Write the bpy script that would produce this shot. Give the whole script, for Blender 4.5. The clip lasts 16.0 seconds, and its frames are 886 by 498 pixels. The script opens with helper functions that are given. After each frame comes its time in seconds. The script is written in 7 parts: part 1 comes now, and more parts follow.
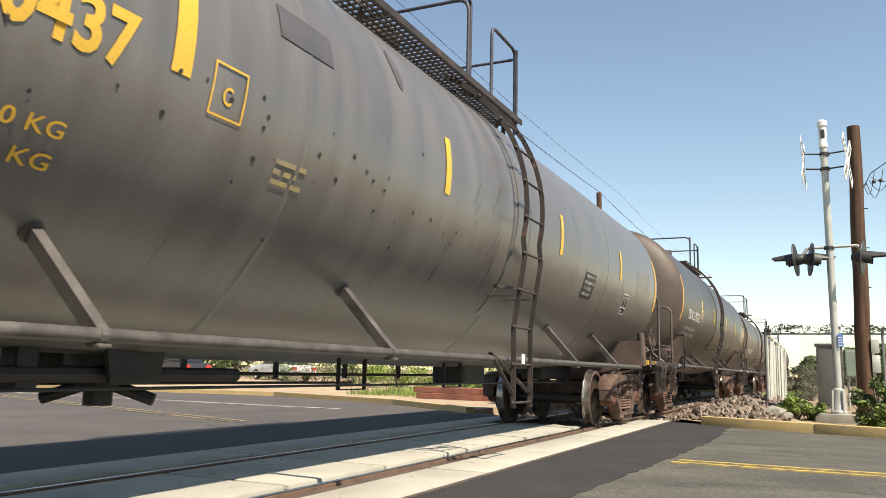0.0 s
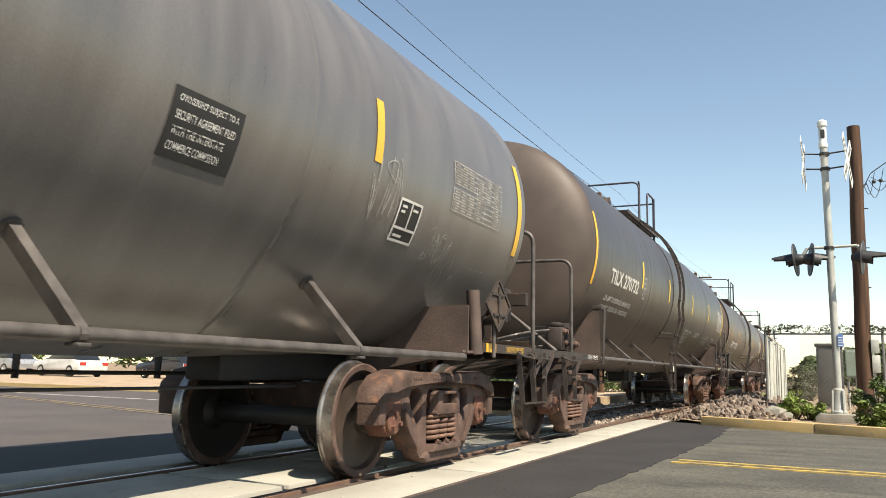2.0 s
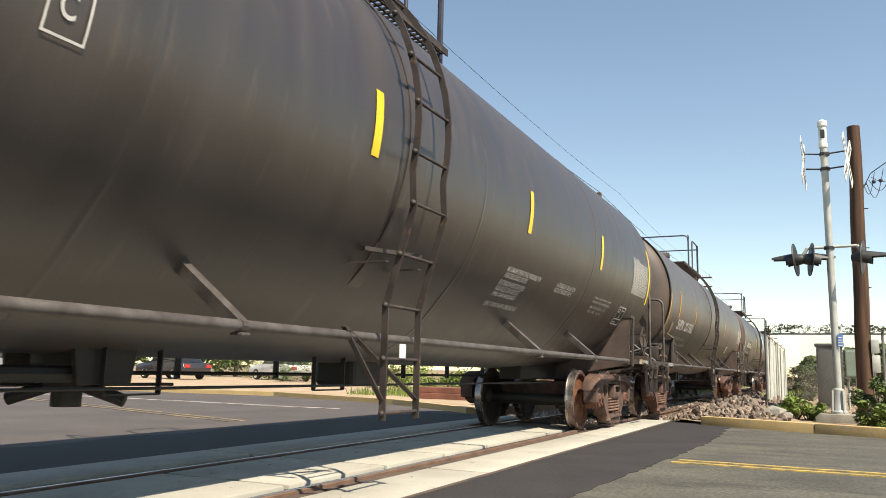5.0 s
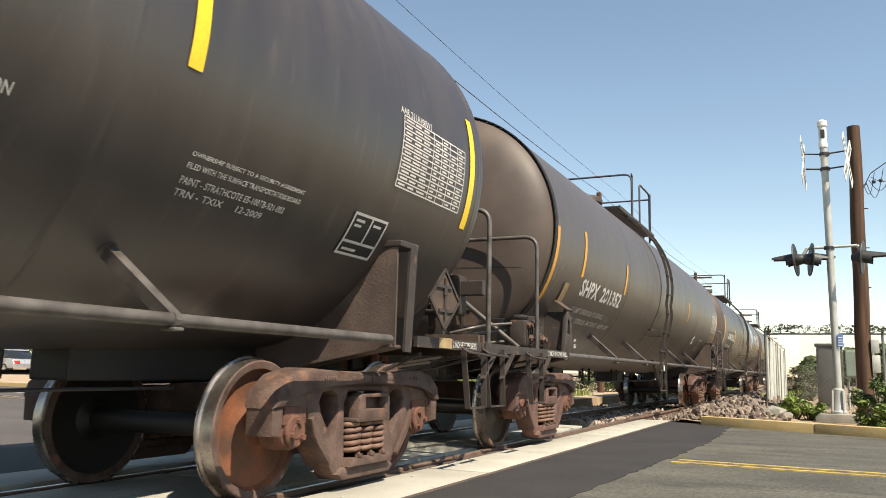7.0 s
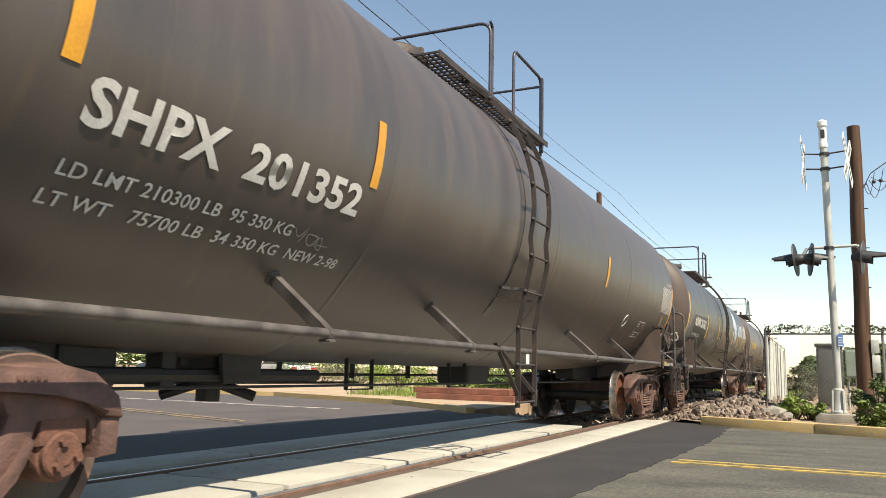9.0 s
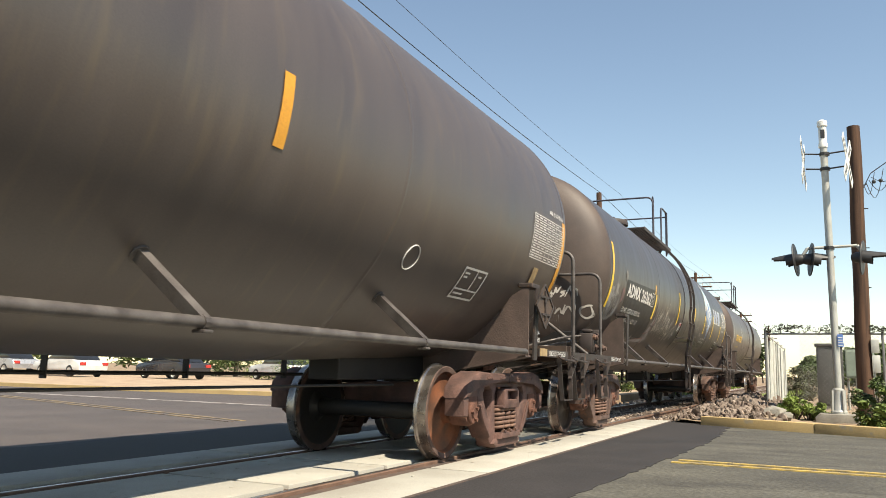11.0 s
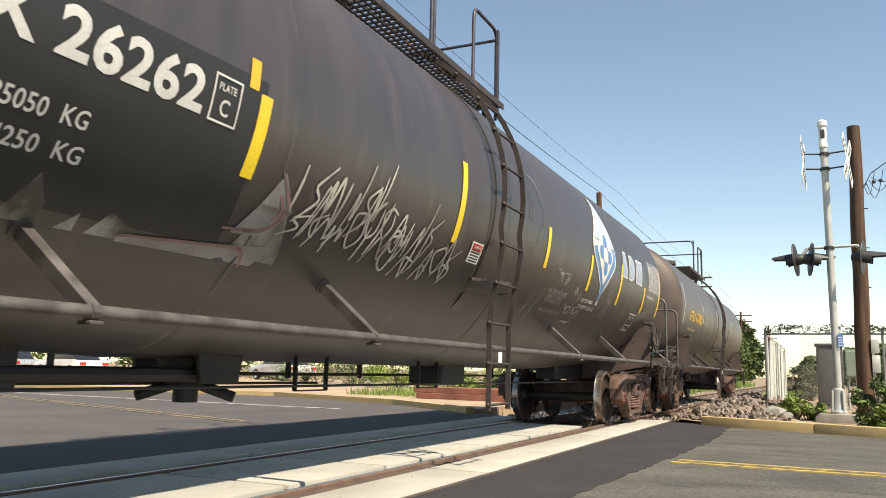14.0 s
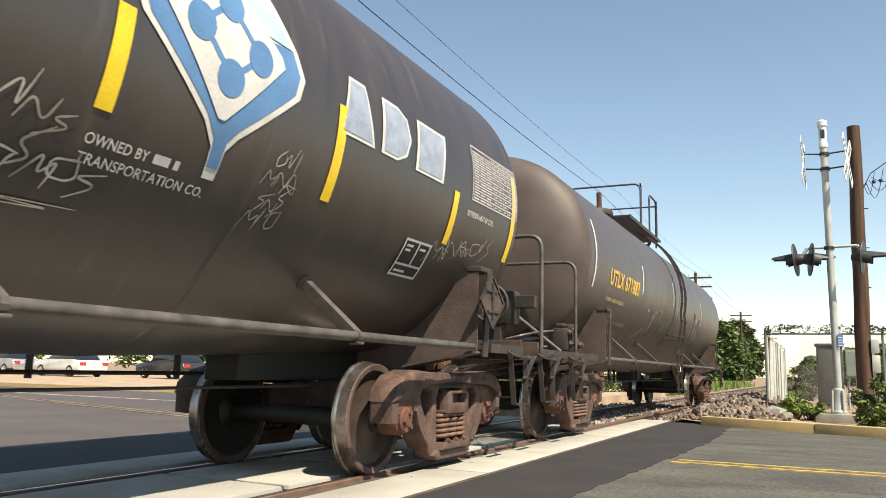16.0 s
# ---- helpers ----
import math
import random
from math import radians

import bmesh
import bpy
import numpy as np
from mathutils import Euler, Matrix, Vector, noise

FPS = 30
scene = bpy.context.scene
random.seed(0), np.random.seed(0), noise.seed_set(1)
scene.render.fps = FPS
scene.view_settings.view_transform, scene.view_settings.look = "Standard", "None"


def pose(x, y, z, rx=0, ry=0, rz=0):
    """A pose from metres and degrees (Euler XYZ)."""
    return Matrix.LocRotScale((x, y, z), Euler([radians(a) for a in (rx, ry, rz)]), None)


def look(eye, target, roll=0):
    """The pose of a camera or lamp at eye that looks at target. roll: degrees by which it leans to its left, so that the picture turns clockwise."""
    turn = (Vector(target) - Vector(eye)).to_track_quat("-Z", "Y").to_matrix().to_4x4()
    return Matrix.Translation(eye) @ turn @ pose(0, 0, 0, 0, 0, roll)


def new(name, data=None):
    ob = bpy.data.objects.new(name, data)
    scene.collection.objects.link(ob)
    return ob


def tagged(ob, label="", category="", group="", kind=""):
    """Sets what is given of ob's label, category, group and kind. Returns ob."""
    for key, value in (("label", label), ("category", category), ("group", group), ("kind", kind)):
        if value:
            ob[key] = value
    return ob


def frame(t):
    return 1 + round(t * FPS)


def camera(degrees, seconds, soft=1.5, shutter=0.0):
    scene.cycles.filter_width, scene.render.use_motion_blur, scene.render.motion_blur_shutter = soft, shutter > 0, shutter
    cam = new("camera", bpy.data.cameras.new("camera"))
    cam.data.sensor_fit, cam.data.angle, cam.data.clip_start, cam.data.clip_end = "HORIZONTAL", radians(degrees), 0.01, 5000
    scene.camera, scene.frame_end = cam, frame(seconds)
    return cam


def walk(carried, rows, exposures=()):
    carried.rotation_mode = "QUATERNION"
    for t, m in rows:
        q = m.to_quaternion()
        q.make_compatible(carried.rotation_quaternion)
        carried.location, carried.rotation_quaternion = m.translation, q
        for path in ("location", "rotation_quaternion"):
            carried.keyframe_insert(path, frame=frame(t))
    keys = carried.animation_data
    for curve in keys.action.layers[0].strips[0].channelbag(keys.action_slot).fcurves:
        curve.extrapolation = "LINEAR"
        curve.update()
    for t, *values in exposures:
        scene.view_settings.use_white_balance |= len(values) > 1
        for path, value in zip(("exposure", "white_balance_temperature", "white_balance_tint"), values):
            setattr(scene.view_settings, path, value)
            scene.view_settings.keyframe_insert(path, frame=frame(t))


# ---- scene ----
# camera -------------------------------------------------------------
EYE = (4.209, 0.0, 0.876)
YAW, PITCH = radians(25.38), radians(8.67)
AIM = (EYE[0] - 10 * math.sin(YAW) * math.cos(PITCH), 10 * math.cos(YAW) * math.cos(PITCH), EYE[2] + 10 * math.sin(PITCH))
cam = camera(58.5, 16.0, soft=0.9, shutter=0.08)
walk(cam, [(0.0, look(EYE, AIM, 1.3)), (16.0, look(EYE, AIM, 1.3))], [(0.0, 0.84, 7300, 7), (16.0, 0.84, 7300, 7)])

# light --------------------------------------------------------------
SUN_FROM = Vector((0.66, -0.34, 1.0)).normalized()
world = bpy.data.worlds.new("sky")
scene.world = world
world.use_nodes = True
wn = world.node_tree
sky = wn.nodes.new("ShaderNodeTexSky")
sky.sky_type, sky.sun_disc = "NISHITA", False
sky.sun_elevation = math.asin(SUN_FROM.z)
sky.sun_rotation = math.atan2(SUN_FROM.x, SUN_FROM.y)
sky.air_density, sky.dust_density, sky.ozone_density = 1.0, 0.1, 0.15
bg = wn.nodes["Background"]
bg.inputs["Strength"].default_value = 0.105
wn.links.new(sky.outputs[0], bg.inputs["Color"])
sun_data = bpy.data.lights.new("sun", "SUN")
sun_data.energy, sun_data.angle, sun_data.color = 5.0, radians(0.55), (1.0, 0.93, 0.84)
sun = new("sun", sun_data)
sun.matrix_world = look(SUN_FROM * 60, (0, 0, 0))

# materials ----------------------------------------------------------


def mat(name, base, rough=0.6, metal=0.0, dark=None, scale=6.0, fine=60.0, bump=0.15, stretch=(1, 1, 1), fade=(0.35, 0.7), spec=0.5,
        third=None, third_scale=20.0, third_cut=(0.6, 0.66), jitter=0.0, grain=0.22):
    """A worn surface: base and dark mixed by broad noise, grain by fine noise; third adds spots of its own colour."""
    m = bpy.data.materials.new(name)
    m.use_nodes = True
    nt = m.node_tree
    bs = nt.nodes["Principled BSDF"]
    tc = nt.nodes.new("ShaderNodeTexCoord")
    mp = nt.nodes.new("ShaderNodeMapping")
    mp.inputs["Scale"].default_value = stretch
    nt.links.new(tc.outputs["Object"], mp.inputs["Vector"])
    n1, n2 = nt.nodes.new("ShaderNodeTexNoise"), nt.nodes.new("ShaderNodeTexNoise")
    for n, s, d in ((n1, scale, 6), (n2, fine, 3)):
        n.inputs["Scale"].default_value, n.inputs["Detail"].default_value = s, d
    nt.links.new(mp.outputs[0], n1.inputs["Vector"])
    nt.links.new(tc.outputs["Object"], n2.inputs["Vector"])
    dark = dark or tuple(c * 0.55 for c in base)
    ramp = nt.nodes.new("ShaderNodeValToRGB")
    ramp.color_ramp.elements[0].position, ramp.color_ramp.elements[1].position = fade
    ramp.color_ramp.elements[0].color, ramp.color_ramp.elements[1].color = (*dark, 1), (*base, 1)
    nt.links.new(n1.outputs["Fac"], ramp.inputs["Fac"])
    hsv = nt.nodes.new("ShaderNodeHueSaturation")
    nt.links.new(ramp.outputs[0], hsv.inputs["Color"])
    mr = nt.nodes.new("ShaderNodeMapRange")
    mr.inputs["To Min"].default_value, mr.inputs["To Max"].default_value = 1 - grain, 1 + grain
    nt.links.new(n2.outputs["Fac"], mr.inputs["Value"])
    value = mr.outputs[0]
    if jitter:
        oi = nt.nodes.new("ShaderNodeObjectInfo")
        geo = nt.nodes.new("ShaderNodeNewGeometry")
        both = nt.nodes.new("ShaderNodeMath")
        both.operation = "ADD"
        nt.links.new(oi.outputs["Random"], both.inputs[0])
        nt.links.new(geo.outputs["Random Per Island"], both.inputs[1])
        jm = nt.nodes.new("ShaderNodeMapRange")
        jm.inputs["From Max"].default_value = 2.0
        jm.inputs["To Min"].default_value, jm.inputs["To Max"].default_value = 1 - jitter, 1 + jitter
        nt.links.new(both.outputs[0], jm.inputs["Value"])
        mul = nt.nodes.new("ShaderNodeMath")
        mul.operation = "MULTIPLY"
        nt.links.new(value, mul.inputs[0])
        nt.links.new(jm.outputs[0], mul.inputs[1])
        value = mul.outputs[0]
    nt.links.new(value, hsv.inputs["Value"])
    colour = hsv.outputs[0]
    if third:
        n3 = nt.nodes.new("ShaderNodeTexNoise")
        n3.inputs["Scale"].default_value, n3.inputs["Detail"].default_value = third_scale, 4
        nt.links.new(mp.outputs[0], n3.inputs["Vector"])
        cut = nt.nodes.new("ShaderNodeMapRange")
        cut.inputs["From Min"].default_value, cut.inputs["From Max"].default_value = third_cut
        nt.links.new(n3.outputs["Fac"], cut.inputs["Value"])
        mx = nt.nodes.new("ShaderNodeMix")
        mx.data_type = "RGBA"
        nt.links.new(cut.outputs[0], mx.inputs["Factor"])
        nt.links.new(colour, mx.inputs["A"])
        mx.inputs["B"].default_value = (*third, 1)
        colour = mx.outputs["Result"]
    nt.links.new(colour, bs.inputs["Base Color"])
    rr = nt.nodes.new("ShaderNodeMapRange")
    rr.inputs["To Min"].default_value, rr.inputs["To Max"].default_value = max(0.05, rough - 0.12), min(1, rough + 0.12)
    nt.links.new(n1.outputs["Fac"], rr.inputs["Value"])
    nt.links.new(rr.outputs[0], bs.inputs["Roughness"])
    bs.inputs["Metallic"].default_value = metal
    bs.inputs["Specular IOR Level"].default_value = spec
    if bump:
        bp = nt.nodes.new("ShaderNodeBump")
        bp.inputs["Strength"].default_value, bp.inputs["Distance"].default_value = bump, 0.01
        nt.links.new(n2.outputs["Fac"], bp.inputs["Height"])
        nt.links.new(bp.outputs[0], bs.inputs["Normal"])
    return m


TANK_STRETCH = (1.2, 5.0, 0.9)
M_TANK = mat("tank_black_paint", (0.054, 0.043, 0.039), 0.40, 0, (0.036, 0.029, 0.027), 0.8, 90, 0.04, TANK_STRETCH, (0.3, 0.75), 0.85,
             (0.088, 0.067, 0.056), 2.2, (0.58, 0.86))
M_TANK_BROWN = mat("tank_brown_black_paint", (0.082, 0.064, 0.055), 0.42, 0, (0.054, 0.042, 0.038), 0.7, 90, 0.04, TANK_STRETCH, (0.3, 0.75), 0.85,
                   (0.10, 0.075, 0.052), 2.0, (0.56, 0.84))
M_TANK_GREY = mat("tank_grey_paint", (0.145, 0.134, 0.128), 0.32, 0, (0.098, 0.090, 0.086), 0.9, 70, 0.05, TANK_STRETCH, (0.3, 0.7), 0.9,
                  (0.12, 0.105, 0.09), 3.0, (0.60, 0.80))
M_HEAD_DUST = mat("dusty_head_paint", (0.105, 0.078, 0.064), 0.55, 0, (0.060, 0.046, 0.040), 1.6, 80, 0.05, (1, 1, 1), (0.3, 0.7), 0.35)
M_STEEL = mat("painted_frame_steel", (0.060, 0.046, 0.042), 0.6, 0.1, (0.030, 0.025, 0.022), 5, 80, 0.2, (1, 1, 1), (0.3, 0.7), 0.4,
              (0.16, 0.085, 0.05), 9, (0.62, 0.75))
M_PIPE = mat("worn_pipe_paint", (0.13, 0.115, 0.105), 0.5, 0.2, (0.06, 0.05, 0.045), 7, 90, 0.1)
M_CAST = mat("dusty_cast_steel", (0.135, 0.088, 0.072), 0.75, 0.1, (0.060, 0.038, 0.032), 6, 50, 0.5, (1, 1, 1), (0.3, 0.7), 0.3,
             (0.20, 0.10, 0.06), 8, (0.60, 0.75))
M_RUST = mat("rusty_casting", (0.165, 0.080, 0.056), 0.8, 0.0, (0.085, 0.044, 0.034), 9, 60, 0.5, (1, 1, 1), (0.3, 0.7), 0.2)
M_TREAD = mat("polished_wheel_tread", (0.42, 0.38, 0.35), 0.28, 0.9, (0.24, 0.21, 0.19), 8, 60, 0.1)
M_WHEEL = mat("oily_wheel_plate", (0.070, 0.048, 0.037), 0.5, 0.1, (0.028, 0.022, 0.019), 5, 60, 0.3, (1, 1, 1), (0.3, 0.7), 0.5)
M_WHEEL_RUST = mat("rust_orange_wheel_plate", (0.22, 0.075, 0.032), 0.7, 0.0, (0.075, 0.036, 0.022), 5, 60, 0.3)
# Near-black steel; also carries painted shade on wheel backs, axles and centre sills.
M_DARK = mat("black_grease_and_shade_steel", (0.018, 0.015, 0.014), 0.6, 0.1, (0.010, 0.009, 0.008), 6, 60, 0.2)
M_RUBBER = mat("black_rubber", (0.022, 0.022, 0.022), 0.6)
M_WHITE = mat("white_stencil_paint", (0.64, 0.62, 0.59), 0.55, 0, (0.52, 0.50, 0.47), 6, 60, 0.0)
M_OFFWHITE = mat("faded_white_stencil_paint", (0.42, 0.40, 0.37), 0.6, 0, (0.22, 0.20, 0.18), 9, 60, 0.0)
M_STENCIL = mat("dusty_white_stencil_paint", (0.60, 0.58, 0.54), 0.6, 0, (0.42, 0.40, 0.37), 8, 60, 0.0)
M_YELLOW = mat("yellow_reflective_tape", (0.85, 0.60, 0.03), 0.4, 0, (0.74, 0.47, 0.03), 2.5, 60, 0.0)
M_AMBER = mat("faded_amber_tape", (0.70, 0.33, 0.03), 0.45, 0, (0.55, 0.25, 0.03), 3, 60, 0.0)
M_YELLOW_PAINT = mat("yellow_stencil_paint", (0.72, 0.40, 0.05), 0.5, 0, (0.62, 0.38, 0.05), 6, 60, 0.0)
M_BLUE = mat("blue_emblem_paint", (0.10, 0.22, 0.42), 0.5, 0, (0.08, 0.18, 0.34), 5, 60, 0.0)
M_PALEBLUE = mat("pale_blue_emblem_paint", (0.45, 0.60, 0.66), 0.5, 0, (0.36, 0.5, 0.58), 5, 60, 0.0)
M_PANEL = mat("black_stencil_panel", (0.025, 0.024, 0.024), 0.5, 0, (0.018, 0.018, 0.018), 5, 60, 0.0)
M_RED = mat("red_sign_paint", (0.55, 0.04, 0.03), 0.5)
M_BRASS = mat("weathered_tan_plate", (0.46, 0.33, 0.17), 0.5, 0.2, (0.3, 0.2, 0.1), 12, 60, 0.1)
M_ASPHALT = mat("new_asphalt", (0.038, 0.034, 0.034), 0.85, 0, (0.026, 0.024, 0.024), 1.2, 34, 0.5, (1, 1, 1), (0.3, 0.7), 0.3, grain=0.35)
M_ASPHALT_OLD = mat("old_asphalt", (0.105, 0.100, 0.083), 0.9, 0, (0.056, 0.053, 0.046), 1.1, 30, 0.9, (0.75, 1.7, 1), (0.3, 0.7), 0.3,
                    (0.05, 0.047, 0.042), 1.5, (0.60, 0.70), grain=0.75)
M_ASPHALT_FAR = mat("worn_street_asphalt", (0.088, 0.073, 0.069), 0.9, 0, (0.062, 0.052, 0.050), 0.8, 90, 0.5)
M_FAINT_YELLOW = mat("nearly_gone_yellow_road_paint", (0.26, 0.19, 0.10), 0.8, 0, (0.11, 0.088, 0.075), 3, 60, 0.2, fade=(0.4, 0.6))
M_FAINT_LINE = mat("worn_white_road_paint", (0.36, 0.32, 0.30), 0.8, 0, (0.15, 0.13, 0.118), 3, 60, 0.2, fade=(0.4, 0.6))
M_CONCRETE = mat("crossing_panel_concrete", (0.40, 0.385, 0.335), 0.85, 0, (0.31, 0.29, 0.25), 1.5, 90, 0.3, (1, 1, 1), (0.3, 0.7), 0.3,
                 (0.30, 0.26, 0.21), 5, (0.66, 0.74), jitter=0.05)
M_CONCRETE_GREY = mat("grey_concrete", (0.27, 0.255, 0.215), 0.9, 0, (0.17, 0.155, 0.13), 3, 60, 0.4)
M_KERB = mat("worn_yellow_kerb_paint", (0.47, 0.34, 0.16), 0.8, 0, (0.38, 0.27, 0.13), 2.5, 50, 0.08, (1, 1, 1), (0.3, 0.7), 0.3,
             (0.34, 0.28, 0.19), 5, (0.62, 0.72))
M_RAIL = mat("brown_rail_steel", (0.21, 0.125, 0.085), 0.7, 0.2, (0.12, 0.07, 0.05), 5, 60, 0.3)
M_RAILTOP = mat("polished_rail_head", (0.34, 0.30, 0.27), 0.35, 0.8, (0.24, 0.20, 0.18), 3, 60, 0.1, (1, 0.2, 1))
M_JOINT = mat("rubber_flangeway_filler", (0.11, 0.075, 0.058), 0.85, 0, (0.06, 0.045, 0.038), 4, 60, 0.4)
M_DIRT = mat("dry_dirt", (0.33, 0.25, 0.17), 0.95, 0, (0.20, 0.15, 0.10), 1.2, 30, 0.8, (1, 1, 1), (0.3, 0.7), 0.2,
             (0.19, 0.125, 0.085), 0.8, (0.5, 0.65))
M_SAND = mat("pale_sandy_verge", (0.42, 0.32, 0.215), 0.95, 0, (0.30, 0.21, 0.14), 1.2, 30, 0.6)
M_STONE = mat("rubble_stone", (0.33, 0.27, 0.22), 0.9, 0, (0.14, 0.098, 0.078), 3, 30, 0.6, (1, 1, 1), (0.3, 0.7), 0.2, jitter=0.6)
M_BALLAST = mat("track_ballast", (0.36, 0.30, 0.25), 0.95, 0, (0.20, 0.155, 0.12), 3, 30, 0.6, (1, 1, 1), (0.3, 0.7), 0.2, jitter=0.5)
M_WOOD = mat("weathered_pole_wood", (0.115, 0.065, 0.042), 0.85, 0, (0.055, 0.034, 0.025), 2, 50, 0.6, (6, 6, 0.35), (0.35, 0.65), 0.2)
M_TIE = mat("creosoted_timber", (0.13, 0.095, 0.07), 0.9, 0, (0.07, 0.05, 0.04), 3, 50, 0.6, jitter=0.3)
M_REDWOOD = mat("rusty_red_beams", (0.26, 0.10, 0.065), 0.85, 0, (0.15, 0.06, 0.04), 3, 50, 0.5, jitter=0.3)
M_MAST = mat("aluminium_mast", (0.48, 0.48, 0.44), 0.45, 0.25, (0.37, 0.37, 0.34), 3, 50, 0.1)
M_SIGNAL = mat("black_signal_paint", (0.035, 0.035, 0.036), 0.5, 0, (0.022, 0.022, 0.022), 5, 60, 0.05)
M_LENS = mat("dark_red_lens", (0.16, 0.012, 0.012), 0.2, 0, (0.10, 0.01, 0.01), 5, 60, 0.0)
M_SLAT = mat("white_fence_slat", (0.52, 0.53, 0.48), 0.7, 0, (0.40, 0.41, 0.37), 4, 50, 0.1, jitter=0.15)
M_WIRE = mat("galvanised_wire", (0.17, 0.17, 0.165), 0.5, 0.5, (0.2, 0.2, 0.2), 5, 60, 0.0)
M_BLACKWIRE = mat("overhead_cable", (0.03, 0.03, 0.034), 0.6, 0, (0.02, 0.02, 0.022), 5, 60, 0.0)
M_CABINET = mat("grey_cabinet_paint", (0.075, 0.075, 0.07), 0.6, 0, (0.05, 0.05, 0.047), 3, 60, 0.05)
M_GREENBOX = mat("pale_green_cabinet", (0.24, 0.30, 0.24), 0.6, 0, (0.18, 0.22, 0.18), 3, 60, 0.05)
M_GALV = mat("pale_metal_box", (0.55, 0.55, 0.50), 0.5, 0.2, (0.42, 0.42, 0.38), 4, 60, 0.05)
M_LEAF = mat("dark_green_leaves", (0.110, 0.155, 0.045), 0.6, 0, (0.045, 0.075, 0.022), 2.2, 30, 0.0, (1, 1, 1), (0.3, 0.7), 0.4, jitter=0.5)
M_LEAF_LIGHT = mat("yellow_green_leaves", (0.21, 0.27, 0.055), 0.6, 0, (0.11, 0.16, 0.035), 2.2, 30, 0.0, (1, 1, 1), (0.3, 0.7), 0.4, jitter=0.45)
M_LEAF_DRY = mat("dry_vine_leaves", (0.10, 0.10, 0.06), 0.7, 0, (0.035, 0.035, 0.022), 4, 30, 0.0, jitter=0.7)
M_LEAF_GREY = mat("muted_grey_green_leaves", (0.12, 0.125, 0.07), 0.7, 0, (0.05, 0.055, 0.03), 3, 30, 0.0, jitter=0.6)
M_BARK = mat("bark", (0.10, 0.075, 0.05), 0.9, 0, (0.05, 0.04, 0.03), 4, 30, 0.5)
M_BLUESIGN = mat("blue_sign_plate", (0.13, 0.27, 0.60), 0.5, 0, (0.1, 0.2, 0.5), 4, 60, 0.0)
M_WHITE_SIGN = mat("white_sign_sheet", (0.75, 0.75, 0.70), 0.5, 0, (0.62, 0.62, 0.57), 3, 60, 0.0)

# mesh helpers -------------------------------------------------------


def mesh_of(bm, material, smooth=None):
    bmesh.ops.recalc_face_normals(bm, faces=bm.faces[:])
    me = bpy.data.meshes.new("mesh")
    bm.to_mesh(me)
    bm.free()
    for m in material if isinstance(material, (list, tuple)) else [material]:
        me.materials.append(m)
    if smooth is not None:
        me.shade_smooth()
        if smooth < 180:
            me.set_sharp_from_angle(angle=radians(smooth))
    return me


def part(name, bm, material, parent=None, label="", smooth=None, at=None, **tags):
    """Links a bmesh (or a finished mesh) as one object, under a thing or a part."""
    me = bm if isinstance(bm, bpy.types.Mesh) else mesh_of(bm, material, smooth)
    ob = new(name, me)
    ob.parent = parent
    if at is not None:
        ob.matrix_basis = at
    return tagged(ob, label, **tags)


def thing(name, label, category, at=None, **tags):
    ob = new(name)
    ob.empty_display_size = 0.2
    if at is not None:
        ob.matrix_basis = at
    return tagged(ob, label, category, **tags)


def box(bm, lo, hi, bevel=0.0, m=None):
    c = [(lo[i] + hi[i]) / 2 for i in range(3)]
    s = [abs(hi[i] - lo[i]) for i in range(3)]
    r = bmesh.ops.create_cube(bm, size=1.0, matrix=(m or Matrix()) @ Matrix.Translation(c) @ Matrix.Diagonal((*s, 1)))
    if bevel:
        edges = list({e for v in r["verts"] for e in v.link_edges})
        bmesh.ops.bevel(bm, geom=edges, offset=bevel, segments=2, affect="EDGES", profile=0.5)
    return bm


def tube(bm, pts, r, sides=8, closed=False):
    """A round bar along a line of points."""
    pts = [Vector(p) for p in pts]
    rings = []
    up = None
    n = len(pts)
    for i, p in enumerate(pts):
        a = pts[i - 1] if i > 0 or closed else pts[i]
        b = pts[(i + 1) % n] if i < n - 1 or closed else pts[i]
        d = (b - a).normalized()
        if up is None:
            up = Vector((0, 0, 1)) if abs(d.z) < 0.9 else Vector((1, 0, 0))
        side = d.cross(up)
        if side.length < 1e-4:
            up = Vector((1, 0, 0)) if abs(d.x) < 0.9 else Vector((0, 1, 0))
            side = d.cross(up)
        side.normalize()
        up = side.cross(d).normalized()
        rr = r[i] if isinstance(r, (list, tuple)) else r
        rings.append([bm.verts.new(p + rr * (math.cos(k * math.tau / sides) * side + math.sin(k * math.tau / sides) * up)) for k in range(sides)])
    for i in range(n if closed else n - 1):
        A, B = rings[i], rings[(i + 1) % n]
        for k in range(sides):
            bm.faces.new((A[k], A[(k + 1) % sides], B[(k + 1) % sides], B[k]))
    if not closed:
        bm.faces.new(rings[0][::-1])
        bm.faces.new(rings[-1])
    return bm


def bent(pts, r=0.12, steps=5):
    """Rounds the corners of a line of points."""
    pts = [Vector(p) for p in pts]
    out = [pts[0]]
    for a, b, c in zip(pts, pts[1:], pts[2:]):
        k = min(r, (a - b).length * 0.45, (c - b).length * 0.45)
        p, q = b + (a - b).normalized() * k, b + (c - b).normalized() * k
        for i in range(steps + 1):
            t = i / steps
            out.append(p * (1 - t) ** 2 + b * 2 * t * (1 - t) + q * t * t)
    return out + [pts[-1]]


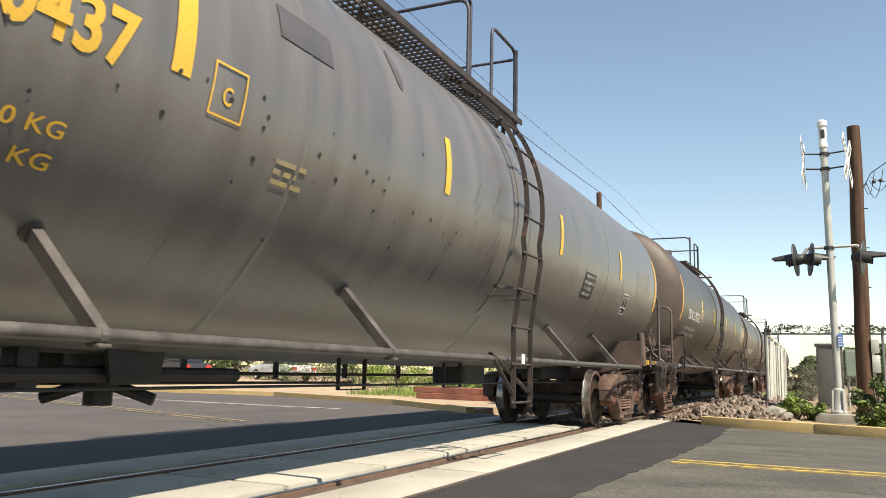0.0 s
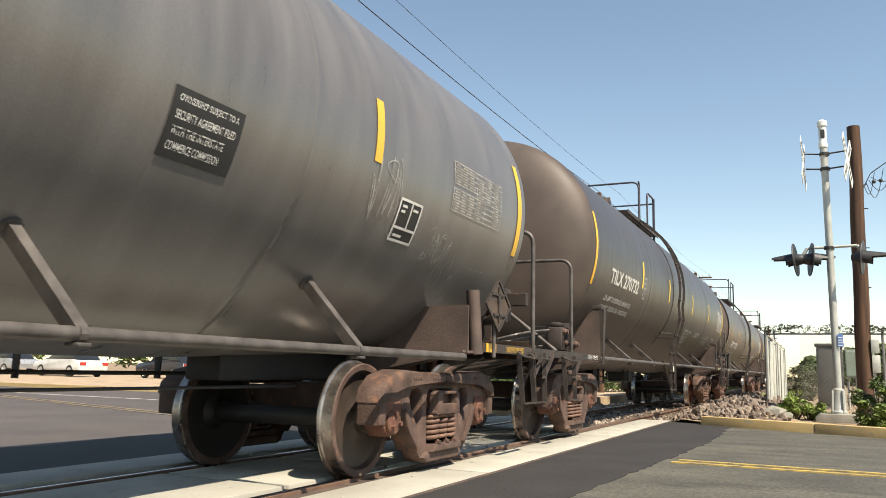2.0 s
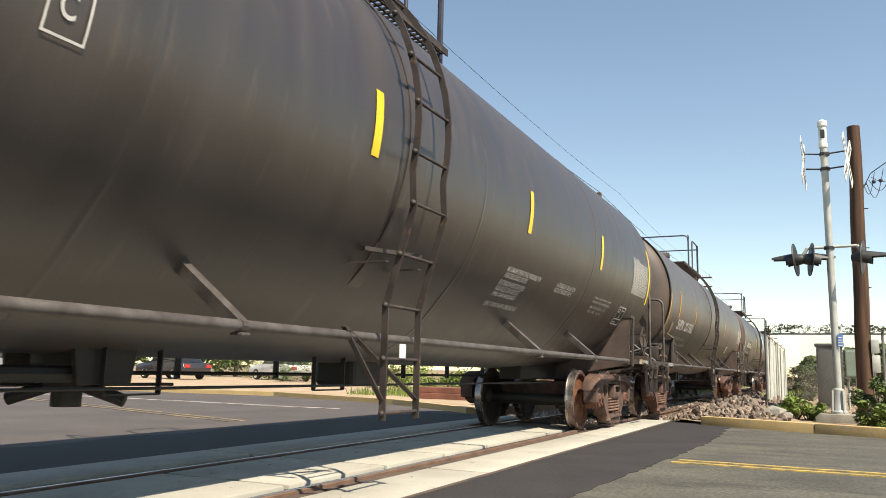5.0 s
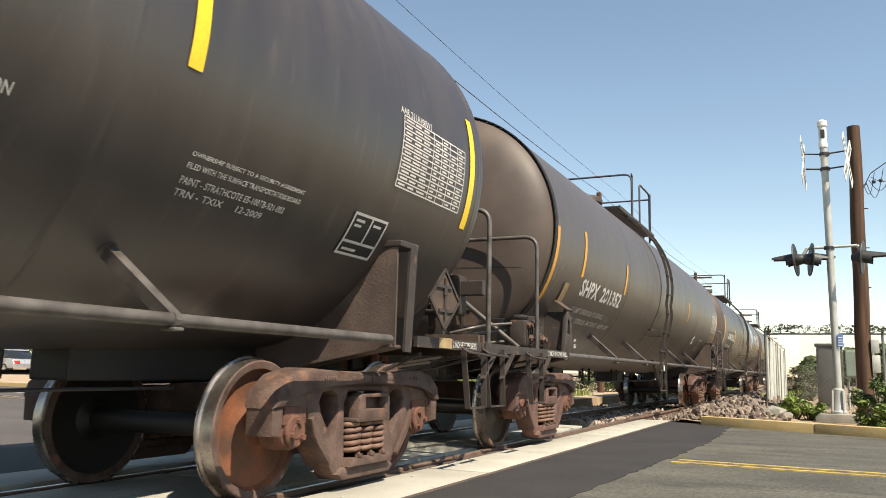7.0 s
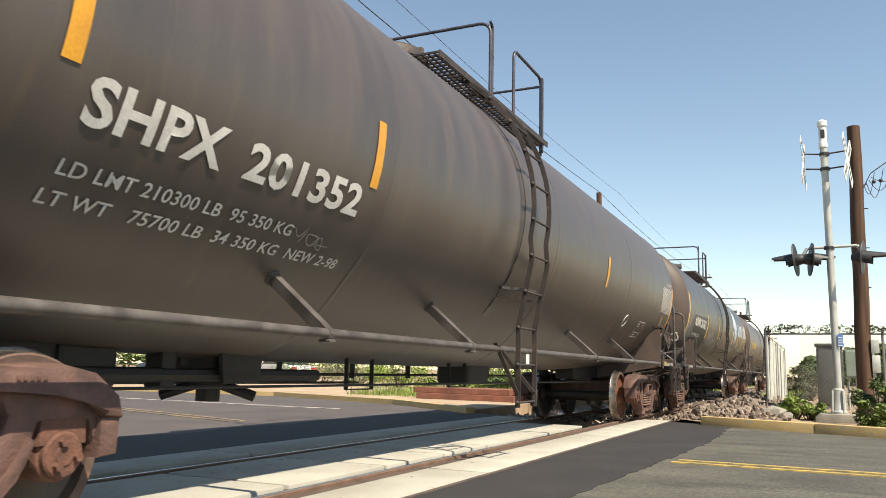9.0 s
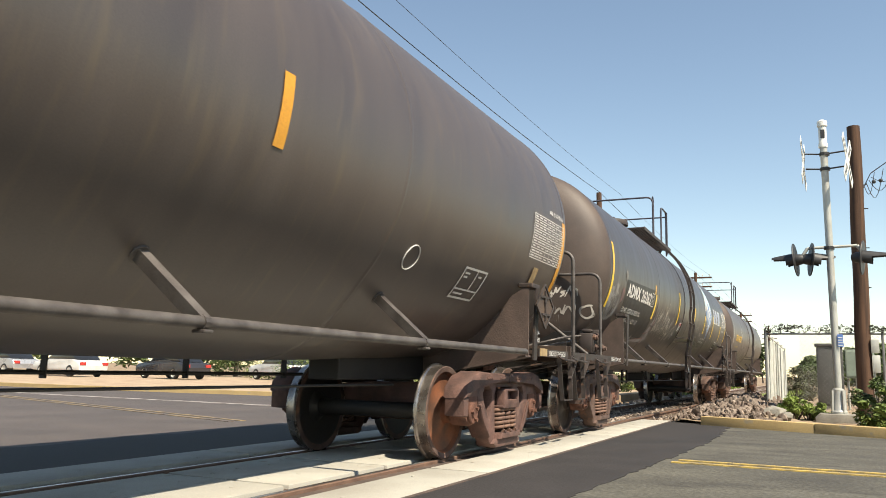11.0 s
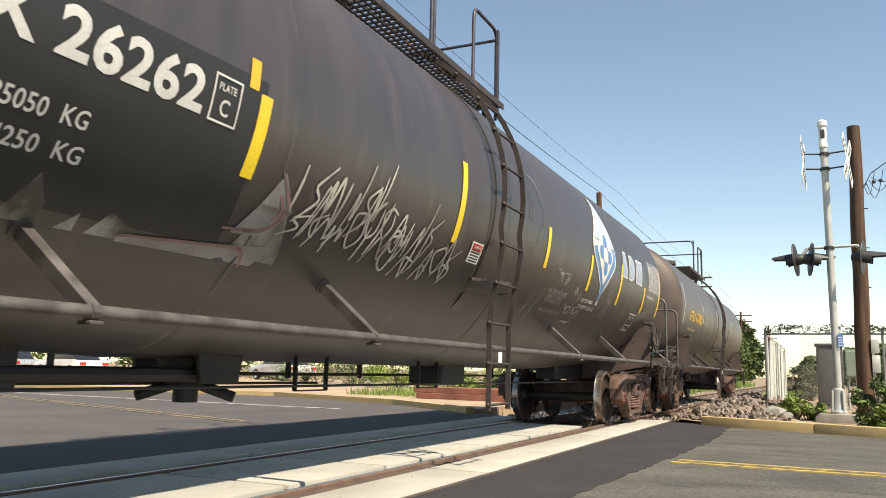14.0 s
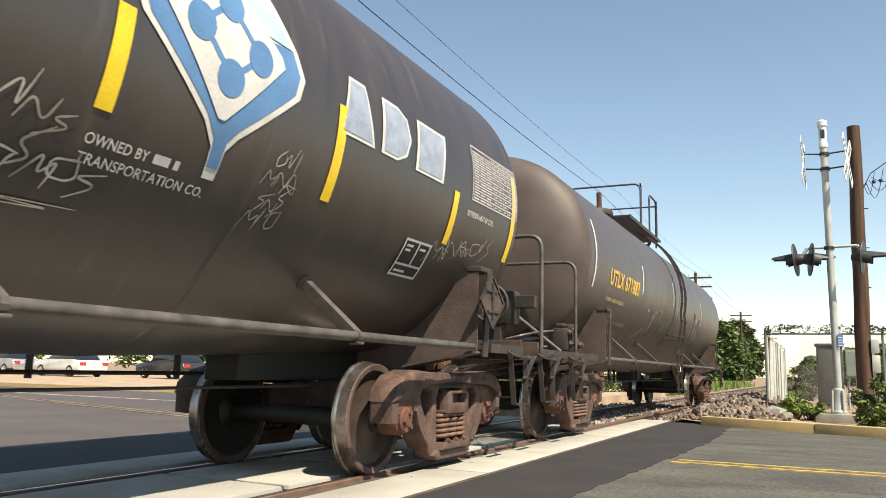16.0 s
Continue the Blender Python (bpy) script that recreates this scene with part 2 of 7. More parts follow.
def bar(bm, a, b, w, t, up=(0, 0, 1)):
    """A flat bar from a to b, w wide and t thick."""
    a, b = Vector(a), Vector(b)
    d = (b - a)
    y = d.normalized()
    x = y.cross(Vector(up))
    if x.length < 1e-3:
        x = y.cross(Vector((1, 0, 0)))
    x.normalize()
    z = x.cross(y)
    m = Matrix((x, y, z)).transposed().to_4x4()
    m.translation = (a + b) / 2
    bmesh.ops.create_cube(bm, size=1.0, matrix=m @ Matrix.Diagonal((w, d.length, t, 1)))
    return bm


def prism(bm, poly, lo, hi, axis="x", bevel=0.0):
    """A flat outline, given in the plane across the axis, extruded from lo to hi."""
    def put(p, h):
        return {"x": (h, p[0], p[1]), "y": (p[0], h, p[1]), "z": (p[0], p[1], h)}[axis]
    A = [bm.verts.new(put(p, lo)) for p in poly]
    B = [bm.verts.new(put(p, hi)) for p in poly]
    n = len(poly)
    fs = [bm.faces.new(A[::-1]), bm.faces.new(B)]
    for i in range(n):
        fs.append(bm.faces.new((A[i], A[(i + 1) % n], B[(i + 1) % n], B[i])))
    if bevel:
        edges = [e for f in fs[:2] for e in f.edges]
        bmesh.ops.bevel(bm, geom=edges, offset=bevel, segments=2, affect="EDGES", profile=0.5)
    return bm


def lathe(bm, profile, sides=48, m=None, mats=None):
    """Turns a profile of (radius, along) about the x axis."""
    m = m or Matrix()
    rings = []
    for r, h in profile:
        if r < 1e-6:
            rings.append([bm.verts.new(m @ Vector((h, 0, 0)))] * sides)
        else:
            rings.append([bm.verts.new(m @ Vector((h, r * math.cos(k * math.tau / sides), r * math.sin(k * math.tau / sides)))) for k in range(sides)])
    for i, (A, B) in enumerate(zip(rings, rings[1:])):
        for k in range(sides):
            vs = []
            for v in (A[k], A[(k + 1) % sides], B[(k + 1) % sides], B[k]):
                if v not in vs:
                    vs.append(v)
            if len(vs) > 2:
                f = bm.faces.new(vs)
                f.material_index = mats[i] if mats else 0
    return bm


def lettering(text, size, spacing=1.0, bold=0.0):
    """The built-in font as a flat bmesh, from the origin to the right, its foot on y = 0."""
    cu = bpy.data.curves.new("text", "FONT")
    cu.body, cu.size, cu.space_character, cu.resolution_u = text, size, spacing, 3
    cu.offset = bold
    ob = new("text", cu)
    me = bpy.data.meshes.new_from_object(ob.evaluated_get(bpy.context.evaluated_depsgraph_get()))
    bpy.data.objects.remove(ob)
    bpy.data.curves.remove(cu)
    bm = bmesh.new()
    bm.from_mesh(me)
    bpy.data.meshes.remove(me)
    return bm


def fitted(text, width, height):
    """Lettering scaled to a width and a height."""
    bm = lettering(text, 1.0, 1.04, 0.030 if height > 0.12 else 0.012)
    xs, ys = [v.co.x for v in bm.verts], [v.co.y for v in bm.verts]
    kx, ky = width / (max(xs) - min(xs)), height / max(0.5, max(ys) - min(ys))
    x0, y0 = min(xs), min(ys)
    for v in bm.verts:
        v.co = Vector(((v.co.x - x0) * kx, (v.co.y - y0) * ky, 0))
    return bm


def rects(items):
    """Flat rectangles (x0, y0, x1, y1), side by side, in one bmesh."""
    bm = bmesh.new()
    for x0, y0, x1, y1 in items:
        bm.faces.new([bm.verts.new((x, y, 0)) for x, y in ((x0, y0), (x1, y0), (x1, y1), (x0, y1))])
    return bm


def cut(bm, step=0.06, along="y"):
    """Cuts a flat bmesh into strips, so that it can bend."""
    k = 1 if along == "y" else 0
    vals = [v.co[k] for v in bm.verts]
    lo, hi = min(vals), max(vals)
    n = int((hi - lo) / step)
    no = (0, 1, 0) if k else (1, 0, 0)
    for i in range(1, n + 1):
        co = [0, 0, 0]
        co[k] = lo + (hi - lo) * i / (n + 1)
        bmesh.ops.bisect_plane(bm, geom=bm.verts[:] + bm.edges[:] + bm.faces[:], plane_co=co, plane_no=no)
    return bm


R_TANK, Z_TANK = 1.47, 2.53


def tank_size(r, z):
    global R_TANK, Z_TANK
    R_TANK, Z_TANK = r, z


def on_tank(bm, y, deg, lift=0.006):
    """Wraps a flat bmesh round the tank: its origin at y along the car and deg above the side's middle line."""
    cut(bm)
    for v in bm.verts:
        a = radians(deg) + v.co.y / R_TANK
        r = R_TANK + lift + v.co.z
        v.co = Vector((r * math.cos(a), y + v.co.x, Z_TANK + r * math.sin(a)))
    return bm


HEAD = 0.42


def head_y(x, z, a):
    q = min(1.0, (x * x + (z - Z_TANK) ** 2) / R_TANK ** 2)
    return a - HEAD * (1 - q ** 1.35) ** 0.5


def on_head(bm, x, z, a, lift=0.003):
    """Lays a flat bmesh on the tank's front head, whose seam stands at a."""
    cut(bm, 0.1)
    cut(bm, 0.1, "x")
    for v in bm.verts:
        X, Z = x + v.co.x, z + v.co.y
        v.co = Vector((X, head_y(X, Z, a) - lift, Z))
    return bm

# ground, street and track -------------------------------------------


def sheet(name, x0, y0, x1, y1, z, material, label, **tags):
    bm = bmesh.new()
    bmesh.ops.create_grid(bm, x_segments=1, y_segments=1, size=0.5,
                          matrix=Matrix.Translation(((x0 + x1) / 2, (y0 + y1) / 2, z)) @ Matrix.Diagonal((x1 - x0, y1 - y0, 1, 1)))
    return part(name, bm, material, None, label, kind="structure", **tags)


KERB_A, KERB_B = Vector((2.23, 15.17)), Vector((5.07, 13.97))


def kerb_y(x):
    return KERB_A.y + (x - KERB_A.x) * (KERB_B.y - KERB_A.y) / (KERB_B.x - KERB_A.x)


def make_ground():
    sheet("ground", -1500, -1500, 1500, 1500, -0.20, M_DIRT, "dry dirt ground with patches of low weeds", category="ground")
    # near street: old surface, then the newer strip along the track
    bm = bmesh.new()
    prism(bm, [(1.60, -30), (60, -30), (60, kerb_y(2.4) - 0.1), (9, kerb_y(9) + 0.1), (2.3, kerb_y(2.3) + 0.1), (2.0, 16.0), (1.60, 16.1)], -0.25, -0.008, "z")
    part("road", bm, M_ASPHALT_OLD, None, "cracked grey old street asphalt beside the crossing", kind="structure", category="road")
    rnd = random.Random(4)
    edge = [(2.55, -10)]
    y = -9.5
    while y < 14.75:
        edge.append((2.52 + 0.05 * max(0.0, min(8.0, y - 5.0)) - 0.05 * max(0.0, y - 11) + 0.05 * noise.noise((0, y * 2.5, 0)) + rnd.uniform(-0.035, 0.035), y))
        y += rnd.uniform(0.05, 0.22)
    edge += [(2.75, 14.96), (2.26, 15.17), (2.22, 15.6), (2.10, 16.3)]
    bm = bmesh.new()
    prism(bm, [(1.60, -10)] + edge + [(1.60, 16.3)], -0.02, 0.0, "z")
    part("road_patch", bm, M_ASPHALT, None, "smooth dark newer asphalt strip along the crossing panels", kind="structure", category="road")
    # far street
    bm = bmesh.new()
    prism(bm, [(-1.58, -40), (-1.58, 15.2), (-2.2, 15.5), (-3.3, 16.2), (-5.5, 17.9), (-10.5, 19.6), (-18, 18.5), (-70, 17.0), (-70, -40)], -0.25, -0.012, "z")
    part("road", bm, M_ASPHALT_FAR, None, "worn pale asphalt street beyond the track", kind="structure", category="road")
    bm = bmesh.new()
    far = [(-3.3 + 0.12 * math.sin(i * 2.1), 15.0 - i * 0.7) for i in range(40)]
    prism(bm, [(-1.58, 15.1)] + far + [(-1.58, -13)], -0.02, -0.006, "z")
    part("road_patch", bm, M_ASPHALT, None, "dark newer asphalt strip on the street's far half", kind="structure", category="road")
    # lane lines
    for y, x0 in ((8.52, 2.80), (8.76, 2.84)):
        bm = bar(bmesh.new(), (x0, y, -0.004), (26.0, y - 0.30, -0.004), 0.085, 0.015)
        part("lane_line", bm, M_YELLOW_LINE, None, "worn yellow centre line painted on the street", kind="structure", category="road marking")
    for off in (0, 0.28):
        bm = bmesh.new()
        bar(bm, (-4.2, 10.1 + off, -0.008), (-28, 17.5 + off, -0.008), 0.10, 0.012)
        part("lane_line", bm, M_FAINT_YELLOW, None, "nearly worn-off yellow centre line on the far street", kind="structure", category="road marking")
    bm = bmesh.new()
    bar(bm, (-5.2, 14.7, -0.008), (-30, 15.2, -0.008), 0.25, 0.012)
    part("lane_line", bm, M_FAINT_LINE, None, "worn white edge line on the far street", kind="structure", category="road marking")
    # verge beyond the far street
    bm = bmesh.new()
    prism(bm, [(-2.4, 15.6), (-3.3, 16.4), (-5.5, 18.1), (-10.5, 19.8), (-18, 18.7), (-70, 17.2), (-70, 45), (-3.0, 45), (-2.6, 20)], -0.25, 0.06, "z")
    part("verge", bm, M_SAND, None, "pale sandy bare verge behind the far kerb", kind="structure", category="ground")
    bm = bmesh.new()
    pts = [(-2.4, 15.45), (-3.3, 16.2), (-5.5, 17.9), (-10.5, 19.6), (-18, 18.5), (-40, 17.9)]
    for a, b in zip(pts, pts[1:]):
        bar(bm, (*a, -0.03), (*b, -0.03), 0.2, 0.28)
    part("kerb", bm, M_KERB, None, "worn yellow-painted concrete kerb of the far street", kind="structure", category="kerb")
    # near kerb in lengths
    d = (KERB_B - KERB_A).normalized()
    nrm = Vector((-d.y, d.x))
    kerb = tagged(new("kerb"), "yellow-painted worn concrete kerb at the street's edge", "kerb", kind="structure")
    for i in range(6):
        bm = bmesh.new()
        a = KERB_A + d * (i * 2.02)
        m = Matrix((Vector((d.x, d.y, 0)), Vector((nrm.x, nrm.y, 0)), Vector((0, 0, 1)))).transposed().to_4x4()
        m.translation = (a.x, a.y, 0)
        box(bm, (0, 0, -0.2), (2.016, 0.20, 0.15), 0.014, m)
        part("kerb_stone", bm, M_KERB, kerb, smooth=40)


M_YELLOW_LINE = mat("worn_yellow_road_paint", (0.46, 0.32, 0.08), 0.8, 0, (0.17, 0.14, 0.085), 7, 60, 0.3, (1, 1, 1), (0.32, 0.62))


def panel(bm, x0, y0, x1, y1):
    box(bm, (x0, y0, -0.25), (x1, y1, 0.004), 0.012)


def make_crossing():
    cross = tagged(new("crossing"), "pale concrete level-crossing panels between and beside the rails", "level crossing", kind="structure")
    rows = [
        (1.0, 1.575, [-8.06, -3.18, 1.70, 6.57, 11.45, 16.0]),
        (-1.56, -0.98, [-8.06, -3.18, 1.70, 6.57, 11.45, 14.9]),
        (-0.60, 0.0, [-4.7, -2.3, 0.1, 2.55, 5.0, 6.5, 7.75, 8.95, 11.4, 13.2]),
        (0.006, 0.60, [-4.7, -2.3, 0.1, 2.55, 5.0, 6.5, 7.75, 8.95, 11.4, 13.2]),
    ]
    for x0, x1, ys in rows:
        for a, b in zip(ys, ys[1:]):
            bm = bmesh.new()
            panel(bm, x0, a + 0.028, x1, b - 0.028)
            rnd = random.Random(round(a * 10 + x0 * 100))
            for k in range(4):  # lifting recesses show as shallow dark plugs
                px, py = rnd.uniform(x0 + 0.1, x1 - 0.1), a + (b - a) * (k + 0.5) / 4
                s = 0.02
                bmesh.ops.create_cone(bm, cap_ends=True, segments=10, radius1=s, radius2=s, depth=0.01, matrix=Matrix.Translation((px, py, 0.003)))
            part("panel", bm, M_CONCRETE, cross, smooth=30)
    bm = bmesh.new()
    for lo, hi in ((0.795, 0.99), (-0.97, -0.795), (0.61, 0.715), (-0.715, -0.61)):
        box(bm, (lo, -12, -0.25), (hi, 15.6, -0.03 if abs(lo) > 0.75 else -0.045))
    box(bm, (1.58, -12, -0.25), (1.625, 16, 0.0035))
    for lo, hi, end in ((1.0, 1.575, 15.9), (-1.56, -0.98, 14.8), (-0.6, 0.6, 13.1)):
        box(bm, (lo, -4.6, -0.25), (hi, end, -0.03))
    part("flangeway_filler", bm, M_JOINT, cross, "brown rubber filler along the rails")


def make_rails():
    prof = [(-0.075, -0.19), (0.075, -0.19), (0.075, -0.175), (0.012, -0.155), (0.009, -0.05), (0.036, -0.035), (0.036, -0.006), (0.028, 0),
            (-0.028, 0), (-0.036, -0.006), (-0.036, -0.035), (-0.009, -0.05), (-0.012, -0.155), (-0.075, -0.175)]
    for s in (-1, 1):
        bm = bmesh.new()
        prism(bm, [(s * 0.755 + p[0], p[1]) for p in prof], -60, 420, "y")
        rail = part("rail", bm, M_RAIL, None, "rusty brown steel railway rail with a polished head", kind="structure", category="rail", group="rails")
        bm = bmesh.new()
        box(bm, (s * 0.755 - 0.02, -60, -0.004), (s * 0.755 + 0.02, 420, 0.0025))
        part("running_band", bm, M_RAILTOP, rail, "polished running band")
    # sleepers and ballast beyond the crossing
    rnd = random.Random(8)
    bed = tagged(new("track_bed"), "timber sleepers in brown stone ballast", "railway track", kind="structure")
    bm = bmesh.new()
    prism(bm, [(-2.6, -0.25), (2.0, -0.25), (1.6, -0.13), (-1.9, -0.13)], 15.9, 420, "y")
    part("ballast_bed", bm, M_BALLAST, bed, "brown crushed-stone ballast bed", kind="stuff")
    tie = bmesh.new()
    box(tie, (-1.3, -0.11, -0.2), (1.3, 0.11, -0.09), 0.01)
    tie = mesh_of(tie, M_TIE)
    for i in range(150):
        part("sleeper", tie, None, bed, at=pose(rnd.uniform(-0.03, 0.03), 16.6 + i * 0.54, rnd.uniform(-0.01, 0.01), 0, 0, rnd.uniform(-1, 1)))


def stones(name, label, where, count, size, material, seed):
    """Loose stones in one mesh: each a squashed, knocked-about icosahedron."""
    rnd = random.Random(seed)
    base = bmesh.new()
    bmesh.ops.create_icosphere(base, subdivisions=1, radius=1)
    vs0, fs0 = [v.co.copy() for v in base.verts], [[v.index for v in f.verts] for f in base.faces]
    base.free()
    verts, faces = [], []
    for _ in range(count):
        x, y, z = where(rnd)
        s = rnd.uniform(*size) * (1 if rnd.random() < 0.8 else 1.6)
        m = Euler((rnd.uniform(0, 6), rnd.uniform(0, 6), rnd.uniform(0, 6))).to_matrix()
        k = (rnd.uniform(0.7, 1.7), rnd.uniform(0.5, 1.0), rnd.uniform(0.22, 0.65))
        o = len(verts)
        for v in vs0:
            w = m @ Vector((v.x * k[0], v.y * k[1], v.z * k[2])) * s * rnd.uniform(0.8, 1.15)
            verts.append((x + w.x, y + w.y, z + w.z))
        faces += [[o + i for i in f] for f in fs0]
    me = bpy.data.meshes.new(name)
    me.from_pydata(verts, [], faces)
    me.materials.append(material)
    return tagged(new(name, me), label, name.replace("_", " "), kind="stuff")


def make_rubble():
    def ballast(r):
        y = 15.9 + 60 * r.random() ** 2
        return r.uniform(-2.1, 1.9), y, -0.13 + r.uniform(0, 0.03)
    stones("ballast_stones", "loose brown ballast stones over the sleepers", ballast, 5200, (0.018, 0.05), M_BALLAST, 2)

    def heap(r):
        x = r.triangular(1.5, 3.7, 2.6)
        y = r.uniform(kerb_y(x) + 0.3, 23)
        h = 0.30 * max(0, 1 - abs(x - 2.65) / 1.2) * min(1, (y - kerb_y(x)) / 2.2)
        return x, y, r.uniform(0.02, 0.10) + h
    bm = bmesh.new()
    g = bmesh.ops.create_grid(bm, x_segments=24, y_segments=50, size=0.5, matrix=Matrix.Translation((3.5, 20.2, 0)) @ Matrix.Diagonal((4.4, 9.8, 1, 1)))
    for v in bm.verts:
        x, y = v.co.x, v.co.y
        y = v.co.y = max(y, kerb_y(x) + 0.19)
        h = 0.30 * max(0, 1 - abs(x - 2.65) / 1.2) * min(1, max(0, y - kerb_y(x)) / 2.2)
        edge = min(1, (x - 1.3) / 0.5)
        v.co.z = -0.19 + edge * (0.24 + h + 0.04 * noise.noise((x * 2, y * 2, 0)))
    part("dirt_bank", bm, M_DIRT, None, "low bank of dry brown dirt behind the kerb", smooth=180, kind="structure", category="ground")
    stones("rubble_stones", "heap of broken pale and brown stones beside the track", heap, 2800, (0.022, 0.078), M_STONE, 5)
    rnd = random.Random(12)
    for i, (x, y, s, m) in enumerate(((3.05, 17.2, 0.17, M_STONE), (3.35, 16.6, 0.20, M_CONCRETE_GREY), (2.75, 16.3, 0.15, M_STONE), (3.6, 16.2, 0.13, M_CONCRETE_GREY),
                                      (2.35, 16.8, 0.16, M_STONE), (2.0, 17.3, 0.13, M_STONE))):
        bm = bmesh.new()
        bmesh.ops.create_icosphere(bm, subdivisions=2, radius=s)
        for v in bm.verts:
            v.co = Vector((v.co.x * 1.5, v.co.y, v.co.z * 0.75)) * (1 + 0.45 * noise.noise(v.co * 9 + Vector((i * 7, 0, 0))))
        part("boulder", bm, m, None, "broken grey and tan boulder lying on the dirt behind the kerb",
             at=pose(x, y, 0.10 + s * 0.35, rnd.uniform(-15, 15), rnd.uniform(-15, 15), rnd.uniform(0, 180)), category="boulder", group="boulders behind the kerb")


# plants -------------------------------------------------------------


def leaves(bm, centre, radius, count, size, rnd, squash=0.8, mat_index=0):
    """Small folded leaves strewn through a clump."""
    c = Vector(centre)
    for _ in range(count):
        d = Vector((rnd.gauss(0, 1), rnd.gauss(0, 1), rnd.gauss(0, 1))).normalized() * radius * rnd.random() ** 0.45
        p = c + Vector((d.x, d.y, d.z * squash))
        s = size * rnd.uniform(0.6, 1.4)
        m = Euler((rnd.uniform(-0.9, 0.9), rnd.uniform(-0.9, 0.9), rnd.uniform(0, 6.3))).to_matrix()
        vs = [bm.verts.new(p + m @ Vector(q) * s) for q in ((0, -1, 0), (0.42, -0.1, 0.12), (0, 1, 0), (-0.42, -0.1, 0.12))]
        bm.faces.new((vs[0], vs[1], vs[2]))
        bm.faces.new((vs[0], vs[2], vs[3]))


def make_bush(label, x, y, z, clumps, leaf, material, seed, spread, height, group=""):
    rnd = random.Random(seed)
    bush = thing("bush", label, "bush", pose(x, y, z), group=group)
    bm = bmesh.new()
    tips = []
    for i in range(clumps):
        a = rnd.uniform(0, math.tau)
        d = spread * rnd.random() ** 0.6
        h = height * rnd.uniform(0.15, 1.0) * (1 - 0.45 * d / spread)
        tips.append(Vector((d * math.cos(a), d * math.sin(a), h)))
        base = Vector((0.25 * d * math.cos(a), 0.25 * d * math.sin(a), 0))
        tube(bm, [base, base.lerp(tips[-1], 0.6) + Vector((0, 0, 0.05)), tips[-1]], [0.012, 0.008, 0.003], 5)
    part("stem", bm, M_BARK, bush)
    bm = bmesh.new()
    for t in tips:
        leaves(bm, t, spread * rnd.uniform(0.2, 0.38), 130, leaf * 0.85, rnd)
    part("foliage", bm, material, bush)
    return bush


def make_tree(label, x, y, z, height, spread, seed, leaf=0.30, clumps=80):
    rnd = random.Random(seed)
    tree = thing("tree", label, "tree", pose(x, y, z), group="trees along the track")
    bm = bmesh.new()
    top = Vector((0, 0, height * 0.8))
    tube(bm, [(0, 0, 0), (0.08, 0.05, height * 0.3), (-0.05, 0, height * 0.55), top], [height * 0.03, height * 0.022, height * 0.014, 0.02], 8)
    tips = []
    for i in range(clumps):
        a, k = rnd.uniform(0, math.tau), rnd.uniform(0.12, 1)
        r = spread * math.sin(math.pi * min(0.97, 0.18 + 0.8 * k)) * rnd.uniform(0.35, 1.0)
        tip = Vector((r * math.cos(a), r * math.sin(a), height * k))
        tips.append(tip)
        if i < 16:
            tube(bm, [(0, 0, height * k * 0.6), tip.lerp(Vector((0, 0, height * k * 0.6)), 0.4) + Vector((0, 0, 0.1)), tip], [height * 0.012, height * 0.007, 0.01], 5)
    part("trunk", bm, M_BARK, tree, smooth=60)
    bm = bmesh.new()
    for t in tips:
        leaves(bm, t, spread * rnd.uniform(0.2, 0.36), 60, leaf, rnd)
    part("crown", bm, M_LEAF, tree)
    return tree


def make_grass(name, label, where, count, size, material, seed):
    rnd = random.Random(seed)
    verts, faces = [], []
    for _ in range(count):
        x, y, z = where(rnd)
        h, a = rnd.uniform(*size), rnd.uniform(0, math.tau)
        w, lean = h * 0.06 + 0.003, rnd.uniform(0.1, 0.6) * h
        cx, sx = math.cos(a), math.sin(a)
        o = len(verts)
        verts += [(x - w * sx, y + w * cx, z), (x + w * sx, y - w * cx, z),
                  (x + lean * 0.4 * cx + w * 0.7 * sx, y + lean * 0.4 * sx - w * 0.7 * cx, z + h * 0.6),
                  (x + lean * 0.4 * cx - w * 0.7 * sx, y + lean * 0.4 * sx + w * 0.7 * cx, z + h * 0.6), (x + lean * cx, y + lean * sx, z + h)]
        faces += [(o, o + 1, o + 2, o + 3), (o + 3, o + 2, o + 4)]
    me = bpy.data.meshes.new(name)
    me.from_pydata(verts, [], faces)
    me.materials.append(material)
    return tagged(new(name, me), label, "grass", kind="stuff")


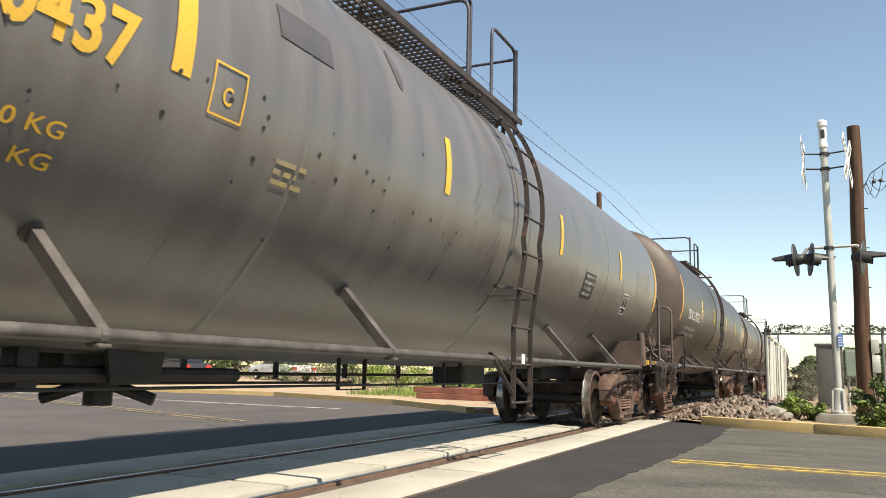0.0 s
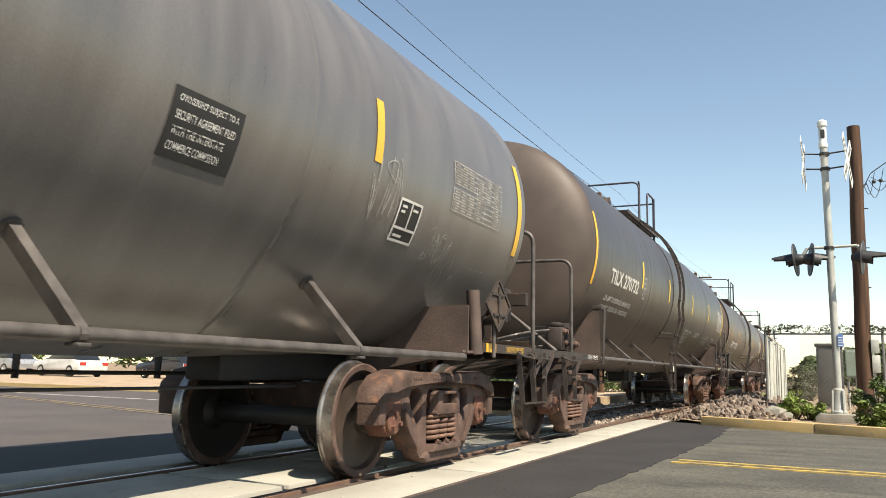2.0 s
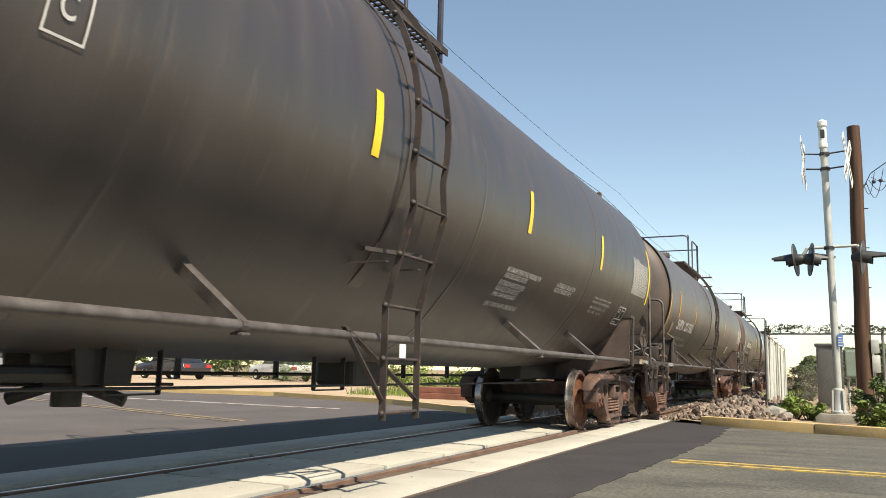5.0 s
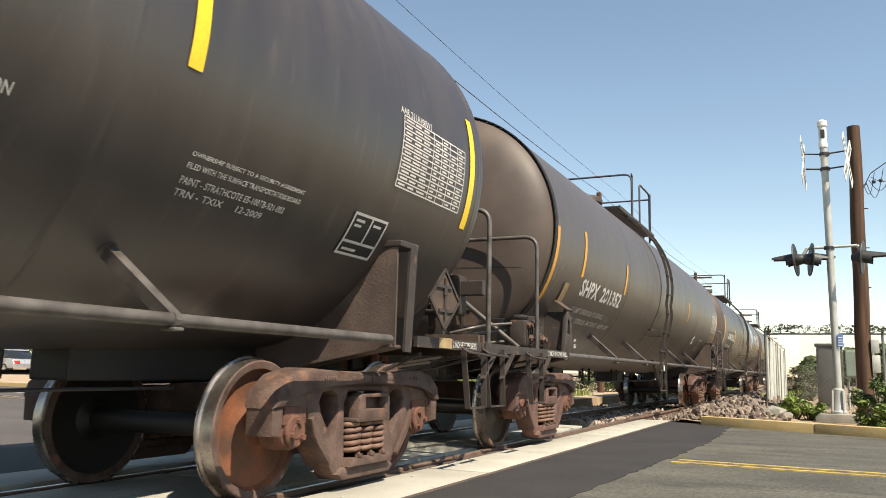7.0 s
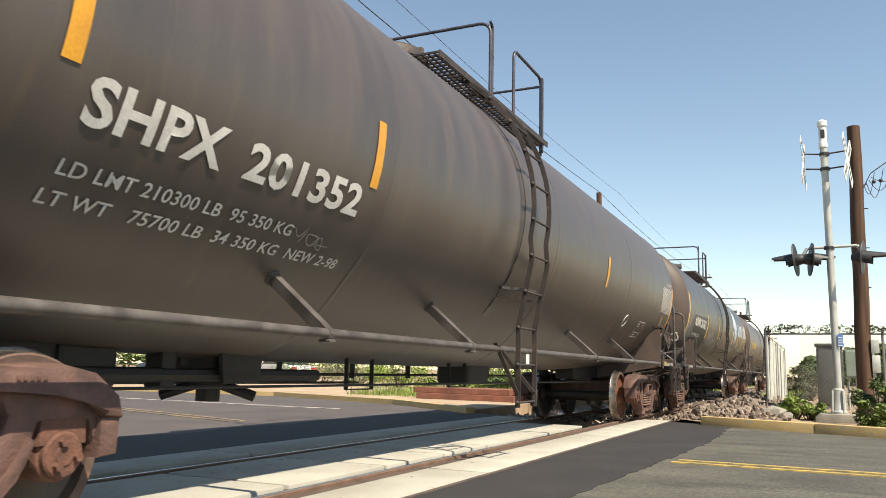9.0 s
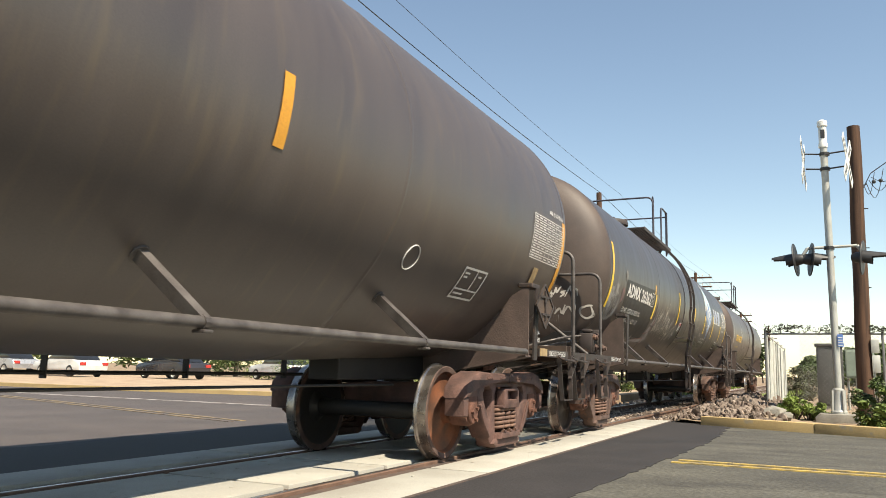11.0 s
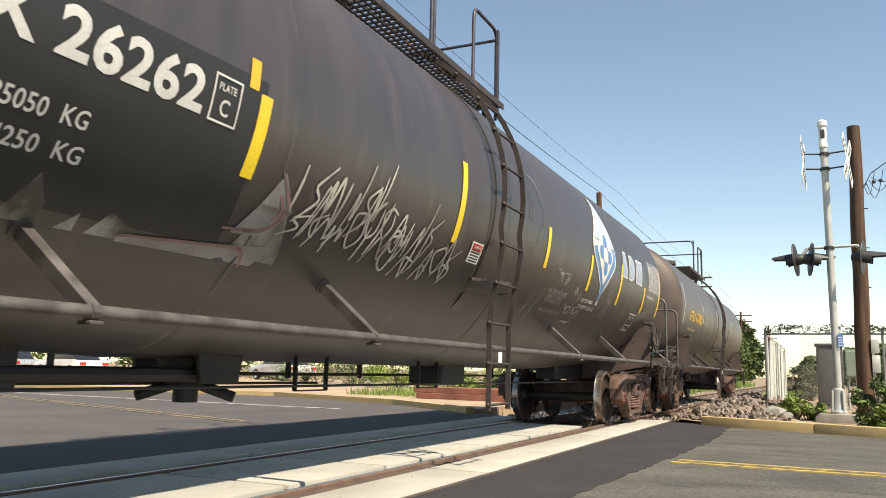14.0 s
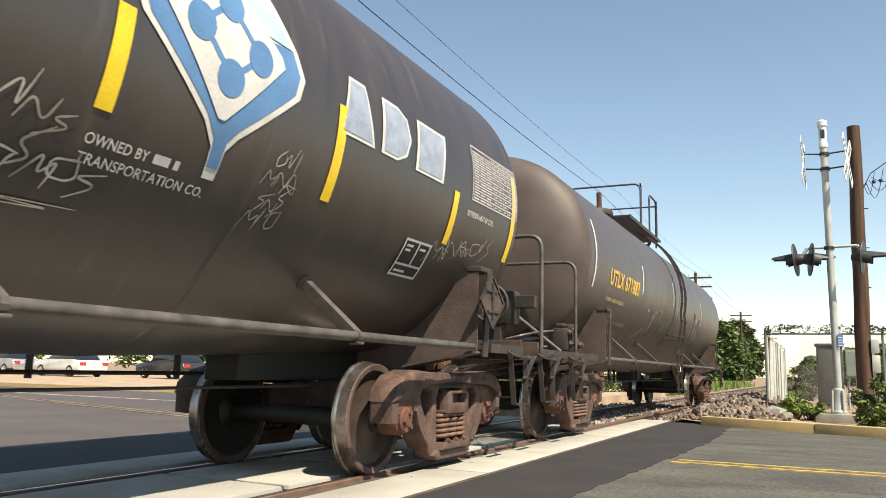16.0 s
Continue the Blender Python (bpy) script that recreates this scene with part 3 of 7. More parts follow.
def make_plants():
    for x, y, h, s, m, sd in ((5.25, 16.2, 0.85, 0.46, M_LEAF_LIGHT, 1), (5.75, 15.9, 1.1, 0.55, M_LEAF, 2), (5.25, 17.9, 1.0, 0.45, M_LEAF, 3), (5.95, 16.8, 1.25, 0.6, M_LEAF, 4),
                              (5.35, 15.1, 0.75, 0.40, M_LEAF_LIGHT, 5)):
        make_bush("dense green leafy bush growing behind the yellow kerb", x, y, 0.0, 20, 0.05, m, sd, s, h, "bushes behind the kerb")
    for x, y, h, s, sd in ((3.72, 17.3, 0.48, 0.30, 21), (3.98, 17.5, 0.52, 0.26, 22), (3.62, 18.0, 0.42, 0.26, 23), (4.15, 18.0, 0.42, 0.22, 24)):
        make_bush("low yellow-green weedy bush at the signal's foot", x, y, 0.05, 15, 0.038, M_LEAF_LIGHT, sd, s, h, "weeds at the signal")
    for x, y, h, s, sd in ((3.5, 31.5, 1.75, 0.55, 31), (3.75, 40, 1.5, 0.8, 32), (5.7, 27, 1.5, 0.8, 33), (3.4, 52, 2.0, 1.2, 34)):
        make_bush("grey-green scrubby bush behind the chain-link gate", x, y, -0.15, 22, 0.05, M_LEAF_GREY, sd, s, h, "scrub behind the gate")
    for x, y, h, s, sd in ((-5.3, 88, 6.4, 2.8, 41), (-5.6, 116, 8.4, 3.2, 42), (-7.5, 78, 6.0, 3.0, 43), (-10, 96, 7.5, 3.6, 46), (-5.0, 101, 6.4, 2.4, 47), (-6.4, 108, 7.4, 3.4, 48), (4.6, 120, 3.8, 2.2, 49), (6.6, 140, 4.6, 2.8, 50), (2.9, 150, 4.4, 2.4, 44), (6.0, 170, 5.6, 3.4, 64), (9.5, 165, 6.2, 3.6, 65), (13.5, 150, 6.4, 3.6, 66)):
        make_tree("leafy green tree standing beside the far track", x, y, -0.2, h, s, sd, 0.34, 110)
    for x, y, h, s, sd in ((-16, 33, 2.0, 1.9, 51), (-12.5, 31, 1.7, 1.5, 52), (-20, 36, 2.3, 2.2, 53), (-8.2, 27, 0.9, 1.3, 54), (-6.0, 27.5, 0.8, 1.2, 55),
                           (-25, 40, 2.4, 2.4, 56), (-4.6, 36, 1.2, 1.2, 57), (-3.6, 45, 1.4, 1.3, 58), (-31, 44, 2.6, 2.6, 59), (-9.5, 38, 1.8, 1.7, 60)):
        make_bush("green bushy shrub on the sandy verge beyond the street", x, y, 0.0, 26, 0.075, M_LEAF if sd % 2 else M_LEAF_LIGHT, sd, s, h, "shrubs beyond the street")
    for i in range(11):
        x = -34 - i * 6.5
        make_tree("distant leafy tree beyond the far street", x, 46 + (i * 37 % 11) - i * 1.5, -0.2, 6.2 + (i * 53 % 7) * 0.45, 3.4, 70 + i, 0.24, 46)
    make_grass("weeds", "sunlit yellow-green weeds along the far track", lambda r: (r.triangular(-6.5, -1.9, -3), r.uniform(42, 90), -0.15), 12000, (0.2, 0.65), M_LEAF_LIGHT, 61)
    make_grass("grass", "sunlit grass tufts by the rubble and the track", lambda r: (r.uniform(1.7, 3.4), r.uniform(24, 60), -0.1), 3500, (0.08, 0.3), M_LEAF_LIGHT, 62)
    make_grass("grass", "patchy grass on the verge beyond the far kerb", lambda r: (r.uniform(-9, -3.5), r.uniform(21, 30), 0.05), 5000, (0.08, 0.3), M_LEAF_LIGHT, 63)


# fixtures by the track ----------------------------------------------


def make_signal():
    sig = thing("crossing_signal", "aluminium railway crossing signal mast with crossbucks and black lamps", "crossing signal", pose(4.52, 17.2, 0.05))
    bm = bmesh.new()
    prism(bm, [(-0.42, -0.1), (0.34, -0.1), (0.34, 0.10), (0.27, 0.16), (-0.34, 0.16), (-0.42, 0.08)], -0.33, 0.33, "y", 0.02)
    part("foundation", bm, M_CONCRETE_GREY, sig, "weathered concrete footing", smooth=40)
    bm = bmesh.new()
    lathe(bm, [(0.0, 0.16), (0.15, 0.16), (0.15, 0.20), (0.115, 0.24), (0.105, 0.62), (0.07, 0.64), (0.0, 0.64)], 20, Matrix.Rotation(radians(-90), 4, "Y"))
    for k in range(4):
        a = k * math.pi / 2 + 0.6
        bar(bm, (0.11 * math.cos(a), 0.11 * math.sin(a), 0.18), (0.10 * math.cos(a), 0.10 * math.sin(a), 0.6), 0.03, 0.09)
    part("base_casting", bm, M_MAST, sig, "grey cast mast base", smooth=40)
    bm = bmesh.new()
    tube(bm, [(0, 0, 0.6), (-0.04, 0, 5.45)], 0.068, 20)
    part("mast", bm, M_MAST, sig, smooth=60)
    bm = bmesh.new()
    lathe(bm, [(0.0, 5.42), (0.085, 5.42), (0.085, 5.50), (0.075, 5.52), (0.075, 5.84), (0.095, 5.86), (0.095, 5.96), (0.05, 5.99), (0.0, 5.99)], 20,
          Matrix.Translation((-0.045, 0, 0)) @ Matrix.Rotation(radians(-90), 4, "Y"))
    bell = part("bell", bm, M_WHITE_SIGN, sig, "white cylindrical bell housing", smooth=40)
    bm = bmesh.new()
    box(bm, (-0.085, -0.082, 5.60), (-0.005, -0.06, 5.78), 0.01)
    part("grille", bm, M_SIGNAL, bell)
    # crossbucks on arms: back to back with the track side, seen nearly edge on
    for s, turn in ((-1, 86), (1, 79)):
        for z in (4.97, 5.28):
            part("arm", tube(bmesh.new(), [(-0.04, 0, z), (s * 0.36 - 0.02, -0.02, z + 0.03)], 0.016, 8), M_SIGNAL, sig)
        for r in (45, -45):
            bm = bmesh.new()
            box(bm, (-0.6, -0.006, -0.115), (0.6, 0.006, 0.115), 0.004)
            blade = part("crossbuck", bm, M_WHITE_SIGN, sig, "white crossbuck blade", at=pose(s * 0.40 - 0.02, 0.0 + (0.015 if r > 0 else 0), 5.12, 0, 0, turn) @ pose(0, 0, 0, 0, r, 0))
            bm = rects([(-0.52 + i * 0.13, -0.06, -0.44 + i * 0.13, 0.06) for i in range(8) if i not in (3, 4)])
            for v in bm.verts:
                v.co = Vector((v.co.x, -0.009, v.co.y))
            part("marking", bm, M_SIGNAL, blade, "black marking bars")
    for z in (4.97, 5.28, 3.37):
        bm = bmesh.new()
        lathe(bm, [(0.0, z - 0.03), (0.095, z - 0.03), (0.095, z + 0.03), (0.0, z + 0.03)], 12, Matrix.Translation((-0.03, 0, 0)) @ Matrix.Rotation(radians(-90), 4, "Y"))
        part("clamp", bm, M_SIGNAL, sig)
    bm = bmesh.new()
    tube(bm, [(-0.42, 0, 3.38), (0.46, 0, 3.40)], 0.028, 10)
    tube(bm, [(-0.42, 0, 3.38), (-0.50, 0, 3.25)], 0.035, 10)
    tube(bm, [(0.46, 0, 3.40), (0.54, 0, 3.28)], 0.035, 10)
    part("crossarm", bm, M_GALV, sig, smooth=40)
    # lamp heads: two on each side, facing both ways along the street
    for x, turn in ((-0.60, 172), (-0.41, 10), (0.50, -10)):
        for face in (1,):
            m = pose(x, 0.0, 3.16, 0, 0, turn) @ pose(0, 0, 0, 0, 5, 0)
            bm = bmesh.new()
            lathe(bm, [(0.0, -0.16), (0.06, -0.15), (0.10, -0.08), (0.115, 0.0), (0.115, 0.05), (0.0, 0.05)], 24)
            lamp = part("lamp_head", bm, M_SIGNAL, sig, "black round signal lamp housing", smooth=40, at=m)
            bm = bmesh.new()
            lathe(bm, [(0.10, 0.035), (0.33, 0.035), (0.335, 0.045), (0.33, 0.055), (0.10, 0.055)], 32)
            part("backboard", bm, M_SIGNAL, lamp, "black round background disc", smooth=40)
            bm = bmesh.new()
            lathe(bm, [(0.0, 0.085), (0.06, 0.08), (0.105, 0.06)], 24)
            part("lens", bm, M_LENS, lamp, "unlit dark red lens", smooth=60)
            bm = bmesh.new()
            n = 18
            inner, outer = [], []
            for i in range(n + 1):
                a = radians(-35 + 250 * i / n)
                L = 0.42 if 25 < -35 + 250 * i / n < 155 else 0.16
                inner.append((bm.verts.new((0.055, 0.135 * math.cos(a), 0.135 * math.sin(a))), bm.verts.new((0.055 + L, 0.13 * math.cos(a), 0.13 * math.sin(a) - 0.03))))
                outer.append((bm.verts.new((0.055, 0.142 * math.cos(a), 0.142 * math.sin(a))), bm.verts.new((0.055 + L, 0.137 * math.cos(a), 0.137 * math.sin(a) - 0.03))))
            for i in range(n):
                bm.faces.new((inner[i][0], inner[i + 1][0], inner[i + 1][1], inner[i][1]))
                bm.faces.new((outer[i][0], outer[i][1], outer[i + 1][1], outer[i + 1][0]))
                bm.faces.new((inner[i][1], inner[i + 1][1], outer[i + 1][1], outer[i][1]))
            part("visor", bm, M_SIGNAL, lamp, "black lamp visor", smooth=40)
    bm = bmesh.new()
    box(bm, (0.03, -0.085, 1.43), (0.13, -0.07, 1.67), 0.004)
    plate = part("information_sign", bm, M_BLUESIGN, sig, "small blue and white notice plate")
    bm = bmesh.new()
    for z in (1.45, 1.50, 1.55, 1.60):
        box(bm, (0.042, -0.089, z), (0.118, -0.0865, z + 0.018))
    part("notice_bars", bm, M_WHITE_SIGN, plate)


def make_wood_pole(label, x, y, z, height, r, arms, group="", lean=0.0):
    pole = thing("utility_pole", label, "utility pole", pose(x, y, z, 0, lean, 0), group=group)
    bm = bmesh.new()
    pts = [(0.01 * math.sin(i * 1.7), 0.01 * math.cos(i * 2.3), height * i / 10) for i in range(11)]
    tube(bm, pts, [r * (1.12 - 0.24 * i / 10) for i in range(11)], 16)
    part("pole", bm, M_WOOD, pole, smooth=60)
    for h in arms:
        bm = bmesh.new()
        box(bm, (-1.2, -0.06, h - 0.06), (1.2, 0.06, h + 0.06), 0.01)
        arm = part("crossarm", bm, M_WOOD, pole)
        for k in (-1.05, -0.5, 0.5, 1.05):
            bm = bmesh.new()
            lathe(bm, [(0, 0), (0.015, 0), (0.015, 0.08), (0.05, 0.1), (0.05, 0.16), (0.03, 0.2), (0, 0.2)], 8, pose(k, 0, h + 0.06, 0, -90, 0))
            part("insulator", bm, M_GALV, arm, smooth=40)
    return pole


def make_poles():
    p = make_wood_pole("thick dark weathered wooden utility pole behind the signal", 5.10, 20.0, -0.1, 6.75, 0.155, (), lean=0.6)
    bm = bmesh.new()
    box(bm, (0.14, -0.16, 1.55), (0.30, -0.02, 1.85), 0.01)
    box(bm, (0.15, -0.15, 1.12), (0.31, -0.02, 1.50), 0.01)
    tube(bm, [(0.2, -0.1, 1.15), (0.2, -0.1, 0.3)], 0.02, 8)
    part("meter_box", bm, M_GALV, p, "pale metal boxes fixed to the pole", smooth=40)
    bm = bmesh.new()
    for dx, z in ((0.17, 5.35), (0.17, 4.8), (0.16, 3.9), (0.16, 3.0)):
        tube(bm, [(dx - 0.03, -0.04, z), (dx + 0.05, -0.06, z)], 0.012, 6)
    part("bracket", bm, M_SIGNAL, p)
    bm = bmesh.new()
    tube(bm, [(0.15, 0, 5.3), (0.3, 0.0, 5.62), (3, 0.2, 7.6)], 0.012, 6)
    for i, (a, b) in enumerate(((0.22, 5.0), (0.32, 4.85), (0.44, 4.95), (0.56, 5.1))):
        pts = [(0.16 + 0.05 * i, 0, 5.35 + 0.06 * i)]
        for k in range(1, 9):
            t = k / 8
            pts.append((0.16 + 0.05 * i + (a - 0.05) * t * 1.3, 0.0, 5.35 + 0.06 * i - (5.35 - b) * math.sin(math.pi * t) + 0.3 * t))
        tube(bm, pts, 0.008, 6)
    part("service_drop", bm, M_BLACKWIRE, p, "looped black service cables")
    for x, z in ((0.36, 5.42), (0.5, 5.44)):
        bm = bmesh.new()
        bmesh.ops.create_icosphere(bm, subdivisions=2, radius=0.045, matrix=Matrix.Translation((x, 0, z)))
        part("splice", bm, M_SIGNAL, p, "black cable splices", smooth=180)
    for i, (x, y, h) in enumerate(((-4.3, 34, 9.0), (-4.1, 63, 8.9), (-3.7, 97, 8.4), (-3.4, 150, 8.8), (-4.3, 3.5, 9.0), (-4.3, -28, 9.0))):
        make_wood_pole("dark wooden line pole with crossarms beside the track", x, y, -0.2, h, 0.13, () if i < 1 else (h - 0.4, h - 1.1, h - 2.0), "line poles along the track")
    make_wood_pole("thin distant wooden pole beside the track", -1.2, 105, -0.2, 7.2, 0.12, (), "line poles along the track")
    # overhead lines from pole to pole, sagging
    ys = [(-4.3, -28), (-4.3, 3.5), (-4.3, 34), (-4.1, 63), (-3.7, 97), (-3.4, 150)]
    hs = [8.85, 8.85, 8.85, 8.75, 8.2, 8.6]
    for off, dz, r in ((0.0, 0.0, 0.012), (0.9, -0.15, 0.006)):
        bm = bmesh.new()
        pts = []
        for (a, b), (ha, hb) in zip(zip(ys, ys[1:]), zip(hs, hs[1:])):
            for k in range(12):
                t = k / 12
                pts.append((a[0] + (b[0] - a[0]) * t + off, a[1] + (b[1] - a[1]) * t, ha + (hb - ha) * t + dz - 1.2 * t * (1 - t)))
        tube(bm, pts, r, 5)
        part("overhead_wire", bm, M_BLACKWIRE, None, "thin black overhead wire sagging between line poles", kind="structure", category="cable")


def make_fence():
    # slatted fence running beside the track
    fence = thing("slatted_fence", "chain-link fence panel filled with upright white slats", "fence", pose(3.1, 20.0, 0.05))
    slat = bmesh.new()
    box(slat, (-0.012, -0.20, 0.0), (0.012, 0.20, 1.70), 0.006)
    slat = mesh_of(slat, M_SLAT)
    rnd = random.Random(3)
    for i in range(18):
        k = 0.25 + i * 0.59
        part("slat", slat, None, fence, at=pose(rnd.uniform(-0.01, 0.01), k, rnd.uniform(0.0, 0.05), 0, rnd.uniform(-1, 1), rnd.uniform(-8, 8)))
    for y in (0, 2.7, 5.4, 8.1, 10.7):
        bm = bmesh.new()
        tube(bm, [(0.03, y, -0.1), (0.03, y, 1.86)], 0.03, 10)
        part("post", bm, M_GALV, fence, smooth=40)
    bm = bmesh.new()
    tube(bm, [(0.03, 0, 1.80), (0.03, 10.7, 1.80)], 0.02, 8)
    part("top_rail", bm, M_GALV, fence, smooth=40)
    # chain-link gate across
    gate = thing("chain_link_gate", "closed chain-link gate topped with dry vine and barbed wire", "gate", pose(3.1, 20.0, 0.05))
    W, H = 4.2, 1.82
    bm = bmesh.new()
    for x in (0.0, 2.4, 4.2):
        tube(bm, [(x, -0.02, -0.1), (x, -0.02, H + (0.06 if x else 0.12))], 0.028, 10)
    tube(bm, [(0, -0.02, H), (W, -0.02, H)], 0.02, 8)
    part("gate_frame", bm, M_WIRE, gate, smooth=40)
    bm = bmesh.new()
    step = 0.105
    n = int((W + H) / step)
    for i in range(1, n):
        for s in (1, -1):
            a = i * step
            pts = []
            x0, z0 = (a, 0.08) if a < W else (W, 0.08 + a - W)
            x1, z1 = (a - (H - 0.08), H) if a > H - 0.08 else (0, 0.08 + a)
            if s < 0:
                x0, x1 = W - x0, W - x1
            if x0 < 0.72 and x1 < 0.72:
                continue
            if min(x0, x1) < 0.72:
                k = (0.72 - x1) / (x0 - x1)
                if x1 < x0:
                    x1, z1 = 0.72, z1 + (z0 - z1) * k
                else:
                    x0, z0 = 0.72, z1 + (z0 - z1) * k
            tube(bm, [(x0, -0.02 + s * 0.003, z0), (x1, -0.02 + s * 0.003, min(z1, H))], 0.0022, 4)
    part("chain_link", bm, M_WIRE, gate, "galvanised wire mesh")
    bm = bmesh.new()
    rnd = random.Random(9)
    pts = [(W * i / 260, -0.02 + 0.06 * math.cos(i * 0.9), H + 0.10 + 0.06 * math.sin(i * 0.9)) for i in range(261)]
    tube(bm, pts, 0.0035, 5)
    part("barbed_coil", bm, M_WIRE, gate, "coil of barbed wire")
    bm = bmesh.new()
    for i in range(190):
        leaves(bm, (rnd.uniform(0, W), rnd.uniform(-0.08, 0.05), H + 0.02 + rnd.uniform(0, 0.17)), 0.06, 7, 0.035, rnd)
    part("vine", bm, M_LEAF_DRY, gate, "dry trailing vine leaves")
    # boxes behind the gate
    cab = thing("equipment_cabinet", "tall dark grey metal signal equipment cabinet", "cabinet", pose(4.45, 24, -0.1))
    bm = bmesh.new()
    box(bm, (-0.30, -0.3, 0.25), (0.34, 0.4, 1.82), 0.02)
    body = part("body", bm, M_CABINET, cab, smooth=40)
    bm = bmesh.new()
    box(bm, (-0.34, -0.34, 1.82), (0.38, 0.44, 1.90), 0.015)
    part("roof", bm, M_CABINET, cab, smooth=40)
    bm = bmesh.new()
    box(bm, (-0.25, -0.318, 0.32), (0.29, -0.303, 1.74), 0.005)
    door = part("door", bm, M_CABINET, cab, smooth=40)
    bm = bmesh.new()
    box(bm, (0.2, -0.345, 0.95), (0.23, -0.32, 1.12), 0.004)
    part("handle", bm, M_GALV, door)
    bm = bmesh.new()
    box(bm, (-0.28, -0.28, -0.1), (0.32, 0.38, 0.25))
    part("plinth", bm, M_CONCRETE_GREY, cab)
    for x, z in ((5.0, 1.06), (5.38, 1.02)):
        b = thing("green_cabinet", "pale green utility cabinet on short legs", "cabinet", pose(x, 24.0, -0.1), group="green cabinets")
        bm = bmesh.new()
        box(bm, (-0.16, -0.15, 1.0), (0.16, 0.15, 1.75), 0.02)
        part("body", bm, M_GREENBOX, b, smooth=40)
        bm = bmesh.new()
        box(bm, (-0.13, -0.163, 1.05), (0.13, -0.152, 1.70), 0.004)
        part("door", bm, M_GREENBOX, b)
        for k in (-0.1, 0.1):
            bm = bmesh.new()
            tube(bm, [(k, 0, -0.1), (k, 0, 1.02)], 0.03, 8)
            part("leg", bm, M_GALV, b)


def make_parked_car(label, x, y, turn, material):
    """A parked saloon: shaped body, glass, wheels and lamps."""
    car = thing("parked_car", label, "car", pose(x, y, 0.06, 0, 0, turn), group="parked cars beyond the street")
    bm = bmesh.new()
    side = [(-2.2, 0.35), (-2.25, 0.62), (-2.1, 0.85), (-1.5, 0.92), (1.0, 0.92), (2.0, 0.78), (2.22, 0.6), (2.2, 0.32)]
    prism(bm, side, -0.86, 0.86, "y", 0.08)
    body = part("body", bm, material, car, smooth=40)
    bm = bmesh.new()
    prism(bm, [(-1.75, 0.9), (-1.1, 1.38), (0.25, 1.40), (1.1, 0.9)], -0.72, 0.72, "y", 0.06)
    part("glass", bm, M_GLASS, body, "dark car windows", smooth=40)
    bm = bmesh.new()
    prism(bm, [(-1.15, 1.36), (-1.0, 1.42), (0.2, 1.44), (0.35, 1.38)], -0.70, 0.70, "y", 0.02)
    part("roof", bm, material, body, smooth=40)
    tyre = shared_tyre()
    for px in (-1.35, 1.35):
        for s in (-1, 1):
            part("wheel", tyre, None, car, "black tyre with grey rim", at=pose(px, s * 0.78, 0.31, 0, 0, 90 * s))
    for s in (-1, 1):
        bm = bmesh.new()
        box(bm, (-2.27, s * 0.65 - 0.16, 0.62), (-2.18, s * 0.65 + 0.16, 0.78), 0.01)
        part("tail_lamp", bm, M_RED, body, "red tail lamp")
    return car


def shared_tyre():
    if "tyre" not in TYRE:
        bm = bmesh.new()
        lathe(bm, [(0.0, 0.07), (0.18, 0.07), (0.20, 0.10), (0.29, 0.10), (0.31, 0.07), (0.31, -0.07), (0.29, -0.10), (0, -0.10)], 24, None, [1, 1, 0, 0, 0, 0, 0])
        TYRE["tyre"] = mesh_of(bm, [M_RUBBER, M_GALV], 40)
    return TYRE["tyre"]


TYRE = {}
M_GLASS = mat("dark_car_glass", (0.02, 0.022, 0.025), 0.08, 0, (0.015, 0.016, 0.018), 5, 60, 0.0)
M_CAR_WHITE = mat("white_car_paint", (0.70, 0.70, 0.68), 0.3, 0, (0.62, 0.62, 0.6), 2, 60, 0.0)
M_CAR_SILVER = mat("silver_car_paint", (0.42, 0.43, 0.45), 0.3, 0.4, (0.36, 0.37, 0.39), 2, 60, 0.0)
M_CAR_DARK = mat("dark_car_paint", (0.035, 0.037, 0.045), 0.25, 0, (0.03, 0.03, 0.035), 2, 60, 0.0)


def make_parked_cars():
    for x, y, turn, m, n in ((-33, 31, 172, M_CAR_WHITE, "white"), (-39, 31.5, 175, M_CAR_SILVER, "silver"), (-45, 31, 170, M_CAR_WHITE, "white"), (-27.5, 33, 168, M_CAR_DARK, "dark blue"),
                             (-52, 30, 175, M_CAR_SILVER, "silver"), (-59, 29, 175, M_CAR_DARK, "dark blue"), (-24, 38, 160, M_CAR_WHITE, "white")):
        make_parked_car(n + " saloon car parked beyond the far street", x, y, turn, m)


def make_beams():
    beam = bmesh.new()
    box(beam, (-1.5, -0.11, 0), (1.5, 0.11, 0.16), 0.012)
    beam = mesh_of(beam, M_REDWOOD)
    rnd = random.Random(7)
    for i in range(9):
        row, k = divmod(i, 5)
        part("timber_beam", beam, None, None, "rusty reddish-brown old beam stacked beside the track", at=pose(-4.5 + rnd.uniform(-0.3, 0.3), 20.2 + k * 0.28 + row * 0.12, 0.06 + row * 0.162, 0, 0, rnd.uniform(-6, 6)),
             category="beam", group="stacked beams beside the track")

# tank cars ----------------------------------------------------------
PIPE_X, PIPE_Z = 1.40, 1.085
BELLY = 0.15
WHEEL_R = 0.457
SHARED = {}


def shared(key, build):
    if key not in SHARED:
        SHARED[key] = build()
    return SHARED[key]


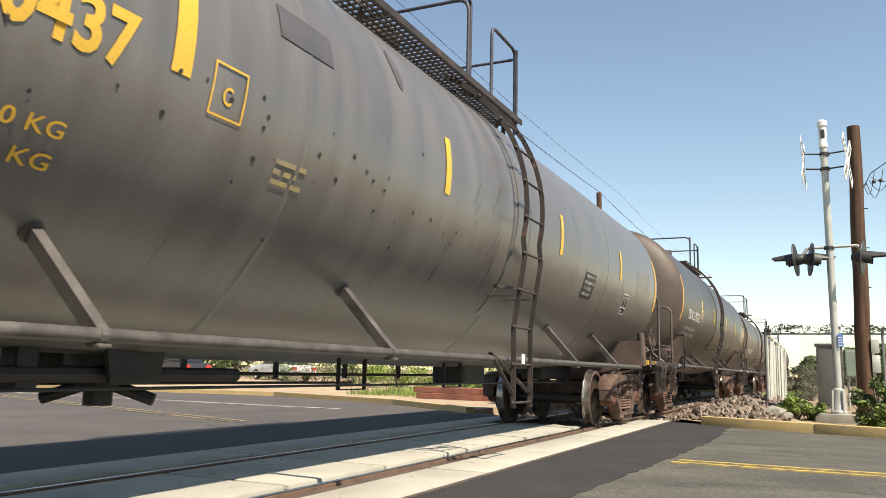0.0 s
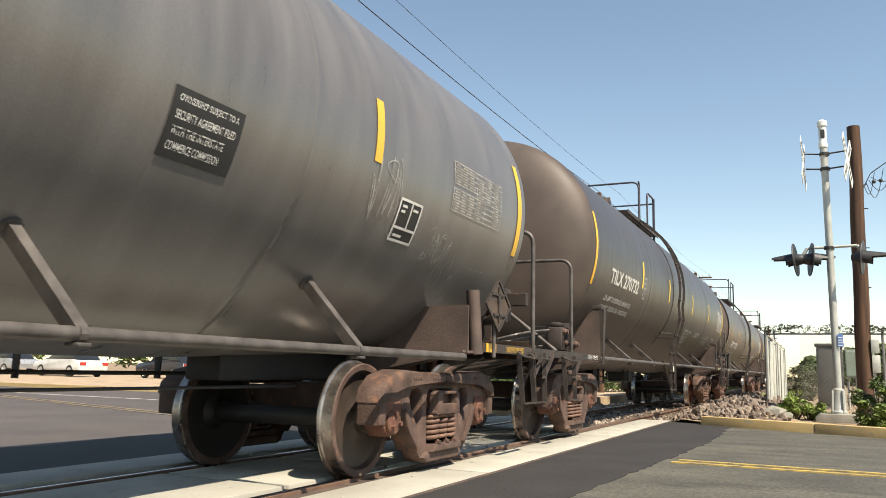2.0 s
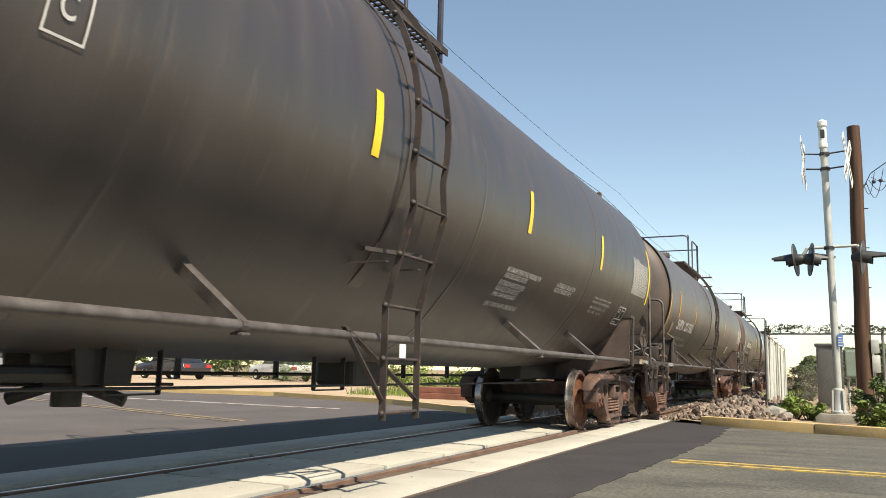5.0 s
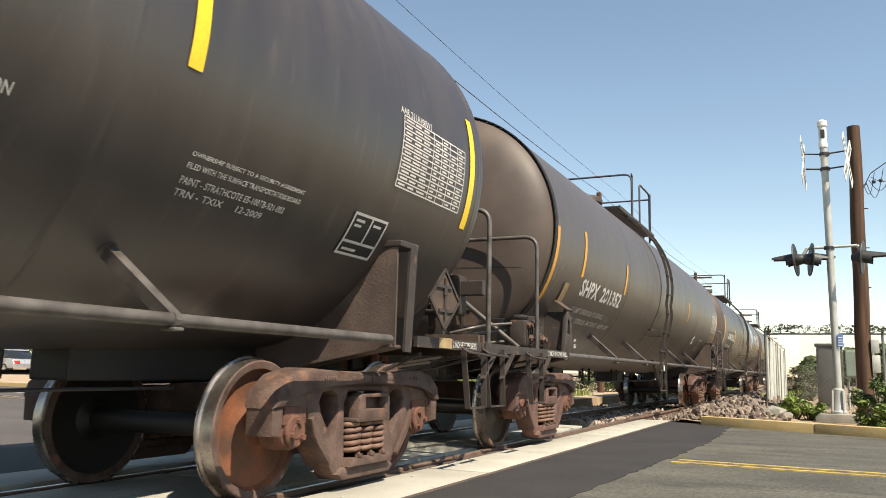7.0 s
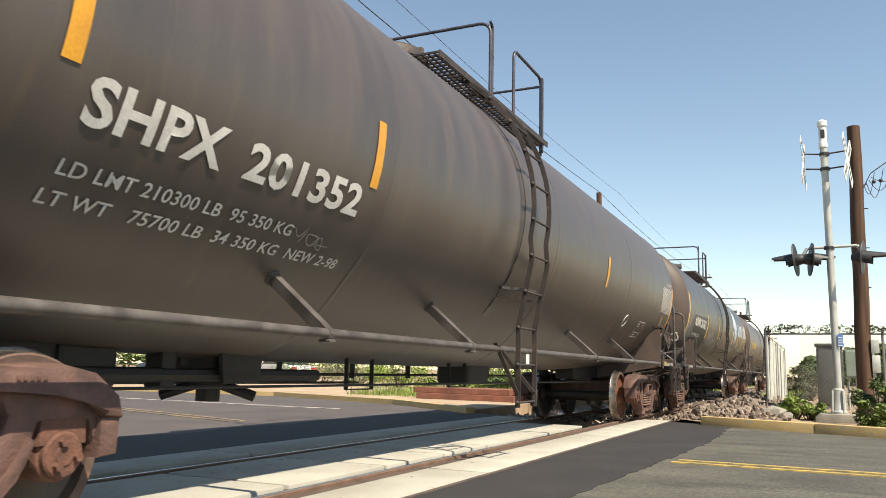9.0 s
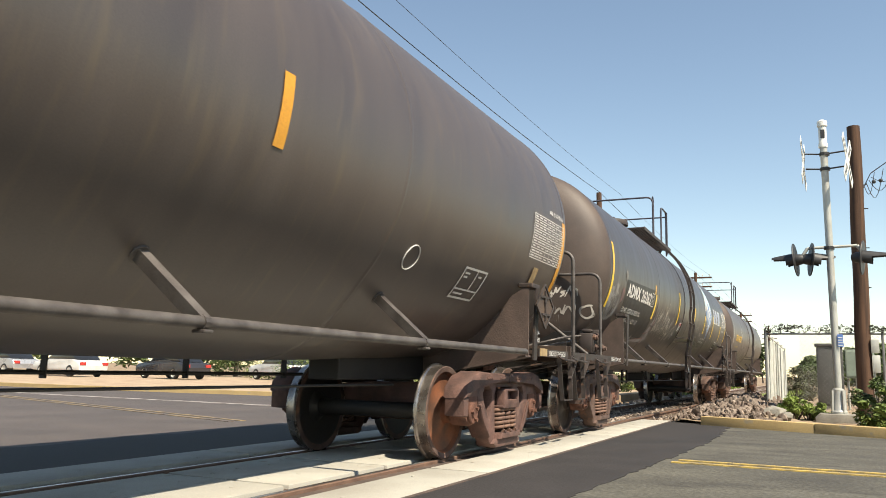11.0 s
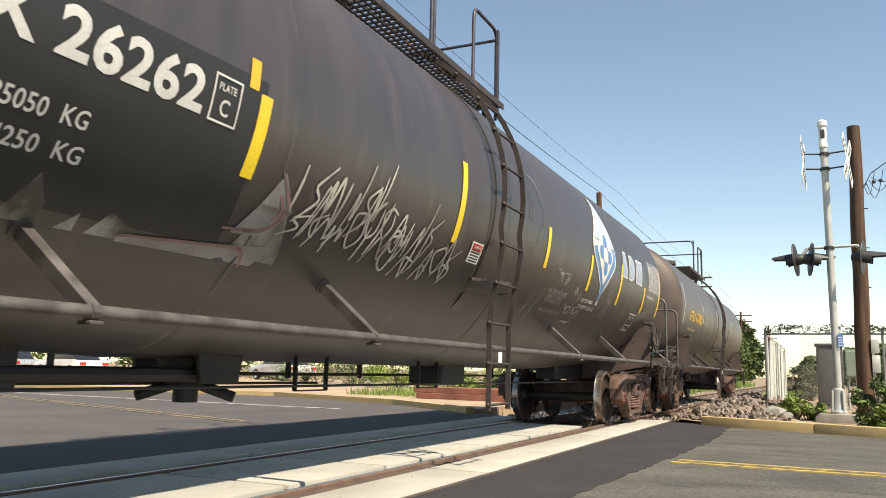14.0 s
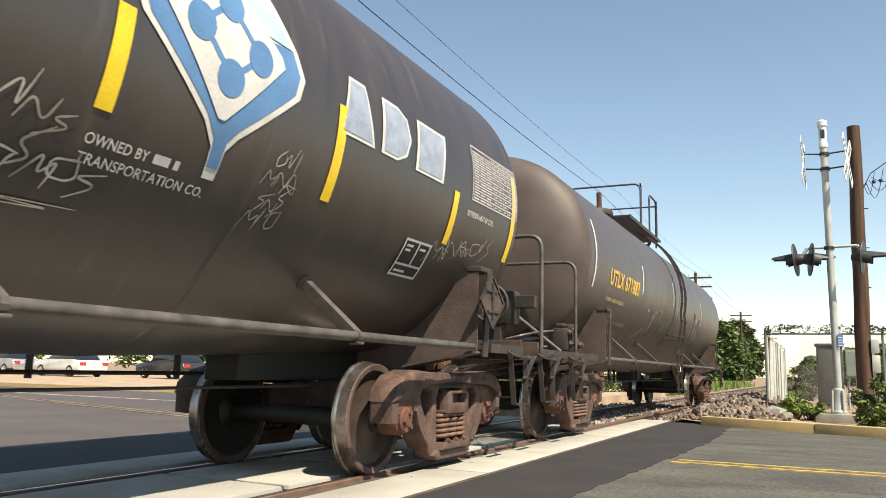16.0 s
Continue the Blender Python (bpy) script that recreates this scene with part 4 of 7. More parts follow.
def wheel_mesh(plate):
    prof = [(0.0, 0.862), (0.085, 0.862), (0.105, 0.85), (0.115, 0.80), (0.16, 0.765), (0.30, 0.745), (0.375, 0.765), (0.40, 0.805), (0.445, 0.812),
            (0.455, 0.805), (0.457, 0.79), (0.461, 0.735), (0.466, 0.718), (0.482, 0.708), (0.486, 0.697), (0.482, 0.685), (0.462, 0.679), (0.40, 0.679), (0.38, 0.69),
            (0.30, 0.715), (0.16, 0.725), (0.12, 0.70), (0.10, 0.66), (0.0, 0.66)]
    # Index 3, the inner plate faces: shade between the wheels put into colour.
    mats = [0] * 7 + [2, 2, 1, 1, 1, 1, 1, 1, 1, 2] + [3] * 6
    bm = bmesh.new()
    lathe(bm, prof, 56, None, mats)
    return mesh_of(bm, [plate, M_TREAD, M_CAST, M_DARK], 35)


def axle_mesh():
    bm = bmesh.new()
    lathe(bm, [(0, -1.02), (0.065, -1.02), (0.065, -0.86), (0.095, -0.8), (0.095, -0.66), (0.082, -0.5), (0.078, 0), (0.082, 0.5), (0.095, 0.66), (0.095, 0.8), (0.065, 0.86),
               (0.065, 1.02), (0, 1.02)], 20)
    # Axle in the same near-black, underside shade included in the colour.
    return mesh_of(bm, M_DARK, 40)


def cap_mesh(material):
    bm = bmesh.new()
    lathe(bm, [(0.0, 0.90), (0.125, 0.90), (0.125, 1.06), (0.118, 1.075), (0.105, 1.08), (0.105, 1.105), (0.095, 1.115), (0.05, 1.118), (0.045, 1.125), (0, 1.125)], 28)
    for k in range(3):
        a = k * math.tau / 3
        lathe(bm, [(0.0, 1.11), (0.021, 1.11), (0.021, 1.145), (0, 1.145)], 6, Matrix.Translation((0, 0.062 * math.cos(a), 0.062 * math.sin(a))))
    return mesh_of(bm, material, 35)


def holed_plate(bm, outer, holes, x0, x1, bevel):
    """A flat plate across x with openings, its rims rounded."""
    keep = set(bm.verts)
    edges = []
    for loop in [outer] + holes:
        vs = [bm.verts.new((x0, *p)) for p in loop]
        edges += [bm.edges.new((vs[i], vs[(i + 1) % len(vs)])) for i in range(len(vs))]
    r = bmesh.ops.triangle_fill(bm, edges=edges, use_beauty=True)
    faces = [f for f in r["geom"] if isinstance(f, bmesh.types.BMFace)]
    ext = bmesh.ops.extrude_face_region(bm, geom=faces)
    for v in ext["geom"]:
        if isinstance(v, bmesh.types.BMVert):
            v.co.x = x1
    new_edges = [e for e in bm.edges if not (set(e.verts) & keep) and len(e.link_faces) == 2]
    bmesh.ops.recalc_face_normals(bm, faces=bm.faces[:])
    rim = [e for e in new_edges if abs(e.verts[0].co.x - e.verts[1].co.x) < 1e-6 and e.calc_face_angle(0) > 1.0]
    bmesh.ops.bevel(bm, geom=rim, offset=bevel, segments=2, affect="EDGES", profile=0.5)
    return bm


def side_frame_mesh(material):
    """A cast truck side frame: humped top chord, pedestal jaws, a V of slanting struts with teardrop openings and a spring seat."""
    half = [(0.35, 0.835), (0.60, 0.835), (0.80, 0.845), (0.98, 0.815), (1.10, 0.74), (1.165, 0.63), (1.17, 0.45), (1.095, 0.43), (1.055, 0.52), (1.02, 0.605), (0.76, 0.605), (0.735, 0.52),
            (0.70, 0.43), (0.64, 0.385), (0.50, 0.23), (0.41, 0.13), (0.33, 0.10)]
    outer = [(0, 0.835)] + half + [(0, 0.10)] + [(-p[0], p[1]) for p in half[::-1]]
    win = [(0.425, 0.375), (0.455, 0.40), (0.575, 0.56), (0.605, 0.64), (0.565, 0.70), (0.45, 0.71), (0.385, 0.675), (0.37, 0.58), (0.40, 0.41)]
    spring = [(-0.265, 0.235), (0.265, 0.235), (0.285, 0.62), (0.24, 0.70), (-0.24, 0.70), (-0.285, 0.62)]
    bm = bmesh.new()
    holed_plate(bm, outer, [spring, win, [(-p[0], p[1]) for p in win[::-1]]], 0.935, 1.10, 0.028)
    for s in (1, -1):
        top = [(0.0, 0.745), (0.55, 0.745), (0.80, 0.755), (0.97, 0.715), (1.07, 0.62), (1.185, 0.61), (1.15, 0.72), (1.01, 0.825), (0.80, 0.868), (0.5, 0.852), (0.0, 0.845)]
        prism(bm, [(s * p[0], p[1]) for p in top][::s], 0.90, 1.16, "x", 0.03)
        rib = [(0.655, 0.37), (0.70, 0.43), (0.735, 0.53), (0.70, 0.55), (0.655, 0.46), (0.46, 0.215), (0.50, 0.19)]
        prism(bm, [(s * p[0], p[1]) for p in rib][::s], 0.92, 1.125, "x", 0.016)
        jaw = [(1.07, 0.43), (1.175, 0.44), (1.18, 0.62), (1.06, 0.62)]
        prism(bm, [(s * p[0], p[1]) for p in jaw][::s], 0.92, 1.135, "x", 0.02)
    prism(bm, [(-0.40, 0.13), (-0.33, 0.085), (0.33, 0.085), (0.40, 0.13), (0.34, 0.175), (-0.34, 0.175)], 0.915, 1.135, "x", 0.02)
    prism(bm, [(-0.30, 0.175), (0.30, 0.175), (0.285, 0.235), (-0.285, 0.235)], 0.91, 1.18, "x", 0.014)
    for k in (-0.2, -0.03, 0.14):
        box(bm, (1.17, k, 0.235), (1.182, k + 0.05, 0.262), 0.004)
    for k in (-0.66, -0.30, 0.22, 0.58):  # raised foundry marks
        for n in range(5):
            box(bm, (1.155, k + n * 0.032, 0.785), (1.166, k + n * 0.032 + 0.02, 0.815), 0.003)
    return mesh_of(bm, material, 35)


def bolster_mesh(material):
    bm = bmesh.new()
    prism(bm, [(-1.10, 0.50), (-0.9, 0.48), (-0.5, 0.40), (0.5, 0.40), (0.9, 0.48), (1.10, 0.50), (1.10, 0.66), (0.9, 0.69), (0.4, 0.73), (-0.4, 0.73), (-0.9, 0.69), (-1.10, 0.66)], -0.20, 0.20, "y", 0.02)
    for s in (-1, 1):
        rim = [(-0.235, 0.495), (0.235, 0.495), (0.225, 0.665), (0.19, 0.69), (-0.19, 0.69), (-0.225, 0.665)]
        hole = [(-0.13, 0.575), (0.16, 0.575), (0.16, 0.66), (-0.13, 0.66)]
        holed_plate(bm, rim, [hole], min(s * 1.09, s * 1.185), max(s * 1.09, s * 1.185), 0.014)
        box(bm, (min(s * 1.0, s * 1.18), -0.24, 0.485), (max(s * 1.0, s * 1.18), 0.24, 0.515), 0.008)
    return mesh_of(bm, material, 35)


def spring_mesh(material, y, x, r=0.070):
    bm = bmesh.new()
    turns, n = 5.0, 70
    pts = [(x + r * math.cos(math.tau * turns * i / n), y + r * math.sin(math.tau * turns * i / n), 0.25 + 0.225 * i / n) for i in range(n + 1)]
    tube(bm, pts, 0.019, 7)
    return mesh_of(bm, material, 60)


def beam_mesh():
    bm = bmesh.new()
    for s in (-1, 1):
        y = s * 0.36
        prism(bm, [(-0.7, y), (0.7, y), (0.08, y + s * -0.22), (-0.08, y + s * -0.22)][::s], 0.33, 0.39, "z")
        for k in (-1, 1):
            box(bm, (k * 0.755 - 0.05, y + s * 0.03, 0.26), (k * 0.755 + 0.05, y + s * 0.09, 0.50), 0.01)
    return mesh_of(bm, M_CAST)


def add_truck(car, yc, rust, orange):
    """Two wheelsets, two side frames, a bolster and coil springs about yc."""
    frame_mat = M_CAST_RED if rust else M_CAST
    key = "r" if rust else "c"
    at = pose(0, yc, 0)
    for s in (1, -1):
        turn = at if s > 0 else at @ pose(0, 0, 0, 0, 0, 180)
        sf = part("side_frame", shared("sf" + key, lambda: side_frame_mesh(frame_mat)), None, car, "dusty cast steel truck side frame", at=turn)
        for i, (y, x) in enumerate(((-0.172, 1.075), (0.0, 1.075), (0.172, 1.075), (-0.086, 0.95), (0.086, 0.95))):
            part("coil_spring", shared(("sp", key, i), lambda: spring_mesh(M_SPRING, y, x)), None, sf)
        for k in (-0.889, 0.889):
            def adapter():
                bm = bmesh.new()
                prism(bm, [(k - 0.13, 0.50), (k + 0.13, 0.50), (k + 0.12, 0.62), (k - 0.12, 0.62)], 0.93, 1.10, "x", 0.012)
                return mesh_of(bm, M_RUST, 35)
            part("bearing_adapter", shared(("ad", k), adapter), None, sf, "rusty bearing adapter")
    part("bolster", shared("bo" + key, lambda: bolster_mesh(frame_mat)), None, car, at=at)
    part("brake_beam", shared("bb", beam_mesh), None, car, at=at)
    sets = []
    for k in (-0.889, 0.889):
        ws = part("wheelset", shared("axle", axle_mesh), None, car, "turning steel wheelset", at=pose(0, yc + k, WHEEL_R))
        wm = shared("wo", lambda: wheel_mesh(M_WHEEL_RUST)) if orange else shared("w", lambda: wheel_mesh(M_WHEEL))
        for s in (1, -1):
            part("wheel", wm, None, ws, "steel wheel with polished tread", at=pose(0, 0, 0, 0, 0, 0 if s > 0 else 180))
            part("end_cap", shared("cap", lambda: cap_mesh(M_RUST)), None, ws, "round bolted axle end cap", at=pose(0, 0, 0, 0, 0, 0 if s > 0 else 180))
        sets.append((ws, yc + k))
    return sets


def tank_mesh(a, b, material, head_mat, seams):
    prof = []
    n = 14
    for i in range(n + 1):
        t = i / n * math.pi / 2
        r = math.sin(t)
        prof.append((R_TANK * r, a - HEAD * max(0.0, 1 - r ** 2.7) ** 0.5))
    mats = [1] * n
    for s in [a + 0.06] + seams + [b - 0.06]:
        prof += [(R_TANK, s - 0.04), (R_TANK, s - 0.018), (R_TANK + 0.004, s - 0.008), (R_TANK + 0.004, s + 0.008), (R_TANK, s + 0.018), (R_TANK, s + 0.04)]
        mats += [0] * 6
    for i in range(n + 1):
        t = i / n * math.pi / 2
        r = math.cos(t)
        prof.append((R_TANK * r, b + HEAD * max(0.0, 1 - r ** 2.7) ** 0.5))
    mats += [0] * (n + 1)
    m = Matrix.Translation((0, 0, Z_TANK)) @ Matrix.Rotation(radians(90), 4, "Z")
    bm = bmesh.new()
    lathe(bm, prof, 96, m, mats)
    bmesh.ops.remove_doubles(bm, verts=bm.verts[:], dist=1e-5)
    for v in bm.verts:  # the jacket sags into a deeper belly along the bottom
        if a <= v.co.y <= b:
            k = max(0.0, (Z_TANK - v.co.z) / R_TANK - 0.66) / 0.34
            v.co.z -= BELLY * k * k * (3 - 2 * k) * min(1.0, (v.co.y - a) / 0.6, (b - v.co.y) / 0.6)
    return mesh_of(bm, [material, head_mat], 60)


def strap_mesh(y, w=0.32):
    bm = bmesh.new()
    rows = []
    for i in range(49):
        a = radians(-100 + 200 * i / 48)
        rows.append([bm.verts.new(((R_TANK + r) * math.cos(a), y + k * w / 2, Z_TANK + (R_TANK + r) * math.sin(a))) for k, r in ((-1, 0.0), (-1, 0.012), (1, 0.012), (1, 0.0))])
    for A, B in zip(rows, rows[1:]):
        for k in range(3):
            bm.faces.new((A[k], A[k + 1], B[k + 1], B[k]))
    return bm


def add_ladder(car, y, band, w=0.50, top=72, foot=0.52, braced=True):
    """A ladder from below the side pipe up and over the tank's flank, with a stirrup and two braces."""
    lad = part("ladder", strap_mesh(y, 0.16), band, car, "narrow steel band under the ladder", smooth=60)
    off = 0.16
    path = [(PIPE_X + 0.10, foot), (PIPE_X + 0.10, 1.3), (R_TANK + off - 0.02, 2.0)]
    path += [((R_TANK + off) * math.cos(radians(d)), Z_TANK + (R_TANK + off) * math.sin(radians(d))) for d in range(-12, top, 6)]
    for s in (-1, 1):
        bm = bmesh.new()
        rings = []
        for i, c in enumerate(path):
            a, b = path[max(0, i - 1)], path[min(len(path) - 1, i + 1)]
            n = Vector((b[1] - a[1], 0, -(b[0] - a[0]))).normalized() * 0.025
            m = Vector((c[0], y + s * w / 2, c[1]))
            e = Vector((0, 0.007, 0))
            rings.append([bm.verts.new(m + q) for q in (n + e, n - e, -n - e, -n + e)])
        for a, b in zip(rings, rings[1:]):
            for k in range(4):
                bm.faces.new((a[k], a[(k + 1) % 4], b[(k + 1) % 4], b[k]))
        bm.faces.new(rings[0][::-1])
        bm.faces.new(rings[-1])
        bmesh.ops.recalc_face_normals(bm, faces=bm.faces[:])
        part("stile", bm, M_STEEL, lad)
    # rungs at even steps of the way up
    d = 0.05
    pts, acc = [], 0.0
    for a, b in zip(path, path[1:]):
        L = math.hypot(b[0] - a[0], b[1] - a[1])
        while d <= acc + L:
            t = (d - acc) / L
            pts.append((a[0] + (b[0] - a[0]) * t, a[1] + (b[1] - a[1]) * t))
            d += 0.37
        acc += L
    rung = bmesh.new()
    tube(rung, [(0, -w / 2 - 0.02, 0), (0, w / 2 + 0.02, 0)], 0.0125, 8)
    for s in (-1, 1):
        bmesh.ops.create_icosphere(rung, subdivisions=1, radius=0.026, matrix=Matrix.Translation((0, s * (w / 2 + 0.012), 0)))
    rung = mesh_of(rung, M_STEEL, 60)
    for p in pts:
        part("rung", rung, None, lad, at=pose(p[0], y, p[1]))
    for s in (-1, 1):
        if braced:
            bm = bmesh.new()
            bar(bm, (PIPE_X, y - 0.62, PIPE_Z + 0.06), (PIPE_X + 0.09, y + s * w / 2, 0.66), 0.045, 0.012)
            part("brace", bm, M_STEEL, lad)
        bm = bmesh.new()
        bar(bm, (PIPE_X - 0.2, y + s * w / 2, 1.62), (PIPE_X + 0.1, y + s * w / 2, 1.62), 0.04, 0.012)
        part("brace", bm, M_STEEL, lad)
    bm = bmesh.new()
    bar(bm, (1.30, y - w / 2, 1.72), (PIPE_X + 0.1, y + w / 2, 1.72), 0.05, 0.03)
    part("brace", bm, M_STEEL, lad)
    bm = bmesh.new()
    box(bm, (PIPE_X + 0.115, y - 0.06, 0.95), (PIPE_X + 0.12, y + 0.03, 1.05))
    part("paper_tag", bm, M_WHITE_SIGN, lad, "small white paper tag")
    return lad


def add_top(car, y, r1, h0, h1, dome, grate_from):
    """Manway with its housing, grated walkways and bent-pipe railings on the tank's top."""
    top = Z_TANK + R_TANK
    bm = bmesh.new()
    lathe(bm, [(0.0, top - 0.1), (0.38, top - 0.1), (0.38, top + 0.16), (0.44, top + 0.17), (0.44, top + 0.24), (0.40, top + 0.29), (0, top + 0.33)], 32,
          Matrix.Translation((0, dome, 0)) @ Matrix.Rotation(radians(-90), 4, "Y"))
    dm = part("manway", bm, M_STEEL, car, "round manway housing", smooth=40)
    for k in range(6):
        bm = bmesh.new()
        a = k * math.tau / 6
        box(bm, (0.40 * math.cos(a) - 0.03, dome + 0.40 * math.sin(a) - 0.03, top + 0.2), (0.40 * math.cos(a) + 0.03, dome + 0.40 * math.sin(a) + 0.03, top + 0.31), 0.01)
        part("bolt", bm, M_CAST, dm)
    z = max(4.0, top - 0.12)
    for s in (1, -1):
        bm = bmesh.new()
        x0, x1 = s * 0.52, s * 0.92
        for x in (x0, x1):
            bar(bm, (x, grate_from, z), (x, h1, z), 0.014, 0.07)
        n = max(3, round((h1 - grate_from) / 0.085))
        for i in range(n + 1):
            yy = grate_from + (h1 - grate_from) * i / n
            bar(bm, (x0, yy, z + 0.01), (x1, yy, z + 0.01), 0.022, 0.02)
        for k in range(1, 6):
            x = x0 + (x1 - x0) * k / 6
            bar(bm, (x, grate_from, z + 0.01), (x, h1, z + 0.01), 0.018, 0.016)
        bar(bm, (s * 0.7, grate_from + 0.2, z), (s * 0.6, grate_from + 0.2, 3.8), 0.05, 0.02)
        bar(bm, (s * 0.7, h1 - 0.2, z), (s * 0.6, h1 - 0.2, 3.8), 0.05, 0.02)
        part("walkway", bm, M_STEEL, car, "perforated steel walkway grating")
    bm = bmesh.new()
    tube(bm, bent([(0.82, r1, z), (0.82, r1, 5.02), (-0.82, r1, 5.02), (-0.82, r1, z)], 0.16), 0.021, 8)
    tube(bm, bent([(0.82, r1 + 0.06, z), (0.82, r1 + 0.06, 4.98), (0.82, r1 - 0.02, 5.02)], 0.05), 0.019, 8)
    part("railing", bm, M_RAILING, car, "bent dark pipe safety railing", smooth=50)
    bm = bmesh.new()
    tube(bm, bent([(0.82, h0, z), (0.82, h0, 4.98), (0.82, h1, 4.98), (0.82, h1, z - 0.15)], 0.12), 0.021, 8)
    tube(bm, bent([(-0.82, h0, z), (-0.82, h0, 4.98), (-0.82, h1, 4.98), (-0.82, h1, z - 0.15)], 0.12), 0.021, 8)
    tube(bm, [(0.82, h1, 4.86), (-0.82, h1, 4.86)], 0.019, 8)
    bar(bm, (0.84, h1, z - 0.1), (0.84, h1, 4.98), 0.05, 0.03, (1, 0, 0))
    part("railing", bm, M_RAILING, car, "bent dark pipe safety railing", smooth=50)
    # piping from the walkway down the back of the band
    bm = bmesh.new()
    for k in (0, 0.07):
        tube(bm, [(0.7, h1 - 0.1 + k, 3.98), (0.6, h1 + 0.15 + k, 3.93), (0.5, h1 + 0.4 + k, 4.02), (0.45, h1 + 0.45, 3.9)], 0.016, 6)
    part("hose", bm, M_RUBBER, car, "short black hoses")


def add_bolster_web(car, yc, high=1.80, post=True):
    """Body bolster: webs between the sill and the tank with an outer post on each side."""
    for s in (1, -1):
        bm = bmesh.new()
        arc = [(R_TANK * math.cos(radians(d)), Z_TANK + R_TANK * math.sin(radians(d))) for d in range(-84, -29, 6) if math.sin(radians(d)) * R_TANK + Z_TANK < high]
        poly = [(0.17, 0.80), (1.25, 1.0), (PIPE_X + 0.02, 1.05), (PIPE_X + 0.02, high)] + [(p[0], p[1]) for p in arc[::-1]]
        poly = [(s * p[0], p[1]) for p in poly][::s]
        prism(bm, poly, yc - 0.01, yc + 0.01, "y")
        # bottom flange and outer post
        bar(bm, (s * 0.15, yc + 0.05, 0.79), (s * (PIPE_X + 0.0), yc + 0.05, 1.04), 0.24, 0.02)
        web = part("body_bolster", bm, M_WEB, car, "welded steel bolster web under the tank")
        if not post:
            continue
        bm = bmesh.new()
        bar(bm, (s * (PIPE_X + 0.03), yc + 0.16, 1.0), (s * (PIPE_X + 0.05), yc + 0.19, 1.80), 0.11, 0.02, (s, 0, 0))
        box(bm, (s * (PIPE_X - 0.10), yc - 0.02, 1.77), (s * (PIPE_X + 0.06), yc + 0.26, 1.82), 0.01)
        part("post", bm, M_STEEL, web)


